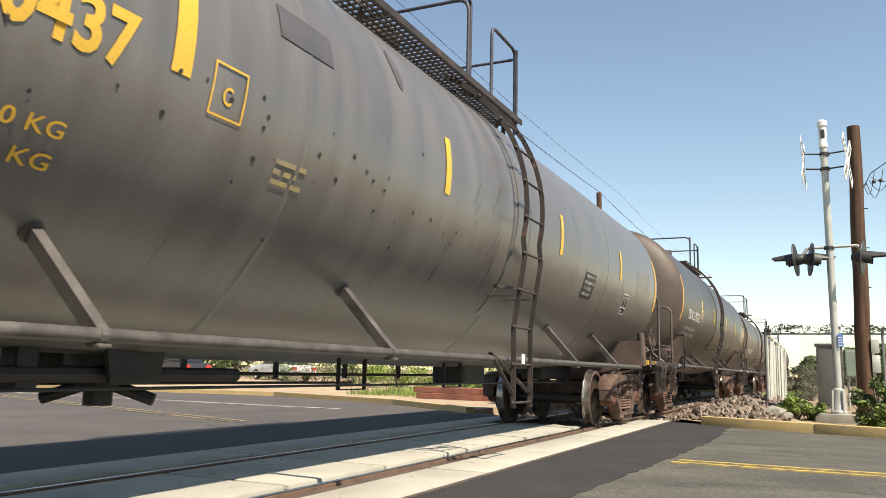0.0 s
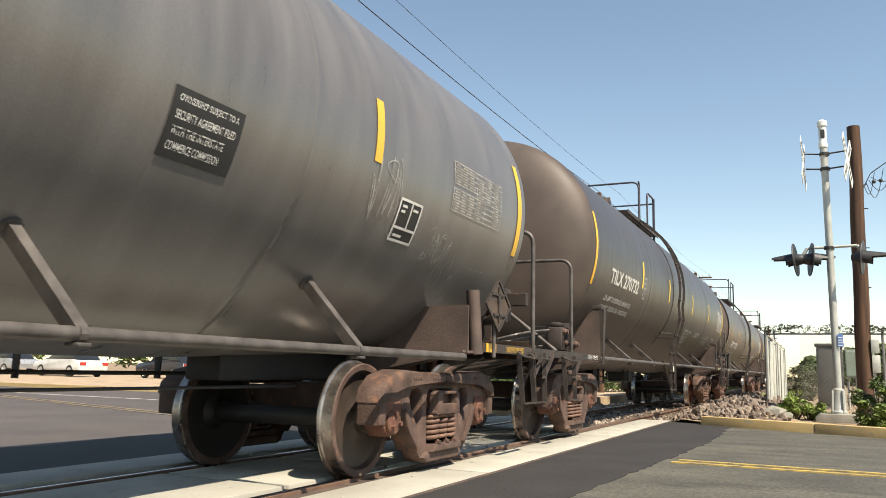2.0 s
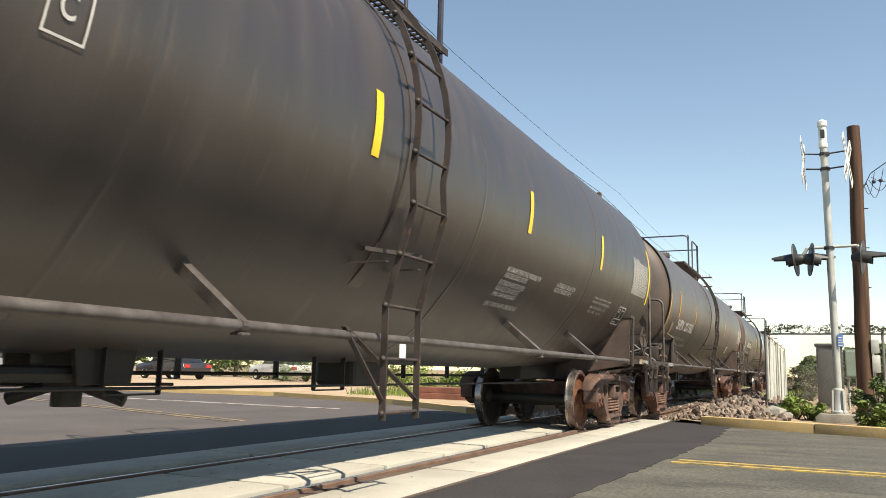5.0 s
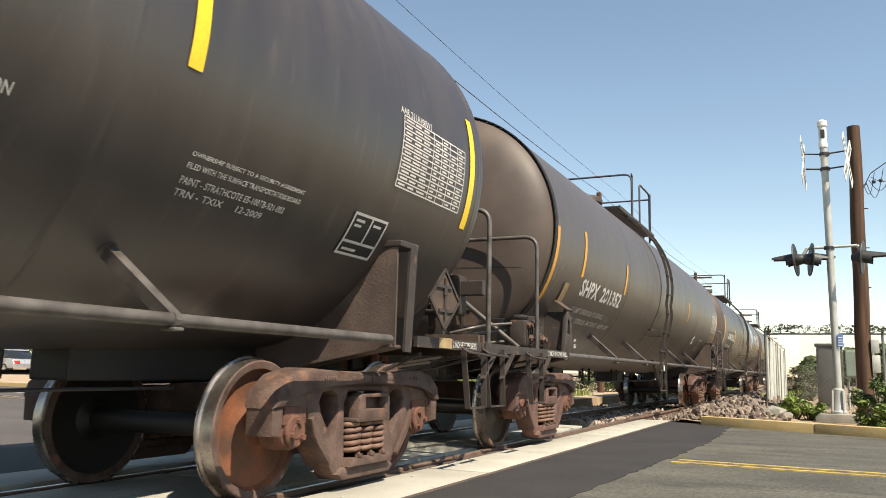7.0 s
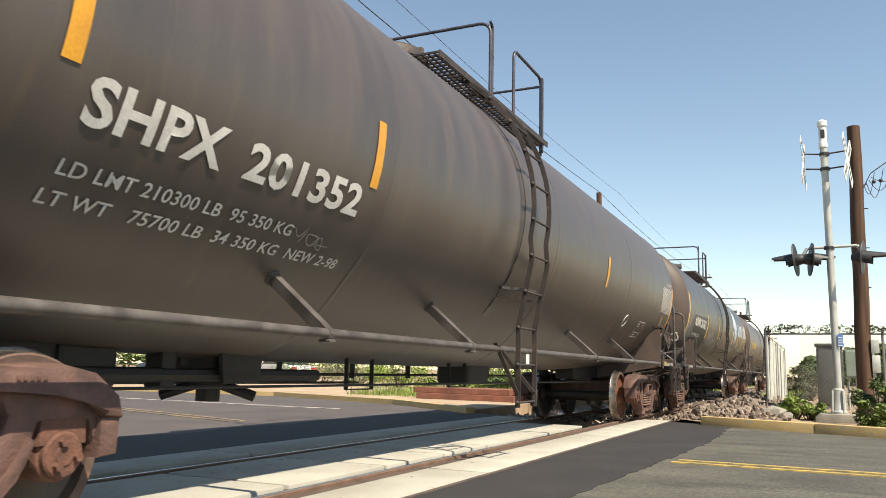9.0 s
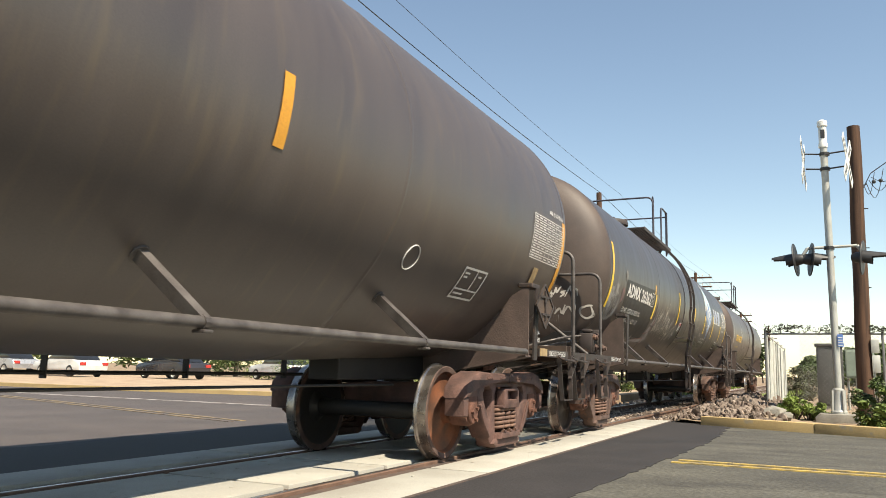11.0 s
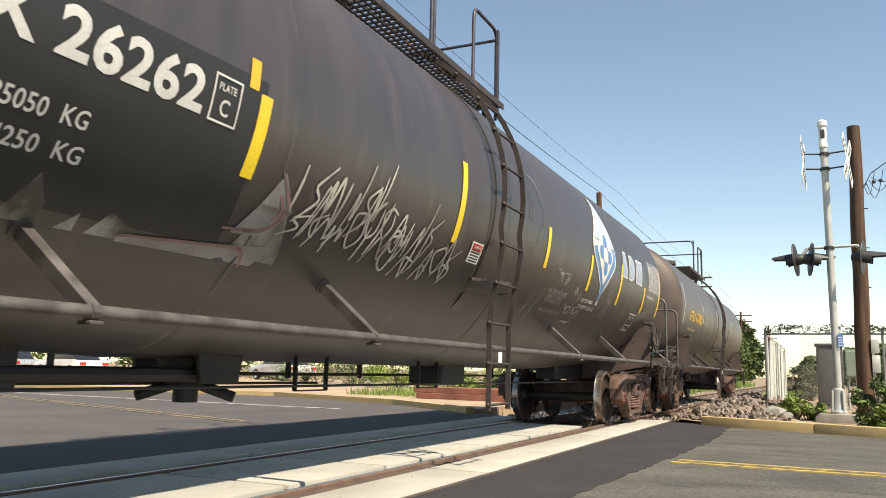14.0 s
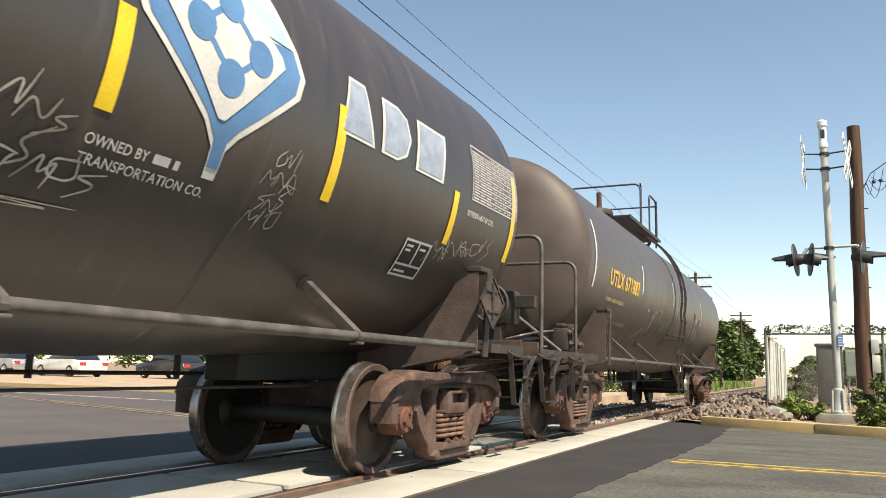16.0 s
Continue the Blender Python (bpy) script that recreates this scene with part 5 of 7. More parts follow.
def add_end(car, a, yt, e, rear, note):
    """Stub sill, end platform, coupler, steps and grab irons; e: the sill's end; a: the tank's seam; yt: the truck's centre."""
    s = 1 if rear else -1
    bm = bmesh.new()
    lo, hi = sorted((yt - s * 1.9, e))
    box(bm, (-0.17, lo, 0.76), (0.17, hi, 1.08), 0.015)
    box(bm, (-0.24, min(e, e - s * 0.35), 0.70), (0.24, max(e, e - s * 0.35), 1.12), 0.02)
    # M_DARK instead of frame steel: the platform's shade is coloured onto the sill.
    part("centre_sill", bm, M_DARK, car, "steel stub centre sill, the deck's shade put into its dark colour")
    bm = bmesh.new()
    lo, hi = sorted((e - s * 0.16, e + s * 0.05))
    box(bm, (-0.34, lo, 0.66), (0.34, hi, 1.06), 0.03)
    for k in (-1, 1):
        box(bm, (k * 0.27 - 0.05, hi - 0.02 if rear else lo - 0.03, 0.72), (k * 0.27 + 0.05, hi + 0.03 if rear else lo + 0.02, 0.98), 0.012)
    part("striker", bm, M_RUST, car, "rusty red striker casting behind the coupler", smooth=35)
    bm = bmesh.new()
    ce = e + s * 0.30
    tube(bm, [(0, e, 0.87), (0, ce, 0.87)], 0.075, 10)
    prism(bm, [(-0.16, ce - 0.16), (0.17, ce - 0.16), (0.20, ce + 0.05), (0.06, ce + 0.14), (0.02, ce + 0.02), (-0.08, ce + 0.02), (-0.12, ce + 0.16), (-0.20, ce + 0.10)], 0.72, 1.02, "z", 0.02)
    part("coupler", bm, M_RUST, car, "rusty knuckle coupler")
    bm = bmesh.new()
    pts = [(0.35, e, 0.80), (0.38, e + s * 0.12, 0.66), (0.36, e + s * 0.3, 0.50), (0.33, e + s * 0.45, 0.46)]
    tube(bm, pts, 0.022, 8)
    part("air_hose", bm, M_RUBBER, car, "black rubber air hose")
    # platform
    q = e - s * 0.05
    inner = yt + s * 0.2 if rear else yt - 0.2
    lo, hi = sorted((q, inner))
    for k in (1, -1):
        bm = bmesh.new()
        prism(bm, [(k * (PIPE_X + 0.02), 1.045), (k * (PIPE_X + 0.02), 1.13), (k * (PIPE_X - 0.10), 1.13), (k * (PIPE_X - 0.10), 1.115), (k * (PIPE_X - 0.01), 1.115), (k * (PIPE_X - 0.01), 1.045)][::k], lo, hi, "y")
        part("side_sill", bm, M_STEEL, car, "channel-steel side sill of the end platform")
    if rear:
        dep = (q, q - 0.3)
    else:
        dep = (q, inner)
    bm = bmesh.new()
    lo, hi = sorted(dep)
    box(bm, (-PIPE_X, q - 0.02, 1.0), (PIPE_X, q + 0.02, 1.2), 0.005)
    plat = part("end_platform", bm, M_STEEL_BROWN, car, "slatted brown steel end platform")
    slat = shared("platform_slat", lambda: mesh_of(box(bmesh.new(), (-PIPE_X + 0.03, -0.03, 1.09), (PIPE_X - 0.03, 0.03, 1.112)), M_STEEL_BROWN))
    n = max(3, round((hi - lo) / 0.1))
    for i in range(n):
        part("slat", slat, None, plat, at=pose(0, lo + (hi - lo) * (i + 0.5) / n, 0))
    # sill steps: flat-bar stirrups
    steps = ([(e - 0.25, 0.36)] if rear else [(e + 0.22, 0.36), (e + 1.42, 0.36)])
    for y, w in steps:
        for k in (1, -1):
            bm = bmesh.new()
            x = k * (PIPE_X + 0.03)
            tops, low = 0.22, 0.55
            bar(bm, (x, y - w / 2 - 0.05, 1.08), (x + k * 0.03, y - w / 2, low), 0.05, 0.014, (0, 1, 0))
            bar(bm, (x, y + w / 2 + 0.05, 1.08), (x + k * 0.03, y + w / 2, low), 0.05, 0.014, (0, 1, 0))
            bar(bm, (x + k * 0.03, y - w / 2, low), (x + k * 0.03, y + w / 2, low), 0.05, 0.014)
            bar(bm, (x, y + w / 2 + 0.35, 1.04), (x + k * 0.02, y + w / 2 - 0.02, 0.80), 0.045, 0.012, (0, 1, 0))
            part("sill_step", bm, M_STEEL, car, "flat-bar sill step")
            bm = bmesh.new()
            tube(bm, bent([(x, y - 0.26, 1.07), (x + k * 0.06, y - 0.26, 1.03), (x + k * 0.06, y + 0.26, 1.01), (x, y + 0.26, 1.05)], 0.04), 0.012, 6)
            part("grab_iron", bm, M_STEEL, car)
    for k in (1, -1):
        for p, r in (((k * 1.3, yt + s * 1.15, 1.0), (k * 0.2, yt + s * 0.9, 0.82)), ((k * 1.34, e - s * 0.15, 1.0), (k * 0.2, e - s * 0.5, 0.80)),
                     ((k * 1.3, yt + s * 0.5, 1.0), (k * 1.0, yt + s * 0.45, 0.86))):
            bm = bmesh.new()
            bar(bm, p, r, 0.06, 0.02)
            part("cross_brace", bm, M_STEEL, car)


def add_hoops(car, h1, h2, top=2.30):
    """The front platform's bent-pipe handrails with their slanting braces."""
    bm = bmesh.new()
    tube(bm, bent([(PIPE_X, h1, 1.1), (PIPE_X, h1, 2.42), (-PIPE_X, h1, 2.42), (-PIPE_X, h1, 1.1)], 0.16, 7), 0.024, 10)
    part("handrail", bm, M_PIPE, car, "bent grey pipe handrail over the platform", smooth=50)
    bm = bmesh.new()
    tube(bm, bent([(PIPE_X, h2, 1.1), (PIPE_X, h2, top), (-PIPE_X, h2, top), (-PIPE_X, h2, 1.1)], 0.16, 7), 0.022, 10)
    part("handrail", bm, M_PIPE, car, "bent grey pipe handrail over the platform", smooth=50)
    for k in (1, -1):
        bm = bmesh.new()
        tube(bm, [(-0.22, h2 - 0.03, 2.24), (k * 1.28, h2 - 0.25, 1.13)], 0.026, 8)
        part("brace", bm, M_PIPE, car, "slanting pipe brace", smooth=50)
    bm = bmesh.new()
    prism(bm, [(-0.34, 2.30), (-0.12, 2.30), (-0.16, 2.16), (-0.28, 2.16)], h2 - 0.05, h2 + 0.02, "y")
    bar(bm, (-0.22, h2, 2.2), (-0.22, h2 + 0.05, 1.15), 0.10, 0.03, (0, 1, 0))
    part("bracket", bm, M_STEEL, car, "steel bracket under the handrail")


def add_valve(car, y):
    """The brake control valve with its reservoir pipes on the platform."""
    bm = bmesh.new()
    box(bm, (1.05, y + 0.27, 1.13), (1.34, y + 0.41, 1.50), 0.015)
    v = part("brake_valve", bm, M_STEEL, car, "dusty cast brake control valve", smooth=35)
    for nm, lo, hi in (("service_portion", (1.12, y, 1.15), (1.31, y + 0.26, 1.44)), ("emergency_portion", (1.14, y + 0.42, 1.16), (1.30, y + 0.66, 1.33)),
                       ("valve_cover", (1.16, y + 0.47, 1.335), (1.28, y + 0.60, 1.42)), ("valve_cover", (1.15, y + 0.04, 1.445), (1.28, y + 0.20, 1.50))):
        bm = bmesh.new()
        box(bm, lo, hi, 0.02)
        n = 4
        for i in range(n):
            f = (i + 0.5) / n
            box(bm, (hi[0] - 0.005, lo[1] + (hi[1] - lo[1]) * f - 0.012, lo[2] + 0.03), (hi[0] + 0.012, lo[1] + (hi[1] - lo[1]) * f + 0.012, hi[2] - 0.03), 0.003)
        part(nm, bm, M_STEEL, v, smooth=35)
    for k, z in ((0.06, 1.38), (0.19, 1.40), (0.13, 1.24), (0.55, 1.24)):
        bm = bmesh.new()
        lathe(bm, [(0, 1.28), (0.042, 1.28), (0.042, 1.345), (0.03, 1.36), (0.03, 1.38), (0, 1.38)], 8, Matrix.Translation((0, y + k, z)))
        part("cap_nut", bm, M_CAST, v, smooth=35)
    bm = bmesh.new()
    lathe(bm, [(0, 0), (0.045, 0), (0.045, 0.16), (0.02, 0.18), (0, 0.2)], 12, Matrix.Translation((1.22, y + 0.66, 1.22)) @ Matrix.Rotation(radians(90), 4, "Z"))
    part("vent", bm, M_STEEL, v, smooth=35)
    bm = bmesh.new()
    for z, x in ((1.20, 0.95), (1.32, 0.98), (1.40, 1.05)):
        tube(bm, bent([(x + 0.1, y + 0.02, z), (x - 0.05, y - 0.25, z - 0.03), (x - 0.1, y - 0.6, z - 0.08), (0.3, y - 0.8, 1.15)], 0.1), 0.016, 6)
    part("brake_pipe", bm, M_PIPE, v, smooth=50)


def add_brake_wheel(car, h1):
    y, x, z = h1 + 0.12, 0.74, 1.66
    bm = bmesh.new()
    box(bm, (x - 0.16, y + 0.08, z - 0.24), (x + 0.26, y + 0.30, z + 0.16), 0.03)
    hb = part("hand_brake", bm, M_STEEL, car, "hand brake gear housing", smooth=35)
    bm = bmesh.new()
    box(bm, (x - 0.09, y + 0.1, 1.1), (x + 0.09, y + 0.22, z - 0.2), 0.01)
    part("post", bm, M_STEEL, hb)
    bm = bmesh.new()
    box(bm, (x + 0.2, y + 0.12, z - 0.05), (x + 0.5, y + 0.2, z + 0.1), 0.01)
    part("bracket", bm, M_STEEL, hb)
    R = 0.215
    bm = bmesh.new()
    tube(bm, [(x + R * math.cos(k * math.tau / 36), y - 0.03, z + R * math.sin(k * math.tau / 36)) for k in range(36)], 0.020, 8, True)
    part("brake_wheel_rim", bm, M_STEEL, hb, "round rim of the hand brake wheel", smooth=50)
    for k in range(8):
        a = k * math.tau / 8 + 0.2
        bm = bmesh.new()
        bar(bm, (x + 0.10 * math.cos(a), y - 0.005, z + 0.10 * math.sin(a)), (x + (R - 0.005) * math.cos(a), y - 0.03, z + (R - 0.005) * math.sin(a)), 0.05, 0.016, (0, 1, 0))
        part("brake_wheel_spoke", bm, M_STEEL, hb)
    bm = bmesh.new()
    lathe(bm, [(0.0, -0.05), (0.045, -0.05), (0.06, -0.02), (0.12, -0.005), (0.145, -0.02), (0.15, -0.005), (0.13, 0.03), (0.06, 0.06), (0, 0.1)], 16, Matrix.Translation((x, y + 0.03, z)) @ Matrix.Rotation(radians(90), 4, "Z"))
    part("brake_wheel_hub", bm, M_STEEL, hb, "dished hub of the hand brake wheel", smooth=50)
    bm = bmesh.new()
    for i in range(12):
        c = Vector((x + 0.12, y + 0.16, z - 0.26 - i * 0.036))
        tube(bm, [c + Vector((0.016 * math.cos(k) * (i % 2), 0.016 * math.cos(k) * (1 - i % 2), 0.026 * math.sin(k))) for k in [j * math.tau / 8 for j in range(8)]], 0.006, 5, True)
    part("chain", bm, M_CAST, hb, "hanging brake chain")


def placard(car, m, tilt=0):
    bm = bmesh.new()
    m = m @ pose(0, 0, 0, 0, 0, 0)
    poly = [(0, -0.24), (0.24, 0), (0, 0.24), (-0.24, 0)]
    prism(bm, poly, 0, 0.012, "y")
    p = part("placard_holder", bm, M_STEEL_BROWN, car, "diamond-shaped steel placard holder", at=m)
    bm = bmesh.new()
    for a, b in zip(poly, poly[1:] + poly[:1]):
        bar(bm, (a[0], -0.006, a[1]), (b[0], -0.006, b[1]), 0.012, 0.022)
    part("rim", bm, M_STEEL, p)
    for a, b in (((-0.15, 0.10), (0.10, 0.10)), ((-0.10, -0.09), (0.13, -0.09)), ((0.0, -0.16), (0.0, 0.17))):
        part("clip", bar(bmesh.new(), (a[0], -0.009, a[1]), (b[0], -0.009, b[1]), 0.014, 0.024), M_STEEL, p)
    part("latch", box(bmesh.new(), (-0.022, -0.02, 0.03), (0.022, -0.002, 0.09), 0.004), M_STEEL, p)
    return p


M_CAST_RED = mat("reddish_dusty_cast_steel", (0.150, 0.080, 0.064), 0.75, 0.1, (0.068, 0.038, 0.032), 6, 50, 0.5)
M_SPRING = mat("rust_brown_springs", (0.22, 0.125, 0.085), 0.7, 0.1, (0.11, 0.06, 0.045), 9, 50, 0.3)
M_STEEL_BROWN = mat("rust_brown_paint", (0.105, 0.070, 0.050), 0.65, 0.1, (0.055, 0.038, 0.030), 6, 80, 0.2)
M_RAILING = mat("dark_blue_grey_pipe", (0.07, 0.065, 0.085), 0.5, 0.2, (0.04, 0.038, 0.05), 6, 80, 0.1)
# Lighter than the frame steel: sunlight on the webs is put into this colour.
M_WEB = mat("dusty_sunlit_bolster_paint", (0.115, 0.080, 0.066), 0.7, 0.1, (0.065, 0.046, 0.039), 4, 60, 0.3)
M_AMBER_LIGHT = mat("golden_reflective_tape", (0.82, 0.46, 0.03), 0.4, 0, (0.70, 0.36, 0.03), 2.5, 60, 0.0)
M_PATCH = mat("flat_dark_grey", (0.075, 0.072, 0.08), 0.6, 0, (0.06, 0.058, 0.062), 5, 60, 0.0)
M_FADED_YELLOW = mat("faded_yellow_stencil", (0.38, 0.29, 0.12), 0.6, 0, (0.26, 0.22, 0.15), 9, 60, 0.0)
M_SILVER = mat("faded_silver_spray", (0.36, 0.34, 0.31), 0.6, 0, (0.07, 0.062, 0.056), 3.5, 60, 0.0, fade=(0.42, 0.6))
CARS = []
SETS = []


def stripe(car, y, d0, d1, w=0.10, material=None, split=None):
    """A vertical strip of reflective tape from d0 to d1 degrees about the side's middle line."""
    bm = rects([(-w / 2, 0, w / 2, R_TANK * radians(d1 - d0))])
    part("tape_stripe", on_tank(bm, y, d0), material or M_YELLOW, car, "upright strip of reflective tape", smooth=60)


def mark(car, text, y, deg, width, height, material=None, name="lettering"):
    part(name, on_tank(fitted(text, width, height), y, deg), material or M_WHITE, car, "painted stencil lettering reading " + text)


def head_mark(car, text, x, z, a, width, height, material=None):
    part("lettering", on_head(fitted(text, width, height), x, z, a), material or M_STENCIL, car, "painted stencil lettering reading " + text)


def ruled(car, y, deg, w, h, rows, cols, material=None, seed=1, slant=0.0):
    """A stencilled inspection table: ruled lines with bars of unreadable print."""
    rnd = random.Random(seed)
    t = 0.010
    items = []
    for i in range(rows + 1):
        z = h * i / rows
        items.append((0, z - t / 2, w, z + t / 2))
    xs = [0, w * 0.45] + [w * (0.45 + 0.55 * k / (cols - 1)) for k in range(1, cols)]
    for x in xs:
        items.append((x - t / 2, 0, x + t / 2, h))
    for i in range(rows):
        z = h * (i + 0.5) / rows
        hh = h / rows * 0.15
        for k in range(len(xs) - 1):
            if rnd.random() < 0.85:
                x0 = xs[k] + 0.03
                n = 3 if k == 0 else 1
                x1 = xs[k + 1] - 0.03
                for j in range(n):
                    u0, u1 = x0 + (x1 - x0) * j / n, x0 + (x1 - x0) * (j + rnd.uniform(0.6, 0.9)) / n
                    items.append((u0, z - hh, u1, z + hh))
    part("inspection_table", on_tank(rects(items), y, deg, 0.008), material or M_OFFWHITE, car, "white stencilled inspection table with tiny print")


def load_box(car, y, deg, w, h, slant=0.0):
    part("stencil_panel", on_tank(rects([(0, 0, w, h)]), y, deg, 0.005), M_PANEL, car, "black lubrication stencil panel", smooth=60)
    t = 0.02
    items = [(0, 0, w, t), (0, h - t, w, h), (0, 0, t, h), (w - t, 0, w, h), (0, h * 0.3, w, h * 0.3 + t), (w * 0.52, h * 0.3, w * 0.52 + t, h)]
    items += [(0.05, h * 0.80, w * 0.35, h * 0.86), (0.05, h * 0.68, w * 0.30, h * 0.74), (w * 0.62, h * 0.78, w * 0.85, h * 0.84), (0.05, h * 0.12, w * 0.5, h * 0.18)]
    part("stencil_frame", on_tank(rects(items), y, deg, 0.009), M_WHITE, car, "white stencil frame", smooth=60)


def print_bars(car, y, deg, lines, height, gap, material=None, seed=3):
    """Lines of small unreadable print as bars, line by line: each a width."""
    rnd = random.Random(seed)
    items = []
    for i, w in enumerate(lines):
        x, z = 0.0, -i * gap
        while x < w - 0.02:
            k = min(w - x, rnd.uniform(0.06, 0.2))
            items.append((x, z - height, x + k, z))
            x += k + 0.03
    h = len(lines) * gap
    bm = rects(items)
    part("small_print", on_tank(bm, y, deg, 0.008), material or M_WHITE, car, "lines of small white print")


def scrawl(car, y, deg, w, h, seed, strokes, thick=0.014, material=None, head=None):
    """Spray-can squiggles: loops and zigzags laid on the paint."""
    rnd = random.Random(seed)
    bm = bmesh.new()
    for k in range(strokes):
        cx = w * (k + 0.5) / strokes
        n = rnd.randint(5, 9)
        pts = []
        for i in range(n):
            pts.append(Vector((cx + rnd.uniform(-0.6, 0.6) * w / strokes, h * (rnd.random() if i % 2 else rnd.choice((0.05, 0.2, 0.85, 1.0))), 0)))
        sm = []
        for i in range(len(pts) - 1):
            p0, p1, p2, p3 = pts[max(i - 1, 0)], pts[i], pts[i + 1], pts[min(i + 2, len(pts) - 1)]
            for j in range(7):
                t = j / 7
                sm.append(0.5 * ((2 * p1) + (p2 - p0) * t + (2 * p0 - 5 * p1 + 4 * p2 - p3) * t * t + (3 * p1 - p0 - 3 * p2 + p3) * t ** 3))
        prev = None
        for i, p in enumerate(sm):
            d = (sm[min(i + 1, len(sm) - 1)] - sm[max(i - 1, 0)])
            nrm = Vector((-d.y, d.x, 0)).normalized() * thick * rnd.uniform(0.7, 1.2)
            cur = (bm.verts.new(p + nrm), bm.verts.new(p - nrm))
            if prev:
                bm.faces.new((prev[0], prev[1], cur[1], cur[0]))
            prev = cur
    bm = on_head(bm, *head) if head else on_tank(bm, y, deg, 0.007)
    part("graffiti", bm, material or M_OFFWHITE, car, "unreadable sprayed graffiti strokes")


GLYPHS = (((0, 0), (0.15, 1), (0.75, 0.05), (0.9, 1)), ((0.35, 1.05), (0.25, 0.0)), ((0.8, 0.9), (0.4, 1), (0.1, 0.7), (0.2, 0.2), (0.6, 0), (0.9, 0.4), (0.7, 0.9)),
          ((-0.1, -0.2), (0.25, 1), (0.5, 0.2), (0.8, 0.85), (0.95, -0.1)), ((0.9, 1), (0.1, 0.6), (0.75, 0.45), (0.05, -0.15)), ((0.05, 0.1), (0.3, 0.9), (0.45, 0.05), (0.7, 1.05)),
          ((0, -0.1), (0.45, 1.1), (0.9, -0.2), (0.2, 0.4), (1.0, 0.35)))


def sprayed(lines, thick, rnd):
    """Flat rounded strokes along lines of points, as a spray can leaves them."""
    bm = bmesh.new()
    for k, line in enumerate(lines):
        pts = [Vector((p[0], p[1], 0.0004 * k)) for p in line]
        pts = bent(pts, 0.10, 5) if len(pts) > 2 else [pts[0].lerp(pts[-1], i / 5) for i in range(6)]
        prev = None
        for i, p in enumerate(pts):
            d = pts[min(i + 1, len(pts) - 1)] - pts[max(i - 1, 0)]
            n = Vector((-d.y, d.x, 0)).normalized() * thick * rnd.uniform(0.8, 1.2) * (0.55 if i in (0, len(pts) - 1) else 1)
            cur = (bm.verts.new(p + n), bm.verts.new(p - n))
            if prev:
                bm.faces.new((prev[0], prev[1], cur[1], cur[0]))
            prev = cur
    return bm


def tag(car, y, deg, w, h, seed, n, thick, material=None, drop=0.0, head=None):
    """A row of n angular sprayed scribbles; drop: how far the row sinks over its width."""
    rnd = random.Random(seed)
    lines, last = [], None
    for k in range(n):
        g = rnd.choice([q for q in GLYPHS if q is not last])
        last = g
        hh, cw = h * rnd.uniform(0.6, 1.15), w / n * rnd.uniform(1.2, 1.9)
        x0, z0 = w * k / n, -drop * k / n + h * rnd.uniform(-0.12, 0.12)
        lines.append([(x0 + cw * p[0] + 0.18 * hh * p[1] + rnd.uniform(-0.15, 0.15) * cw, z0 + hh * (p[1] + rnd.uniform(-0.16, 0.16))) for p in g])
    bm = sprayed(lines, thick, rnd)
    bm = on_head(bm, *head) if head else on_tank(bm, y, deg, 0.007)
    part("graffiti", bm, material or M_GRAFFITI, car, "unreadable sprayed graffiti strokes")


def blot(car, y, deg, rx, rz, seed, material, label, lift=0.005):
    """An uneven sprayed blot."""
    rnd = random.Random(seed)
    bm = bmesh.new()
    c = bm.verts.new((0, 0, 0))
    ring = []
    for k in range(40):
        a = k * math.tau / 40
        f = 1 + 0.3 * noise.noise((math.cos(a) * 1.6 + seed, math.sin(a) * 1.6, 0)) + rnd.uniform(-0.06, 0.06)
        ring.append(bm.verts.new((rx * f * math.cos(a), rz * f * math.sin(a), 0)))
    for k in range(40):
        bm.faces.new((c, ring[k], ring[(k + 1) % 40]))
    part("graffiti", on_tank(bm, y, deg, lift), material, car, label, smooth=60)


def outline_on(car, name, pts, y, deg, lift, material, label):
    bm = bmesh.new()
    bm.faces.new([bm.verts.new((*p, 0)) for p in pts])
    bmesh.ops.triangulate(bm, faces=bm.faces[:])
    return part(name, on_tank(bm, y, deg, lift), material, car, label, smooth=60)


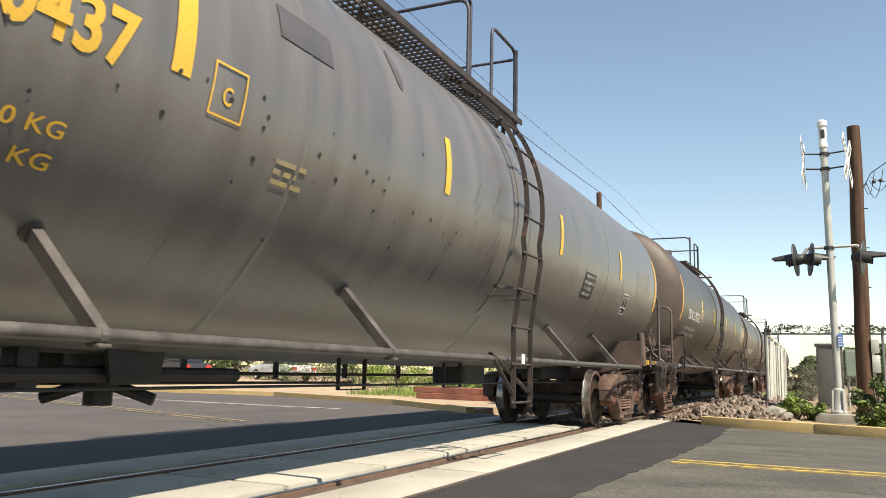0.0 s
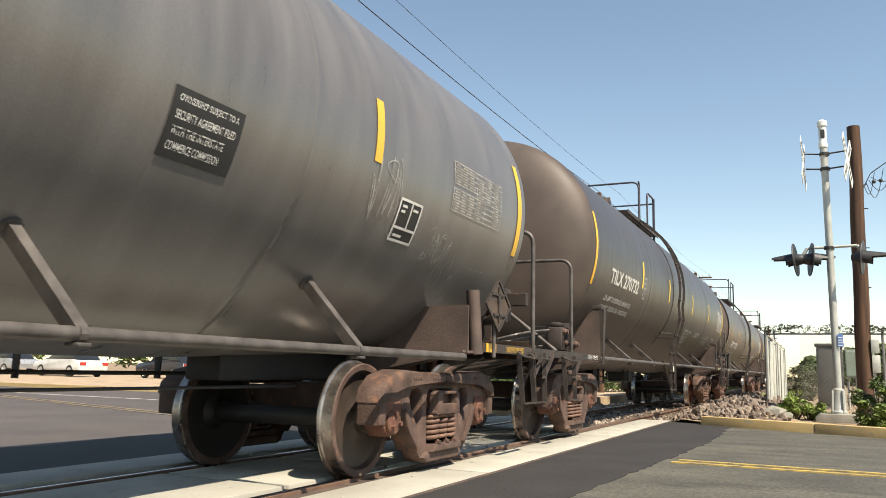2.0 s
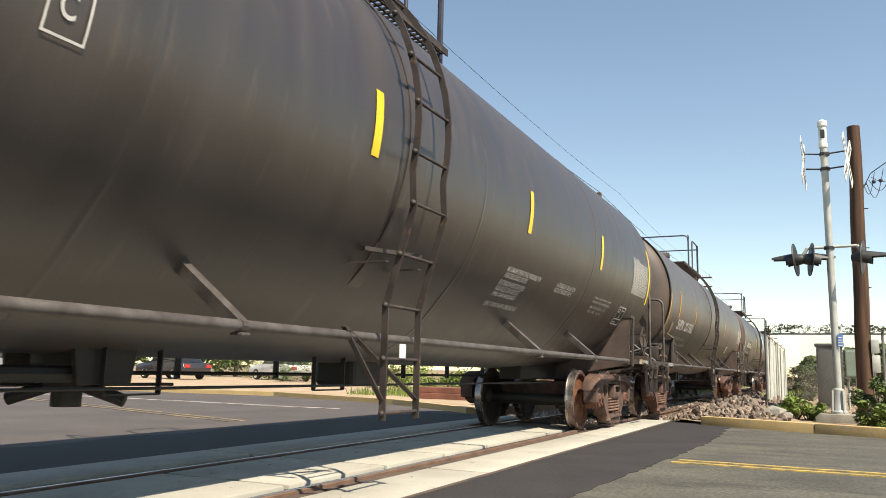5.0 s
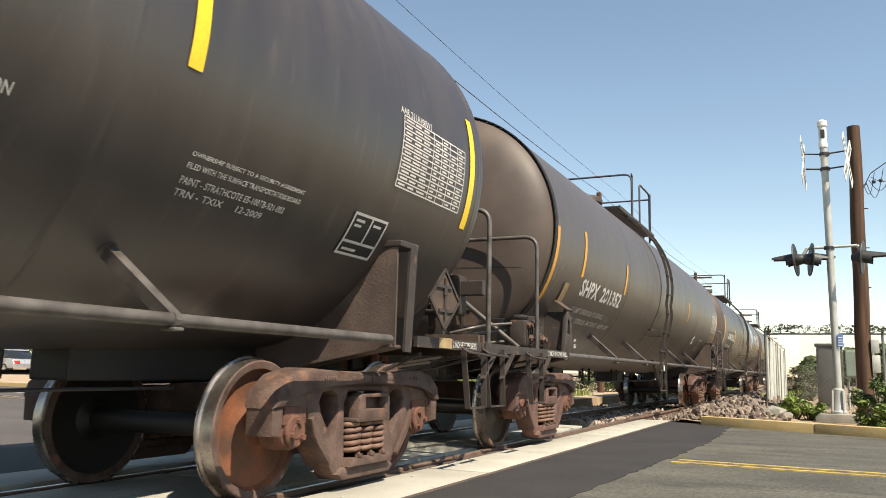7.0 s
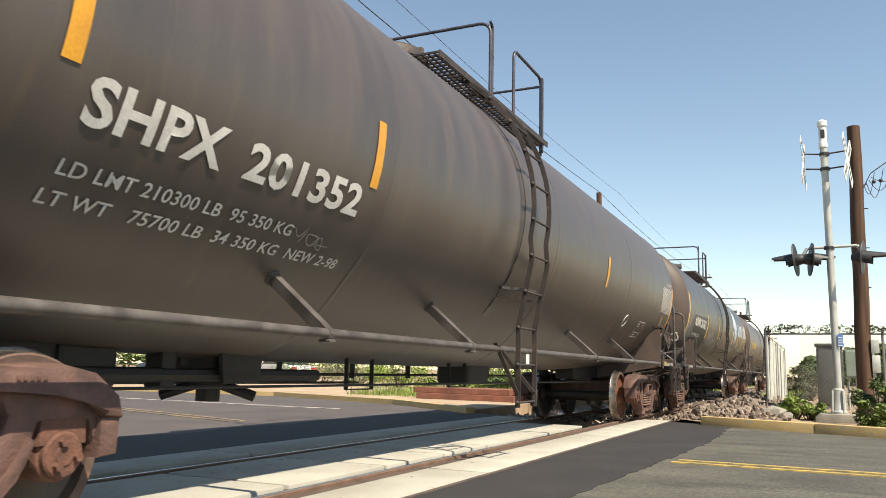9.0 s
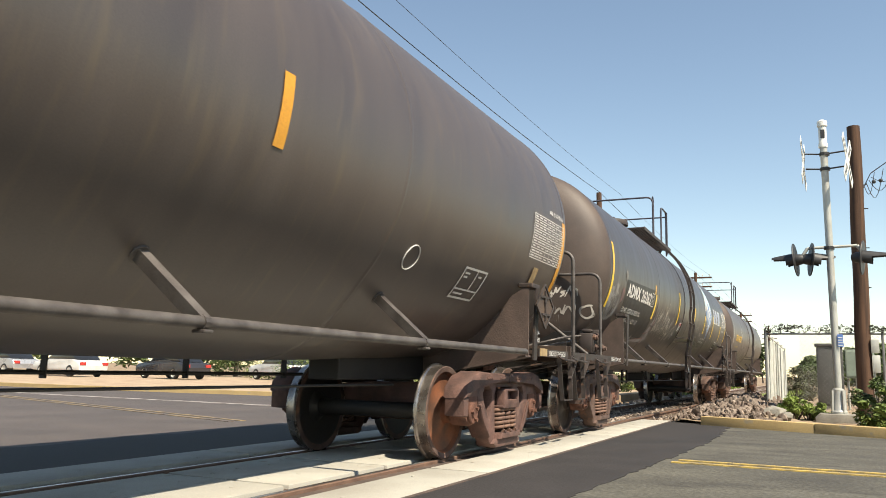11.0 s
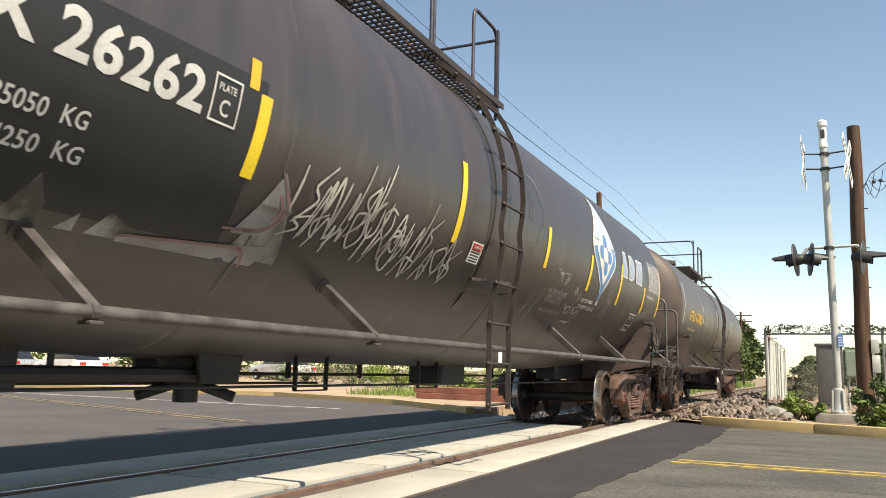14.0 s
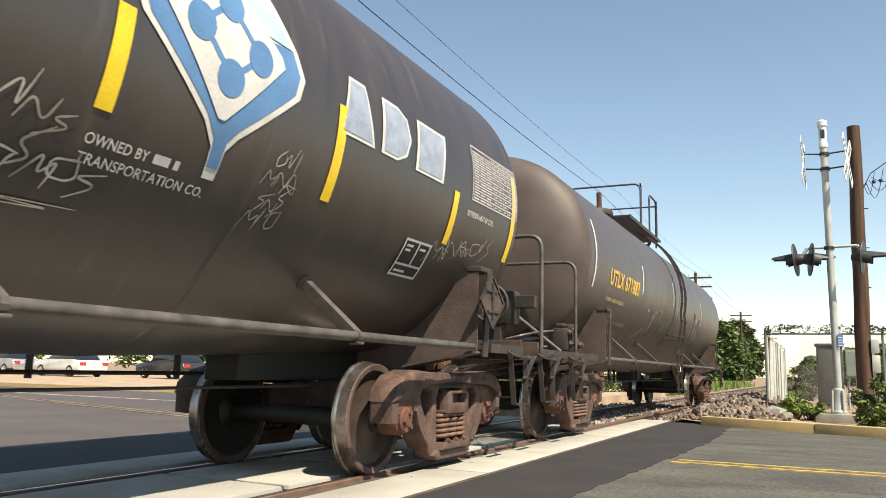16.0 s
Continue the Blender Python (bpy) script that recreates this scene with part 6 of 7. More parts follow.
def make_car(label, u0, a, b, t1, t2, ladder, r1, h0, h1, hoop1, hoop2, material, rust=False, brake=True, orange=False, grate=None, head_mat=None, struts=None, lead=0.25, outlet=None):
    """A tank car, its base at u0 along the train; the other places are along the train too."""
    car = thing("tank_car", label, "tank car", pose(0, u0, 0), group="tank cars of the train")
    L = lambda v: v - u0
    seams = [L(a) + (b - a) * k for k in (0.25, 0.5, 0.75)]
    tank = part("tank", tank_mesh(L(a), L(b), material, head_mat or M_HEAD_DUST, seams), None, car)
    SETS.extend((*w, u0) for w in add_truck(car, L(t1), rust, False) + add_truck(car, L(t2), rust, orange))
    add_bolster_web(car, L(t1) + lead, *((1.22, False) if material is M_TANK_BROWN and rust else ()))
    add_bolster_web(car, L(t2) - 0.15, *((1.45, False) if material is M_TANK_GREY else ()))
    add_end(car, L(a), L(t1), L(hoop1) - 0.15, False, True)
    add_end(car, L(b), L(t2), L(b) + 0.45, True, True)
    for lo, hi in ((L(a) - 0.25, L(t1) + 0.1), (L(t2) - 0.1, L(b) + 0.25)):
        bm = bmesh.new()
        prism(bm, [(-0.75, 1.06), (0.75, 1.06), (0.95, 1.48), (-0.95, 1.48)], lo, hi, "y", 0.01)
        part("head_brace", bm, M_DARK, car, "dark welded brace between stub sill and tank head")
    add_hoops(car, L(hoop1), L(hoop2), 2.38 if material is M_TANK_BROWN and rust else 2.30)
    if brake:
        add_brake_wheel(car, L(hoop1))
    add_valve(car, L(hoop2) - 0.12)
    bm = bmesh.new()
    tube(bm, [(PIPE_X, L(t1) + lead + 0.05, PIPE_Z), (PIPE_X, L(t2) - 0.2, PIPE_Z)], 0.034, 10)
    part("side_pipe", bm, M_PIPE, car, "long straight side pipe", smooth=50)
    bm = bmesh.new()
    tube(bm, [(-PIPE_X, L(t1) + 0.3, PIPE_Z), (-PIPE_X, L(t2) - 0.2, PIPE_Z)], 0.034, 10)
    part("side_pipe", bm, M_PIPE, car, "long straight side pipe", smooth=50)
    for y in struts or (t1 + 2.3, t1 + 4.4, t2 - 4.4, t2 - 2.2):
        for s in (1, -1):
            bm = bmesh.new()
            p, q = Vector((s * PIPE_X, L(y), PIPE_Z)), Vector((s * 1.01, L(y) - 0.09, Z_TANK - math.sqrt(R_TANK ** 2 - 1.01 ** 2) - 0.005))
            bar(bm, p, q, 0.075, 0.055, (0, 1, 0.2))
            box(bm, (s * PIPE_X - 0.042, p.y - 0.035, PIPE_Z - 0.055), (s * PIPE_X + 0.042, p.y + 0.035, PIPE_Z - 0.036), 0.006)
            tube(bm, [(s * PIPE_X, p.y - 0.02, PIPE_Z), (s * PIPE_X, p.y + 0.02, PIPE_Z)], 0.041, 10)
            tube(bm, [(q.x - s * 0.02, q.y, q.z + 0.02), (q.x + s * 0.012, q.y, q.z - 0.014)], 0.06, 12)
            part("strut", bm, M_PIPE, car, "slanting flat strut from pipe to tank")
    add_ladder(car, L(ladder), material, braced=u0 != 31.4)
    add_top(car, L(ladder), L(r1), L(h0), L(h1), L(r1) - 1.0, L(grate if grate is not None else r1 - 1.6))
    # belly: outlet, brake rods and hangers
    mid = L(ladder) - 0.4
    bm = bmesh.new()
    out = L(outlet) if outlet is not None else mid - 2.6
    lathe(bm, [(0, 0.60), (0.09, 0.60), (0.09, 0.70), (0.14, 0.72), (0.14, 0.82), (0.22, 0.86), (0.22, 1.12), (0, 1.12)], 20, Matrix.Translation((0, out, 0)) @ Matrix.Rotation(radians(-90), 4, "Y"))
    for k in (-1, 1):
        tube(bm, [(0, out, 0.76), (k * 0.30, out + k * 0.18, 0.64)], 0.04, 8)
        prism(bm, [(out - 0.27, 1.14), (out + 0.27, 1.14), (out + 0.20, 0.74), (out - 0.20, 0.74)], k * 0.30 - 0.02, k * 0.30 + 0.02, "x", 0.008)
    part("bottom_outlet", bm, M_DARK, car, "dark bottom outlet valve", smooth=40)
    bm = bmesh.new()
    tube(bm, [(-0.45, L(t1) + 1.6, 0.80), (-0.45, L(t2) - 1.6, 0.80)], 0.018, 6)
    tube(bm, [(-0.25, L(t1) + 1.6, 0.74), (-0.25, mid, 0.72)], 0.014, 6)
    for k in range(9):
        y = L(t1) + 1.9 + k * (t2 - t1 - 3.8) / 8
        bar(bm, (-0.45, y, 0.76), (-0.45, y, 1.18), 0.06, 0.012, (0, 1, 0))
    for y in (mid - 1.0, mid + 1.2):
        bar(bm, (0.35, y - 0.2, 0.68), (0.35, y + 0.25, 0.68), 0.03, 0.012)
        bar(bm, (0.35, y - 0.2, 0.68), (0.35, y - 0.2, 1.18), 0.04, 0.012, (0, 1, 0))
        bar(bm, (0.35, y + 0.25, 0.68), (0.35, y + 0.25, 1.18), 0.04, 0.012, (0, 1, 0))
    box(bm, (-0.2, mid + 1.8, 0.70), (0.25, mid + 2.5, 1.14), 0.05)
    box(bm, (-0.25, L(t1) + 1.55, 0.71), (0.20, L(t1) + 2.0, 1.0), 0.04)
    box(bm, (0.05, L(t1) + 2.35, 0.70), (0.22, L(t1) + 2.5, 1.0), 0.03)
    tube(bm, [(0.2, L(t1) + 1.5, 0.80), (0.2, L(t1) + 4.2, 0.80)], 0.05, 8)
    tube(bm, [(0.42, L(t1) + 1.2, 0.72), (0.42, L(t2) - 1.3, 0.72)], 0.012, 6)
    part("brake_rigging", bm, M_DARK, car, "dark brake rods and hangers under the tank")
    CARS.append((car, u0))
    return car


def sill_plate(car, y, w, z, material, label):
    bm = box(bmesh.new(), (PIPE_X + 0.015, y, z), (PIPE_X + 0.028, y + w, z + 0.085), 0.003)
    part("sill_plate", bm, material, car, label)


def sill_note(car, y, text="2 INCH HF COMP SHOES", w=0.85, z=1.06, material=None):
    bm = fitted(text, w, 0.055)
    for v in bm.verts:
        v.co = Vector((PIPE_X + 0.025, y + v.co.x, z + v.co.y))
    part("lettering", bm, material or M_WHITE, car, "small white stencil reading " + text)


B_LINES = (("MAXIMUM OPERATING PRESSURE FOR", -4.46, 1.06, -28.3), ("HEATER COILS 150 PSI", -4.45, 0.66, -30.8), ("EXTERIOR HEATER PIPES", -4.49, 0.75, -34.1),
           ("NO INLET OR OUTLET", -4.49, 0.68, -36.6), ("PIPE CAPS REQUIRED", -4.48, 0.66, -39.3), ("VENT TANK WHEN UNLOADING", -4.5, 0.93, -43.8),
           ("4 in FIBERGLASS INSULATION", -2.81, 0.78, -27.7), ("DO NOT EXCEED 450 F", -2.8, 0.69, -30.3))


def make_train():
    global PIPE_Z
    PIPE_Z = 0.99
    # grey car
    u = -24.5
    A = make_car("grey painted tank car with dark grime streaks and spots", u, -31.26, -15.95, -30.66, -17.11, -23.66, -23.61, -22.91, -22.11, -33.16, -31.76, M_TANK_GREY, False, True, False, -25.86, M_TANK_GREY, (-28.81, -26.21, -21.33, -19.08), outlet=-27.55)
    for y, d0, d1, w in ((-28.51, -10, 22, 0.13), (-25.44, -8, 11, 0.10), (-22.16, -10, 9, 0.10), (-19.00, -8.5, 9.4, 0.10)):
        stripe(A, y - u, d0, d1, w, M_YELLOW_PAINT)
    stripe(A, -16.10 - u, -19, 18.5, 0.11, M_YELLOW_PAINT)
    mark(A, "TILX 290437", -30.59 - u, -14, 1.80, 0.27, M_YELLOW_PAINT)
    mark(A, "LD LMT  95 500 KG", -30.21 - u, -29, 1.2, 0.08, M_YELLOW_PAINT)
    mark(A, "LT WT  34 350 KG", -30.21 - u, -35, 1.2, 0.08, M_YELLOW_PAINT)
    bm = rects([(0, 0, 0.012, 0.28), (0.25, 0, 0.262, 0.28), (0, 0, 0.26, 0.012), (0, 0.27, 0.26, 0.282)])
    part("plate_frame", on_tank(bm, -28.29 - u, -14.8, 0.008), M_YELLOW_PAINT, A, "thin yellow clearance plate frame")
    mark(A, "C", -28.20 - u, -12, 0.07, 0.10, M_YELLOW_PAINT)
    bm = rects([(0, 0, 0.52, 0.36)])
    part("stencil_panel", on_tank(bm, -20.93 - u, -26, 0.006), M_PANEL, A, "black ownership notice panel", smooth=60)
    for i, t in enumerate(("OWNERSHIP SUBJECT TO A", "SECURITY AGREEMENT FILED", "WITH THE INTERSTATE", "COMMERCE COMMISSION")):
        mark(A, t, -20.89 - u, -15.0 - i * 3.1, 0.44 - (0.06 if i > 1 else 0), 0.045)
    print_bars(A, -27.66 - u, -18, (0.30, 0.22, 0.30), 0.03, 0.06, M_FADED_YELLOW, 2)
    load_box(A, -18.58 - u, -28, 0.36, 0.34)
    ruled(A, -17.73 - u, -12, 1.1, 0.42, 9, 4, M_OFFWHITE, 4)
    bm = bmesh.new()
    bm.faces.new([bm.verts.new((0.10 * math.cos(k) * 0.6, 0.20 * math.sin(k), 0)) for k in [j * math.tau / 18 for j in range(18)]])
    part("dark_patch", on_tank(bm, -26.16 - u, 26, 0.006), M_PATCH, A, "dark grey patch", smooth=60)
    bm = rects([(0, 0, 0.56, 0.22)])
    part("dark_patch", on_tank(bm, -27.74 - u, 10, 0.006), M_PATCH, A, "dark grey patch", smooth=60)
    scrawl(A, -19.05 - u, -26, 0.5, 0.55, 3, 3, 0.0032)
    scrawl(A, -18.0 - u, -31, 0.4, 0.3, 5, 3, 0.003)
    rnd = random.Random(31)
    bm = bmesh.new()
    for _ in range(60):
        x, z = rnd.uniform(-30.16, -23.56) - u, rnd.gauss(-0.45, 0.22)
        s = rnd.uniform(0.006, 0.020)
        vs = [bm.verts.new((x + s * rnd.uniform(0.6, 1.1) * math.cos(k), z + s * rnd.uniform(0.6, 1.2) * math.sin(k), 0)) for k in [j * math.tau / 7 for j in range(7)]]
        bm.faces.new(vs)
    for _ in range(13):  # slanting smears beside the ladder
        x, z, s = rnd.uniform(-24.9, -24.2) - u, rnd.uniform(-1.0, -0.1), rnd.uniform(0.08, 0.26)
        w = rnd.uniform(0.003, 0.007)
        bm.faces.new([bm.verts.new(p) for p in ((x, z, 0), (x + w, z, 0), (x + s * 0.7 + w, z + s, 0), (x + s * 0.7, z + s, 0))])
    on_tank(bm, 0, 0, 0.006)
    part("tar_spots", bm, M_PANEL, A, "splashed black spots")
    tag(A, -17.66 - u, -39, 0.52, 0.40, 6, 5, 0.0028, M_OFFWHITE, 0.25)
    part("chalk_line", on_tank(rects([(0, 0, 0.35, 0.008)]), -16.98 - u, -29.3, 0.007), M_OFFWHITE, A, "thin white chalk line")
    sill_note(A, -16.32 - u, w=0.50, z=1.06, material=M_YELLOW_PAINT)
    sill_plate(A, -16.84 - u, 0.24, 1.045, M_AMBER_LIGHT, "amber reflective plate on the sill")
    bm = bmesh.new()
    tube(bm, [(PIPE_X + 0.0, -17.03 - u, 1.02), (PIPE_X - 0.03, -17.06 - u, 1.60)], 0.062, 18)
    part("jacking_post", bm, M_WEB, A, "thick round brown steel jacking post", smooth=50)
    bm = bmesh.new()
    tube(bm, [(PIPE_X + 0.08, -16.80 - u, 1.0), (PIPE_X + 0.08, -16.80 - u, 1.30)], 0.02, 8)
    part("placard_stem", bm, M_PIPE, A, smooth=50)
    PIPE_Z = 1.085
    placard(A, pose(PIPE_X + 0.12, -16.80 - u, 1.48, 0, 0, 84))
    # first black car
    tank_size(1.56, 2.625)
    u = -5.5
    B = make_car("brown-black tank car with white stencils and yellow stripes", u, -13.3, 2.36, -12.8, 1.27, -6.9, -6.68, -5.75, -5.02, -15.45, -13.95, M_TANK, False, True, True, struts=(-10.5, -8.55, -3.48, -1.08), lead=0.18, outlet=-8.45)
    for y, d0, d1, m in ((-13.25, -20.8, 16.3, M_AMBER_LIGHT), (-10.09, -11.3, 5.5, M_YELLOW), (-7.43, -11.9, 5.0, M_YELLOW), (-4.21, -11.9, 4.5, M_YELLOW), (-1.19, -12.3, 5.2, M_YELLOW), (2.15, -20.4, 15.5, M_YELLOW)):
        stripe(B, y - u, d0, d1, 0.10, m)
    mark(B, "TILX 270732", -12.3 - u, -16.3, 1.93, 0.225)
    mark(B, "LD LMT 210500 LB  95450 KG", -12.34 - u, -26.0, 1.74, 0.078)
    mark(B, "LT WT  75500 LB  34250 KG", -12.35 - u, -31.4, 1.80, 0.078)
    part("plate_frame", on_tank(rects([(0, 0, 0.012, 0.36), (0.2, 0, 0.212, 0.36), (0, 0, 0.21, 0.012), (0, 0.35, 0.21, 0.362)]), -9.98 - u, -17.2, 0.008), M_WHITE, B, "thin white clearance plate frame")
    mark(B, "PLATE", -9.96 - u, -8.5, 0.13, 0.05)
    mark(B, "C", -9.92 - u, -14.2, 0.08, 0.12)
    a = -13.3 - u
    head_mark(B, "TILX 270732", -0.70, 3.08, a, 0.98, 0.15, M_WHITE)
    head_mark(B, "CAPY 27590 US GAL", -0.70, 2.94, a, 0.88, 0.085)
    head_mark(B, "CAPY 104 440 L", -0.70, 2.81, a, 0.66, 0.085)
    for i, t in enumerate(("70IE DFT GR", "1W CLASS C WHLS", "SPRG D-5", "TR BM AAR 24")):
        head_mark(B, t, -0.25, 1.90 - i * 0.09, a, (0.5, 0.68, 0.4, 0.5)[i], 0.058)
    for i, (t, x, w, d) in enumerate(B_LINES):
        mark(B, t, x - u, d, w, 0.058)
    for i, t in enumerate(("OWNERSHIP SUBJECT TO A SECURITY AGREEMENT", "FILED WITH THE SURFACE TRANSPORTATION BOARD")):
        mark(B, t, -1.03 - u, -27.2 - i * 2.2, 0.97, 0.032)
    for i, t in enumerate(("PAINT - STRATHCOTE EE-100TB-921-003", "TRN - TXIX     12-2009")):
        mark(B, t, -1.03 - u, -32.6 - i * 2.6, (0.86, 0.70)[i], 0.042)
    ruled(B, 0.89 - u, -16.4, 1.09, 0.52, 11, 5, M_WHITE, 9)
    mark(B, "AAR 211A100W1", 0.84 - u, 3.1, 0.5, 0.05)
    load_box(B, 0.54 - u, -38.2, 0.45, 0.325)
    sill_note(B, -13.25 - u, w=0.53)
    sill_plate(B, 1.86 - u, 0.24, 1.05, M_BRASS, "pale tan plate on the sill")
    sill_note(B, 2.13 - u, w=0.5)
    placard(B, pose(PIPE_X + 0.12, 1.73 - u, 1.43, 0, 0, 86))
    # second black car
    tank_size(1.50, 2.56)
    u = 13.0
    C = make_car("dark brown tank car with amber stripes and white stencils", u, 4.85, 20.93, 5.66, 20.0, 11.72, 12.30, 13.1, 14.2, 2.97, 4.40, M_TANK_BROWN, True, True, True, struts=(8.2, 10.5, 14.9, 17.4), lead=-0.12)
    for y, d0, d1 in ((4.91, -34, 1), (6.13, -17, 6), (8.63, -17, 1.2), (11.75, -15, 1.6), (15.37, -17, 0), (20.85, -32, 3)):
        stripe(C, y - u, d0, d1, 0.10, M_AMBER)
    mark(C, "SHPX", 6.26 - u, -26.2, 0.90, 0.235)
    mark(C, "201352", 7.34 - u, -26.0, 1.20, 0.225)
    mark(C, "LD LMT 210300 LB  95 350 KG", 6.27 - u, -35.6, 1.71, 0.082)
    mark(C, "LT WT   75700 LB  34 350 KG  NEW 2-98", 6.25 - u, -41.6, 2.39, 0.082)
    a = 4.85 - u
    head_mark(C, "SHPX 201352", -0.5, 3.05, a, 0.95, 0.13, M_WHITE)
    head_mark(C, "CAPY 25614  GAL", -0.5, 2.88, a, 0.62, 0.075)
    head_mark(C, "CAPY 96 960   L", -0.5, 2.75, a, 0.60, 0.075)
    for i, t in enumerate(("CVR-95 DFT GR", "NO BR BM", "SPRG D-5", "1W CL C WHLS", "CODE CPI")):
        head_mark(C, t, -0.22, 1.98 - i * 0.092, a, (0.56, 0.38, 0.60, 0.56, 0.38)[i], 0.058)
    placard(C, pose(0.52, head_y(0.52, 1.60, a) - 0.17, 1.47, 6, 0, 12))
    part("head_seam", on_head(rects([(-0.9, 0, 1.15, 0.007)]), 0, 2.06, a), M_DARK, C, "thin dark weld seam across the head")
    # open tapered pillar with a slanting cap
    bm = bmesh.new()
    holed_plate(bm, [(5.40 - u, 1.08), (5.76 - u, 1.08), (5.70 - u, 1.56), (5.52 - u, 1.66)], [[(5.53 - u, 1.36), (5.66 - u, 1.34), (5.65 - u, 1.50), (5.56 - u, 1.53)]], 1.37, 1.42, 0.006)
    prism(bm, [(5.48 - u, 1.08), (5.52 - u, 1.08), (5.57 - u, 1.60), (5.53 - u, 1.62)], 1.12, 1.375, "x")
    pillar = part("pillar", bm, M_STEEL, C, "open tapered steel pillar on the sill", smooth=35)
    bm = box(bmesh.new(), (-0.11, -0.13, -0.012), (0.11, 0.13, 0.012), 0.004, pose(1.34, 5.60 - u, 1.70, 0, 35, 0))
    part("cap", bm, M_STEEL_BROWN, pillar)
    ruled(C, 19.79 - u, -17.6, 1.05, 0.48, 9, 5, M_WHITE, 11)
    mark(C, "AAR 211A100W1", 20.32 - u, 3.5, 0.5, 0.055)
    part("seam_band", strap_mesh(4.80 - u, 0.09), M_DARK, C, "dark band at the head seam", smooth=60)
    part("stencil_frame", on_tank(rects([(0, 0, 0.53, 0.022), (0, 0.32, 0.53, 0.342), (0, 0, 0.022, 0.34), (0.51, 0, 0.532, 0.34), (0, 0.1, 0.53, 0.118), (0.3, 0.1, 0.318, 0.34),
                                          (0.05, 0.27, 0.15, 0.29), (0.05, 0.23, 0.13, 0.25), (0.36, 0.26, 0.44, 0.28), (0.05, 0.05, 0.25, 0.07)]), 18.41 - u, -42.3, 0.008), M_WHITE, C, "white empty stencil frame")
    bm = rects([(0, 0, 0.15, 0.22)])
    part("tan_plate", on_tank(bm, 20.03 - u, -29.5, 0.02), M_BRASS, C, "tan weathered notice plate", smooth=60)
    part("tan_plate", on_tank(rects([(0, 0, 0.18, 0.28)]), 5.5 - u, -33, 0.02), M_BRASS, C, "tan weathered notice plate", smooth=60)
    bm = bmesh.new()
    tube(bm, [(0.11 * math.cos(k * math.tau / 24), 0.11 * math.sin(k * math.tau / 24), 0) for k in range(24)], 0.006, 5, True)
    part("round_stencil", on_tank(bm, 17.38 - u, -32, 0.004), M_WHITE, C, "round white stencil ring")
    for t, z in (("JACK", 1.25), ("HERE", 1.18)):
        bm = fitted(t, 0.10, 0.045)
        for v in bm.verts:
            v.co = Vector((PIPE_X + 0.062, 5.655 - u + v.co.x, z + v.co.y))
        part("lettering", bm, M_WHITE, C, "small white stencil reading " + t)
    sill_note(C, 4.75 - u, w=0.75)
    sill_plate(C, 20.23 - u, 0.24, 1.05, M_BRASS, "pale tan plate on the sill")
    sill_note(C, 20.54 - u, w=0.65)
    tag(C, 4.98 - u, -29, 0.24, 0.42, 3, 2, 0.004, M_OFFWHITE)
    tag(C, 7.95 - u, -36, 0.36, 0.12, 14, 4, 0.004, M_OFFWHITE, 0.04)
    placard(C, pose(PIPE_X + 0.12, 20.09 - u, 1.585, 0, 0, 86))
    for t, z in (("JACK", 1.27), ("HERE", 1.20)):
        bm = fitted(t, 0.08, 0.04)
        for v in bm.verts:
            v.co = Vector((PIPE_X + 0.066, 20.01 - u + v.co.x, z + v.co.y))
        part("lettering", bm, M_WHITE, C, "small white stencil reading " + t)
    # third black car, with graffiti
    tank_size(1.48, 2.54)
    u = 31.4
    D = make_car("black tank car with graffiti and a white and blue emblem", u, 23.42, 39.3, 24.17, 38.6, 30.66, 30.43, 31.5, 32.2, 21.63, 23.02, M_TANK, False, False, False, struts=(26.1, 28.5, 33.8, 36.4), outlet=28.2)
    for y, d0, d1 in ((23.55, -27, -7), (27.10, -25, -6.6), (29.85, -22.5, 5.4), (32.3, -19, -0.6), (34.21, -22, -3), (36.0, -24, 0.8), (37.83, -24, -6), (39.2, -23, 11)):
        stripe(D, y - u, d0, d1, 0.10, M_YELLOW)
    stripe(D, 23.55 - u, -7, 12, 0.10, M_AMBER_LIGHT)
    stripe(D, 26.98 - u, -6.5, 0, 0.08, M_AMBER_LIGHT)
    outline_on(D, "stencil_panel", [(0.0, 0.0), (0.02, -0.42), (0.24, -0.94), (2.62, -0.93), (2.56, -0.5), (2.55, 0.06)], 24.55 - u, -6.0, 0.0035, M_PANEL, "clean black repainted panel behind the number")
    mark(D, "ADMX 26262", 24.66 - u, -16.2, 1.97, 0.232)
    part("plate_frame", on_tank(rects([(0, 0, 0.012, 0.25), (0.2, 0, 0.212, 0.25), (0, 0, 0.21, 0.012), (0, 0.24, 0.21, 0.252)]), 26.68 - u, -16.4, 0.008), M_WHITE, D, "thin white clearance plate frame")
    mark(D, "PLATE", 26.72 - u, -9.8, 0.13, 0.04)
    mark(D, "C", 26.75 - u, -14.8, 0.07, 0.09)
    mark(D, "LD LMT  187500 LB  85050  KG", 24.62 - u, -26.5, 1.42, 0.088)
    mark(D, "LT WT   75500 LB   34250  KG", 24.60 - u, -32.7, 1.48, 0.088)
    mark(D, "NEW 11-96", 24.70 - u, -39.0, 0.46, 0.085)
    a = 23.42 - u
    head_mark(D, "ADMX 26262", -0.55, 2.86, a, 0.96, 0.13, M_WHITE)
    head_mark(D, "CAPY 25571 GALS", -0.53, 2.72, a, 0.78, 0.075)
    head_mark(D, "CAPY 96797 LITERS", -0.53, 2.60, a, 0.84, 0.075)
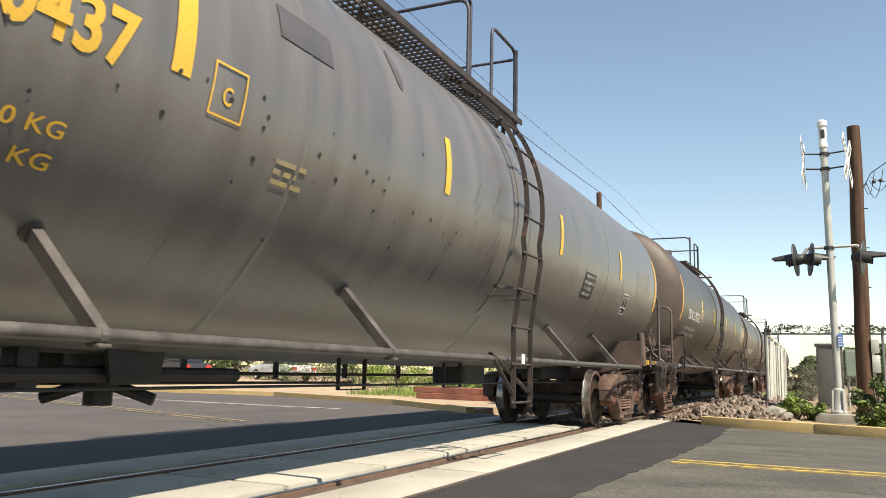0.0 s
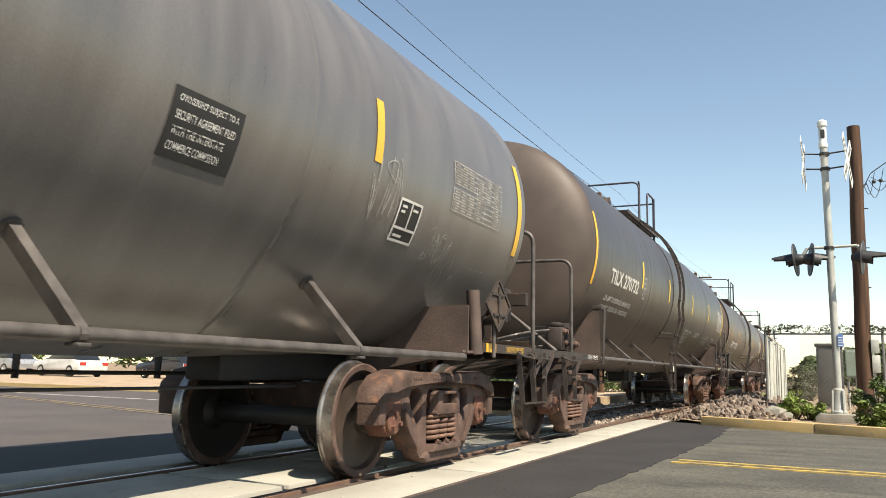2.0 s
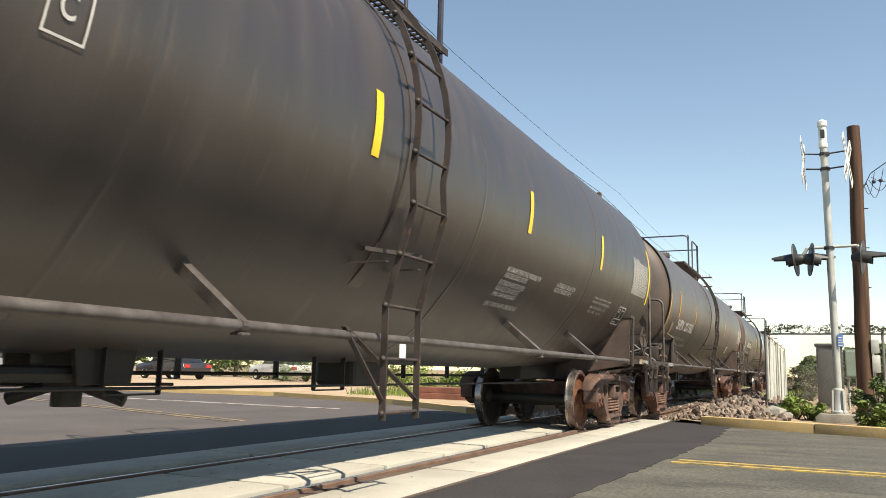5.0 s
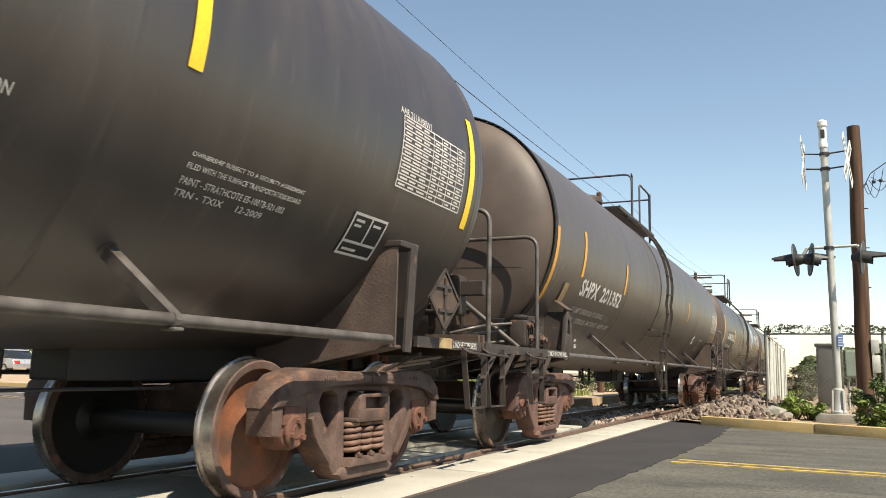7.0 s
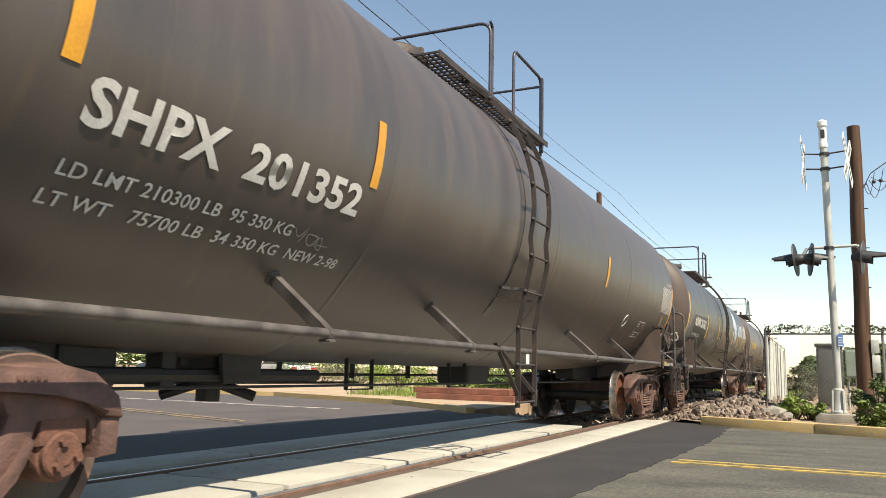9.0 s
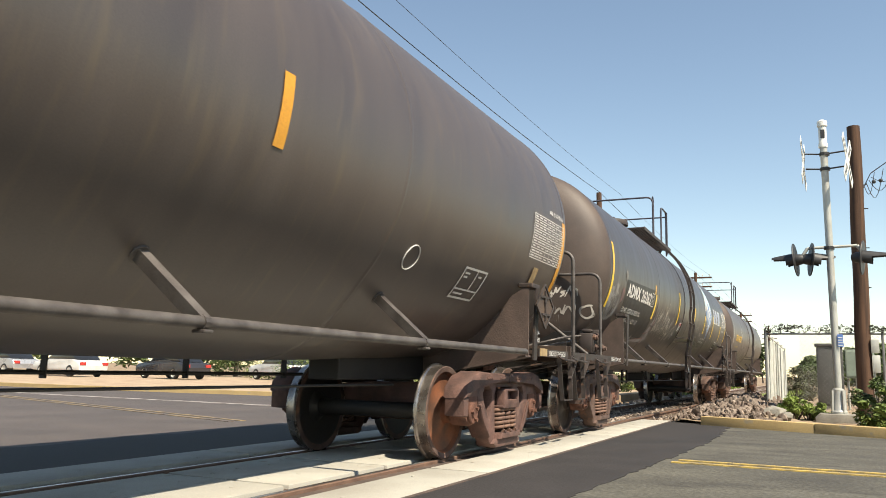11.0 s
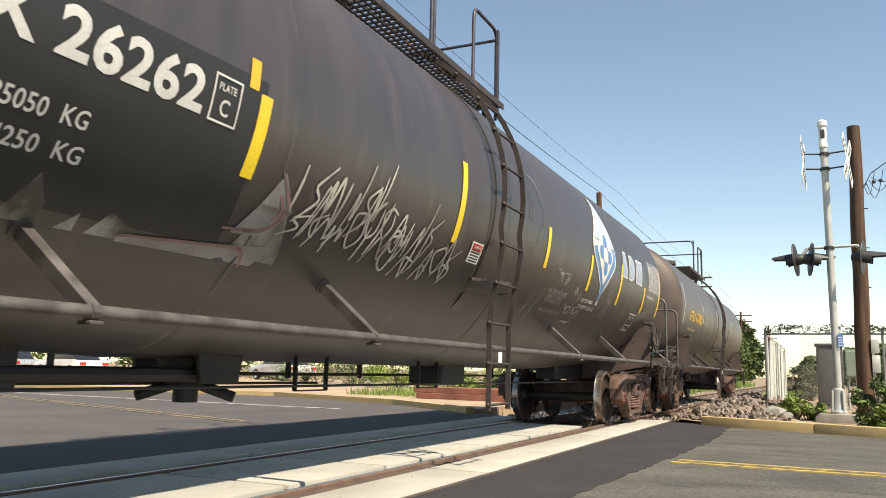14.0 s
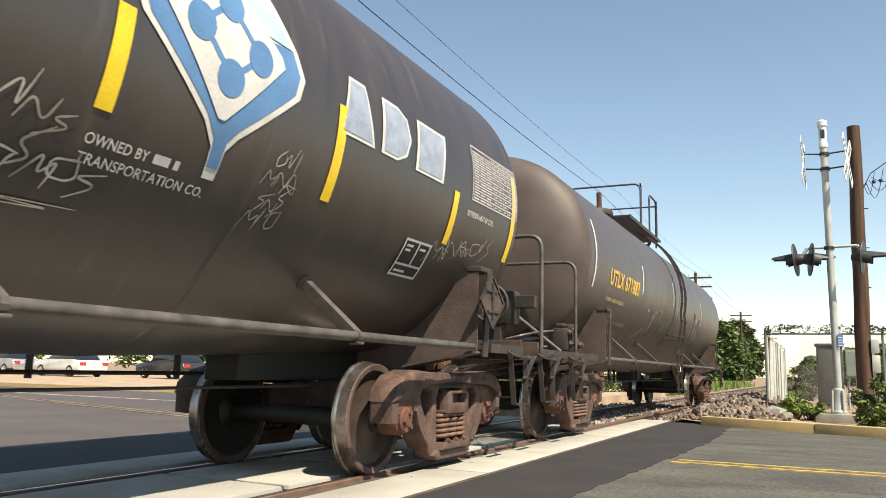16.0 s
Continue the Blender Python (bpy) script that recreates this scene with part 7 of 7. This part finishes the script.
    for i, t in enumerate(("MADE OF TIER", "1G WHEELS", "SPRG D-5", "BR BM AAR 18")):
        head_mark(D, t, -0.18, 1.98 - i * 0.11, a, (0.45, 0.36, 0.32, 0.45)[i], 0.065)
    tag(D, 0, 0, 0.40, 0.13, 2, 4, 0.013, M_GRAFFITI, 0.0, head=(0.56, 2.0, a))
    tag(D, 0, 0, 0.44, 0.19, 19, 4, 0.014, M_GRAFFITI, 0.08, head=(0.70, 1.74, a))
    drips = bmesh.new()
    rnd = random.Random(15)
    for k in range(26):  # pale drips that ran down the head
        x, z = rnd.uniform(0.1, 0.75), rnd.uniform(1.45, 2.0)
        drips.faces.new([drips.verts.new(p) for p in ((x, z, 0), (x + 0.008, z, 0), (x + 0.006, z - rnd.uniform(0.05, 0.2), 0))])
    part("paint_drips", on_head(drips, 0, 0, a), M_SILVER, D, "thin pale drips of spray paint")
    outline_on(D, "graffiti", [(0.0, 0.0), (0.6, -0.02), (2.3, 0.02), (2.42, 0.30), (2.62, 0.42), (2.78, 0.05), (2.9, -0.32), (2.5, -0.45), (1.2, -0.48), (0.5, -0.50), (0.1, -0.3)],
               24.95 - u, -43.6, 0.003, M_SMEAR, "faded silver sprayed field below the number")
    blot(D, 23.92 - u, -23, 0.36, 0.31, 4, M_SMEAR, "cloudy grey sprayed smear")
    tag(D, 23.64 - u, -22, 0.48, 0.24, 41, 8, 0.008, M_SILVER, 0.1)
    tag(D, 23.60 - u, -32, 0.52, 0.24, 42, 8, 0.008, M_SILVER, 0.0)
    blot(D, 24.40 - u, -16.5, 0.075, 0.11, 9, M_PINK, "faded pink sprayed blot", 0.004)
    blot(D, 24.50 - u, -3.6, 0.07, 0.085, 11, M_SILVER, "pale sprayed blot", 0.004)
    outline_on(D, "graffiti", [(0.33, 0.42), (0.52, 0.20), (0.38, 0.0), (0.10, -0.02), (0.22, 0.2)], 27.10 - u, -37.0, 0.0058, M_PALE_SPRAY, "pale outlined sprayed shape")
    outline_on(D, "graffiti", [(0.0, 0.0), (1.12, 0.14), (0.95, -0.24), (0.70, -0.40), (0.05, -0.40)], 26.50 - u, -44.5, 0.0062, M_PALE_SPRAY, "pale outlined sprayed shape")
    blot(D, 27.30 - u, -50, 0.13, 0.15, 13, M_PATCH, "dark violet sprayed blot", 0.007)
    part("graffiti", on_tank(sprayed([[(0.30, 0.42), (0.50, 0.20), (0.36, 0.03), (0.02, 0.0)], [(0.36, 0.28), (0.44, 0.18), (0.36, 0.12)], [(-0.6, -0.18), (0.3, -0.1), (0.42, -0.4), (-0.2, -0.5)]], 0.014, random.Random(2)),
                             27.10 - u, -37.0, 0.008), M_PINK, D, "faded red outline strokes")
    rnd = random.Random(77)
    for i in range(4):
        bm = bmesh.new()
        x, w = 24.75 + i * 0.42, rnd.uniform(0.26, 0.40)
        pts = [(0.0, 0.0), (w * 0.6, -0.03), (w, 0.08), (w * 0.82, 0.24), (w * 1.05, 0.44), (w * 0.62, 0.56), (w * 0.45, 0.33), (w * 0.2, 0.50), (-0.04, 0.34), (0.05, 0.16)]
        bm.faces.new([bm.verts.new((p[0] + rnd.uniform(-0.05, 0.05), p[1] + rnd.uniform(-0.05, 0.05), 0)) for p in pts])
        bmesh.ops.triangulate(bm, faces=bm.faces[:])
        part("graffiti", on_tank(bm, x + 0.12 - u, -60 + rnd.uniform(-2, 2), 0.005), M_SILVER, D, "faded silver sprayed shapes", smooth=60)
    tag(D, 27.50 - u, -28, 1.20, 0.42, 8, 8, 0.0115, M_GRAFFITI, 0.10)
    tag(D, 27.60 - u, -34, 0.95, 0.30, 10, 6, 0.010, M_GRAFFITI, 0.08)
    tag(D, 28.34 - u, -28, 1.1, 0.38, 26, 8, 0.0105, M_GRAFFITI, 0.12)
    tag(D, 28.62 - u, -38, 1.4, 0.36, 31, 9, 0.011, M_GRAFFITI, -0.10)
    for line in (((0.0, 0.52), (0.45, 0.42), (0.66, 0.03), (0.50, -0.18), (0.25, -0.56)), ((0.05, 0.15), (0.2, 0.25), (0.32, 0.0), (0.15, -0.08), (0.18, 0.3)), ((0.1, -0.3), (0.3, -0.25), (0.35, -0.6))):
        part("graffiti", on_tank(sprayed([line], 0.006, random.Random(7)), 31.42 - u, 0, 0.007), M_SILVER, D, "thin faded chalky scribble")
    tag(D, 33.60 - u, -36, 0.70, 0.17, 12, 6, 0.0065, M_GRAFFITI, 0.03)
    tag(D, 33.72 - u, -27.5, 0.34, 0.17, 20, 3, 0.006, M_GRAFFITI)
    tag(D, 33.74 - u, -42.5, 0.4, 0.05, 5, 1, 0.004, M_GRAFFITI)
    for k in range(4):
        tag(D, 35.40 - u - 0.02 * k, -20 - 5.2 * k, 0.26, 0.15, 60 + k, 3, 0.004, M_OFFWHITE)
    tag(D, 37.62 - u, -29, 1.15, 0.20, 44, 8, 0.005, M_OFFWHITE, -0.14)
    scrawl(D, 32.25 - u, -46, 0.4, 0.45, 22, 2, 0.005)
    scrawl(D, 32.86 - u, -24, 0.55, 0.18, 35, 2, 0.006)
    for i, (t, w) in enumerate((("MUST BE", 0.30), ("DRAINED TO UNDERSIDE", 0.62), ("OF CAR TO KEEP VALVE", 0.58))):
        mark(D, t, 32.15 - u, -50.6 - i * 3.6, w, 0.055, M_GRAFFITI)
    bm = rects([(0, 0, 0.25, 0.20)])
    dg = part("warning_sign", on_tank(bm, 30.23 - u, -27.2, 0.012), M_WHITE_SIGN, D, "small white and red danger notice", smooth=60)
    part("red_band", on_tank(rects([(0.02, 0.12, 0.23, 0.185)]), 30.23 - u, -27.2, 0.016), M_RED, dg, "red danger band", smooth=60)
    part("lettering", on_tank(fitted("DANGER", 0.15, 0.032), 30.28 - u, -21.8, 0.020), M_WHITE, dg, "painted lettering reading DANGER")
    part("small_print", on_tank(rects([(0.02, 0.015 + i * 0.026, 0.22, 0.028 + i * 0.026) for i in range(4)]), 30.23 - u, -27.2, 0.016), M_PANEL, dg, "lines of small black print")
    # emblem: an onion-shaped leaf with a kite field and a ring of four dots
    leaf = [(0.0, 1.0), (0.10, 0.72), (0.32, 0.42), (0.52, 0.18), (0.60, 0.03), (0.56, -0.10), (0.12, -0.46), (0.05, -0.55), (0.05, -0.72), (-0.04, -0.72), (-0.06, -0.55), (-0.16, -0.43), (-0.67, -0.06),
            (-0.74, 0.08), (-0.69, 0.22), (-0.50, 0.43), (-0.20, 0.72)]
    centre = (-0.07, 0.06)

    def shrunk(k):
        return [(centre[0] + (p[0] - centre[0]) * k, centre[1] + (p[1] - centre[1]) * k) for p in leaf]
    y0 = 34.96 - u
    outline_on(D, "emblem", leaf, y0, 0, 0.006, M_WHITE, "white and blue leaf-shaped emblem")
    outline_on(D, "emblem_band", [p for p in shrunk(0.92) if p[1] < 0.2], y0, 0, 0.009, M_BLUE, "blue lower band of the emblem")
    outline_on(D, "emblem_tip", [p for p in shrunk(0.91) if p[1] > 0.1], y0, 0, 0.012, M_PALEBLUE, "pale blue faded tip of the emblem")
    outline_on(D, "emblem_field", [(-0.55, 0.06), (-0.51, 0.13), (-0.17, 0.40), (-0.09, 0.40), (0.36, 0.09), (0.39, 0.03), (-0.03, -0.40), (-0.08, -0.40)], y0, 0, 0.015, M_WHITE, "white kite-shaped field of the emblem")
    dots = [(-0.30, 0.04), (-0.08, 0.225), (0.17, 0.01), (-0.05, -0.175)]
    for k, c in enumerate(dots):
        outline_on(D, "emblem_dot", [(c[0] + 0.105 * math.cos(q * math.tau / 20), c[1] + 0.10 * math.sin(q * math.tau / 20)) for q in range(20)], y0, 0, 0.018, M_BLUE, "blue emblem dot")
        d = dots[(k + 1) % 4]
        e = Vector((d[0] - c[0], d[1] - c[1])).normalized()
        n = Vector((-e.y, e.x)) * 0.018
        outline_on(D, "emblem_link", [(c[0] + n.x, c[1] + n.y), (c[0] - n.x, c[1] - n.y), (d[0] - n.x, d[1] - n.y), (d[0] + n.x, d[1] + n.y)], y0, 0, 0.0165, M_BLUE, "thin blue emblem link")
    # company mark as three plain shapes: a wedge, a half-round block and a square block
    wedge = [(0.0, 0.0), (0.44, 0.0), (0.30, 0.41), (0.09, 0.41)]
    half = [(0.0, 0.0), (0.24, 0.0), (0.38, 0.06), (0.44, 0.20), (0.38, 0.35), (0.24, 0.41), (0.0, 0.41)]
    square = [(0.0, 0.0), (0.50, 0.0), (0.54, 0.41), (0.02, 0.41)]
    for pts, y in ((wedge, 35.98), (half, 36.51), (square, 37.04)):
        c = (sum(p[0] for p in pts) / len(pts), 0.205)
        outline_on(D, "emblem_block", pts, y - u, -6, 0.006, M_WHITE, "white edge of a pale blue-grey block")
        outline_on(D, "emblem_block", [(c[0] + (p[0] - c[0]) * 0.84, c[1] + (p[1] - c[1]) * 0.88) for p in pts], y - u, -6, 0.009, M_BLOCK, "pale blue-grey block")
    mark(D, "OWNED BY", 34.18 - u, -28.3, 0.37, 0.055)
    print_bars(D, 34.58 - u, -26.2, (0.17,), 0.05, 0.13, M_WHITE, 7)
    mark(D, "TRANSPORTATION CO.", 34.18 - u, -32, 0.80, 0.055)
    for i, t in enumerate(("EXTERIOR HEATER PIPES", "NO INLET OR OUTLET", "PIPE CAPS REQUIRED", "", "VENT TANK WHEN UNLOADING")):
        if t:
            mark(D, t, 32.80 - u, -28.6 - i * 2.55, (0.70, 0.62, 0.60, 0, 0.84)[i], 0.055, M_OFFWHITE)
    ruled(D, 38.15 - u, -6, 1.12, 0.50, 10, 6, M_WHITE, 13)
    mark(D, "EXTERIOR HEATER COIL", 38.1 - u, -12, 0.6, 0.05)
    load_box(D, 37.2 - u, -38.5, 0.44, 0.33)
    sill_note(D, 23.55 - u, w=0.65)
    placard(D, pose(PIPE_X + 0.12, 38.55 - u, 1.50, 0, 0, 86))
    # last car
    tank_size(1.46, 2.52)
    u = 50.0
    E = make_car("black tank car with faded yellow stencils, last of the train", u, 42.3, 57.6, 43.0, 56.9, 49.5, 49.0, 50.0, 50.8, 40.35, 41.75, M_TANK_BROWN, False, True, False)
    for y, d0, d1 in ((42.6, -18, 20), (45.9, -10, 10), (49.16, -8, 12), (53.5, -8, 10)):
        stripe(E, y - u, d0, d1, 0.07, M_WHITE)
    mark(E, "UTLX 671883", 43.5 - u, -13, 2.1, 0.26, M_YELLOW_PAINT)
    print_bars(E, 43.5 - u, -20, (1.2, 0.0, 1.9, 1.7), 0.06, 0.17, M_FADED_YELLOW, 8)
    scrawl(E, 46.5 - u, -44, 2.2, 0.7, 27, 6, 0.016, M_SILVER)
    scrawl(E, 52.0 - u, -40, 1.6, 0.9, 28, 5, 0.03, M_SILVER)


M_SMEAR = mat("cloudy_silver_overspray", (0.26, 0.245, 0.23), 0.6, 0, (0.055, 0.048, 0.045), 3.0, 40, 0.0, (1.5, 2.2, 1.2), (0.28, 0.62))
M_PINK = mat("faded_pink_spray", (0.30, 0.16, 0.15), 0.6, 0, (0.13, 0.085, 0.08), 6, 60, 0.0)
M_PALE_SPRAY = mat("pale_grey_spray", (0.33, 0.31, 0.30), 0.6, 0, (0.20, 0.18, 0.18), 5, 60, 0.0)
M_BLOCK = mat("blue_grey_block_paint", (0.34, 0.38, 0.46), 0.5, 0, (0.24, 0.27, 0.34), 9, 60, 0.0)
M_GRAFFITI = mat("pale_spray_paint", (0.56, 0.52, 0.46), 0.6, 0, (0.28, 0.25, 0.22), 4, 60, 0.0, fade=(0.4, 0.62))

make_ground()
make_crossing()
make_rails()
make_rubble()
make_plants()
make_signal()
make_poles()
make_fence()
make_beams()
make_parked_cars()
make_train()


def gone(t):
    """Metres that the train has run at t seconds, none at 8 s."""
    v = (t - 8) / 8
    s = sum(c * v ** (k + 1) for k, c in enumerate((31.78117, -0.9096, -1.12867, 2.65461, 1.56456, -2.1576)))
    return s + (1.34 * ((3 - t) / 3) ** 2.5 if t < 3 else 0)


def motions():
    times = [i * 0.5 for i in range(33)]
    for car, u in CARS:
        walk(car, [(t, pose(0, u - gone(t), 0)) for t in times])
    fine = [i * 0.1 for i in range(161)]
    for k, (ws, y, u) in enumerate(SETS):
        start = 37 * k
        walk(ws, [(t, pose(0, y, WHEEL_R, math.degrees(gone(t) / WHEEL_R) + start)) for t in fine])


motions()
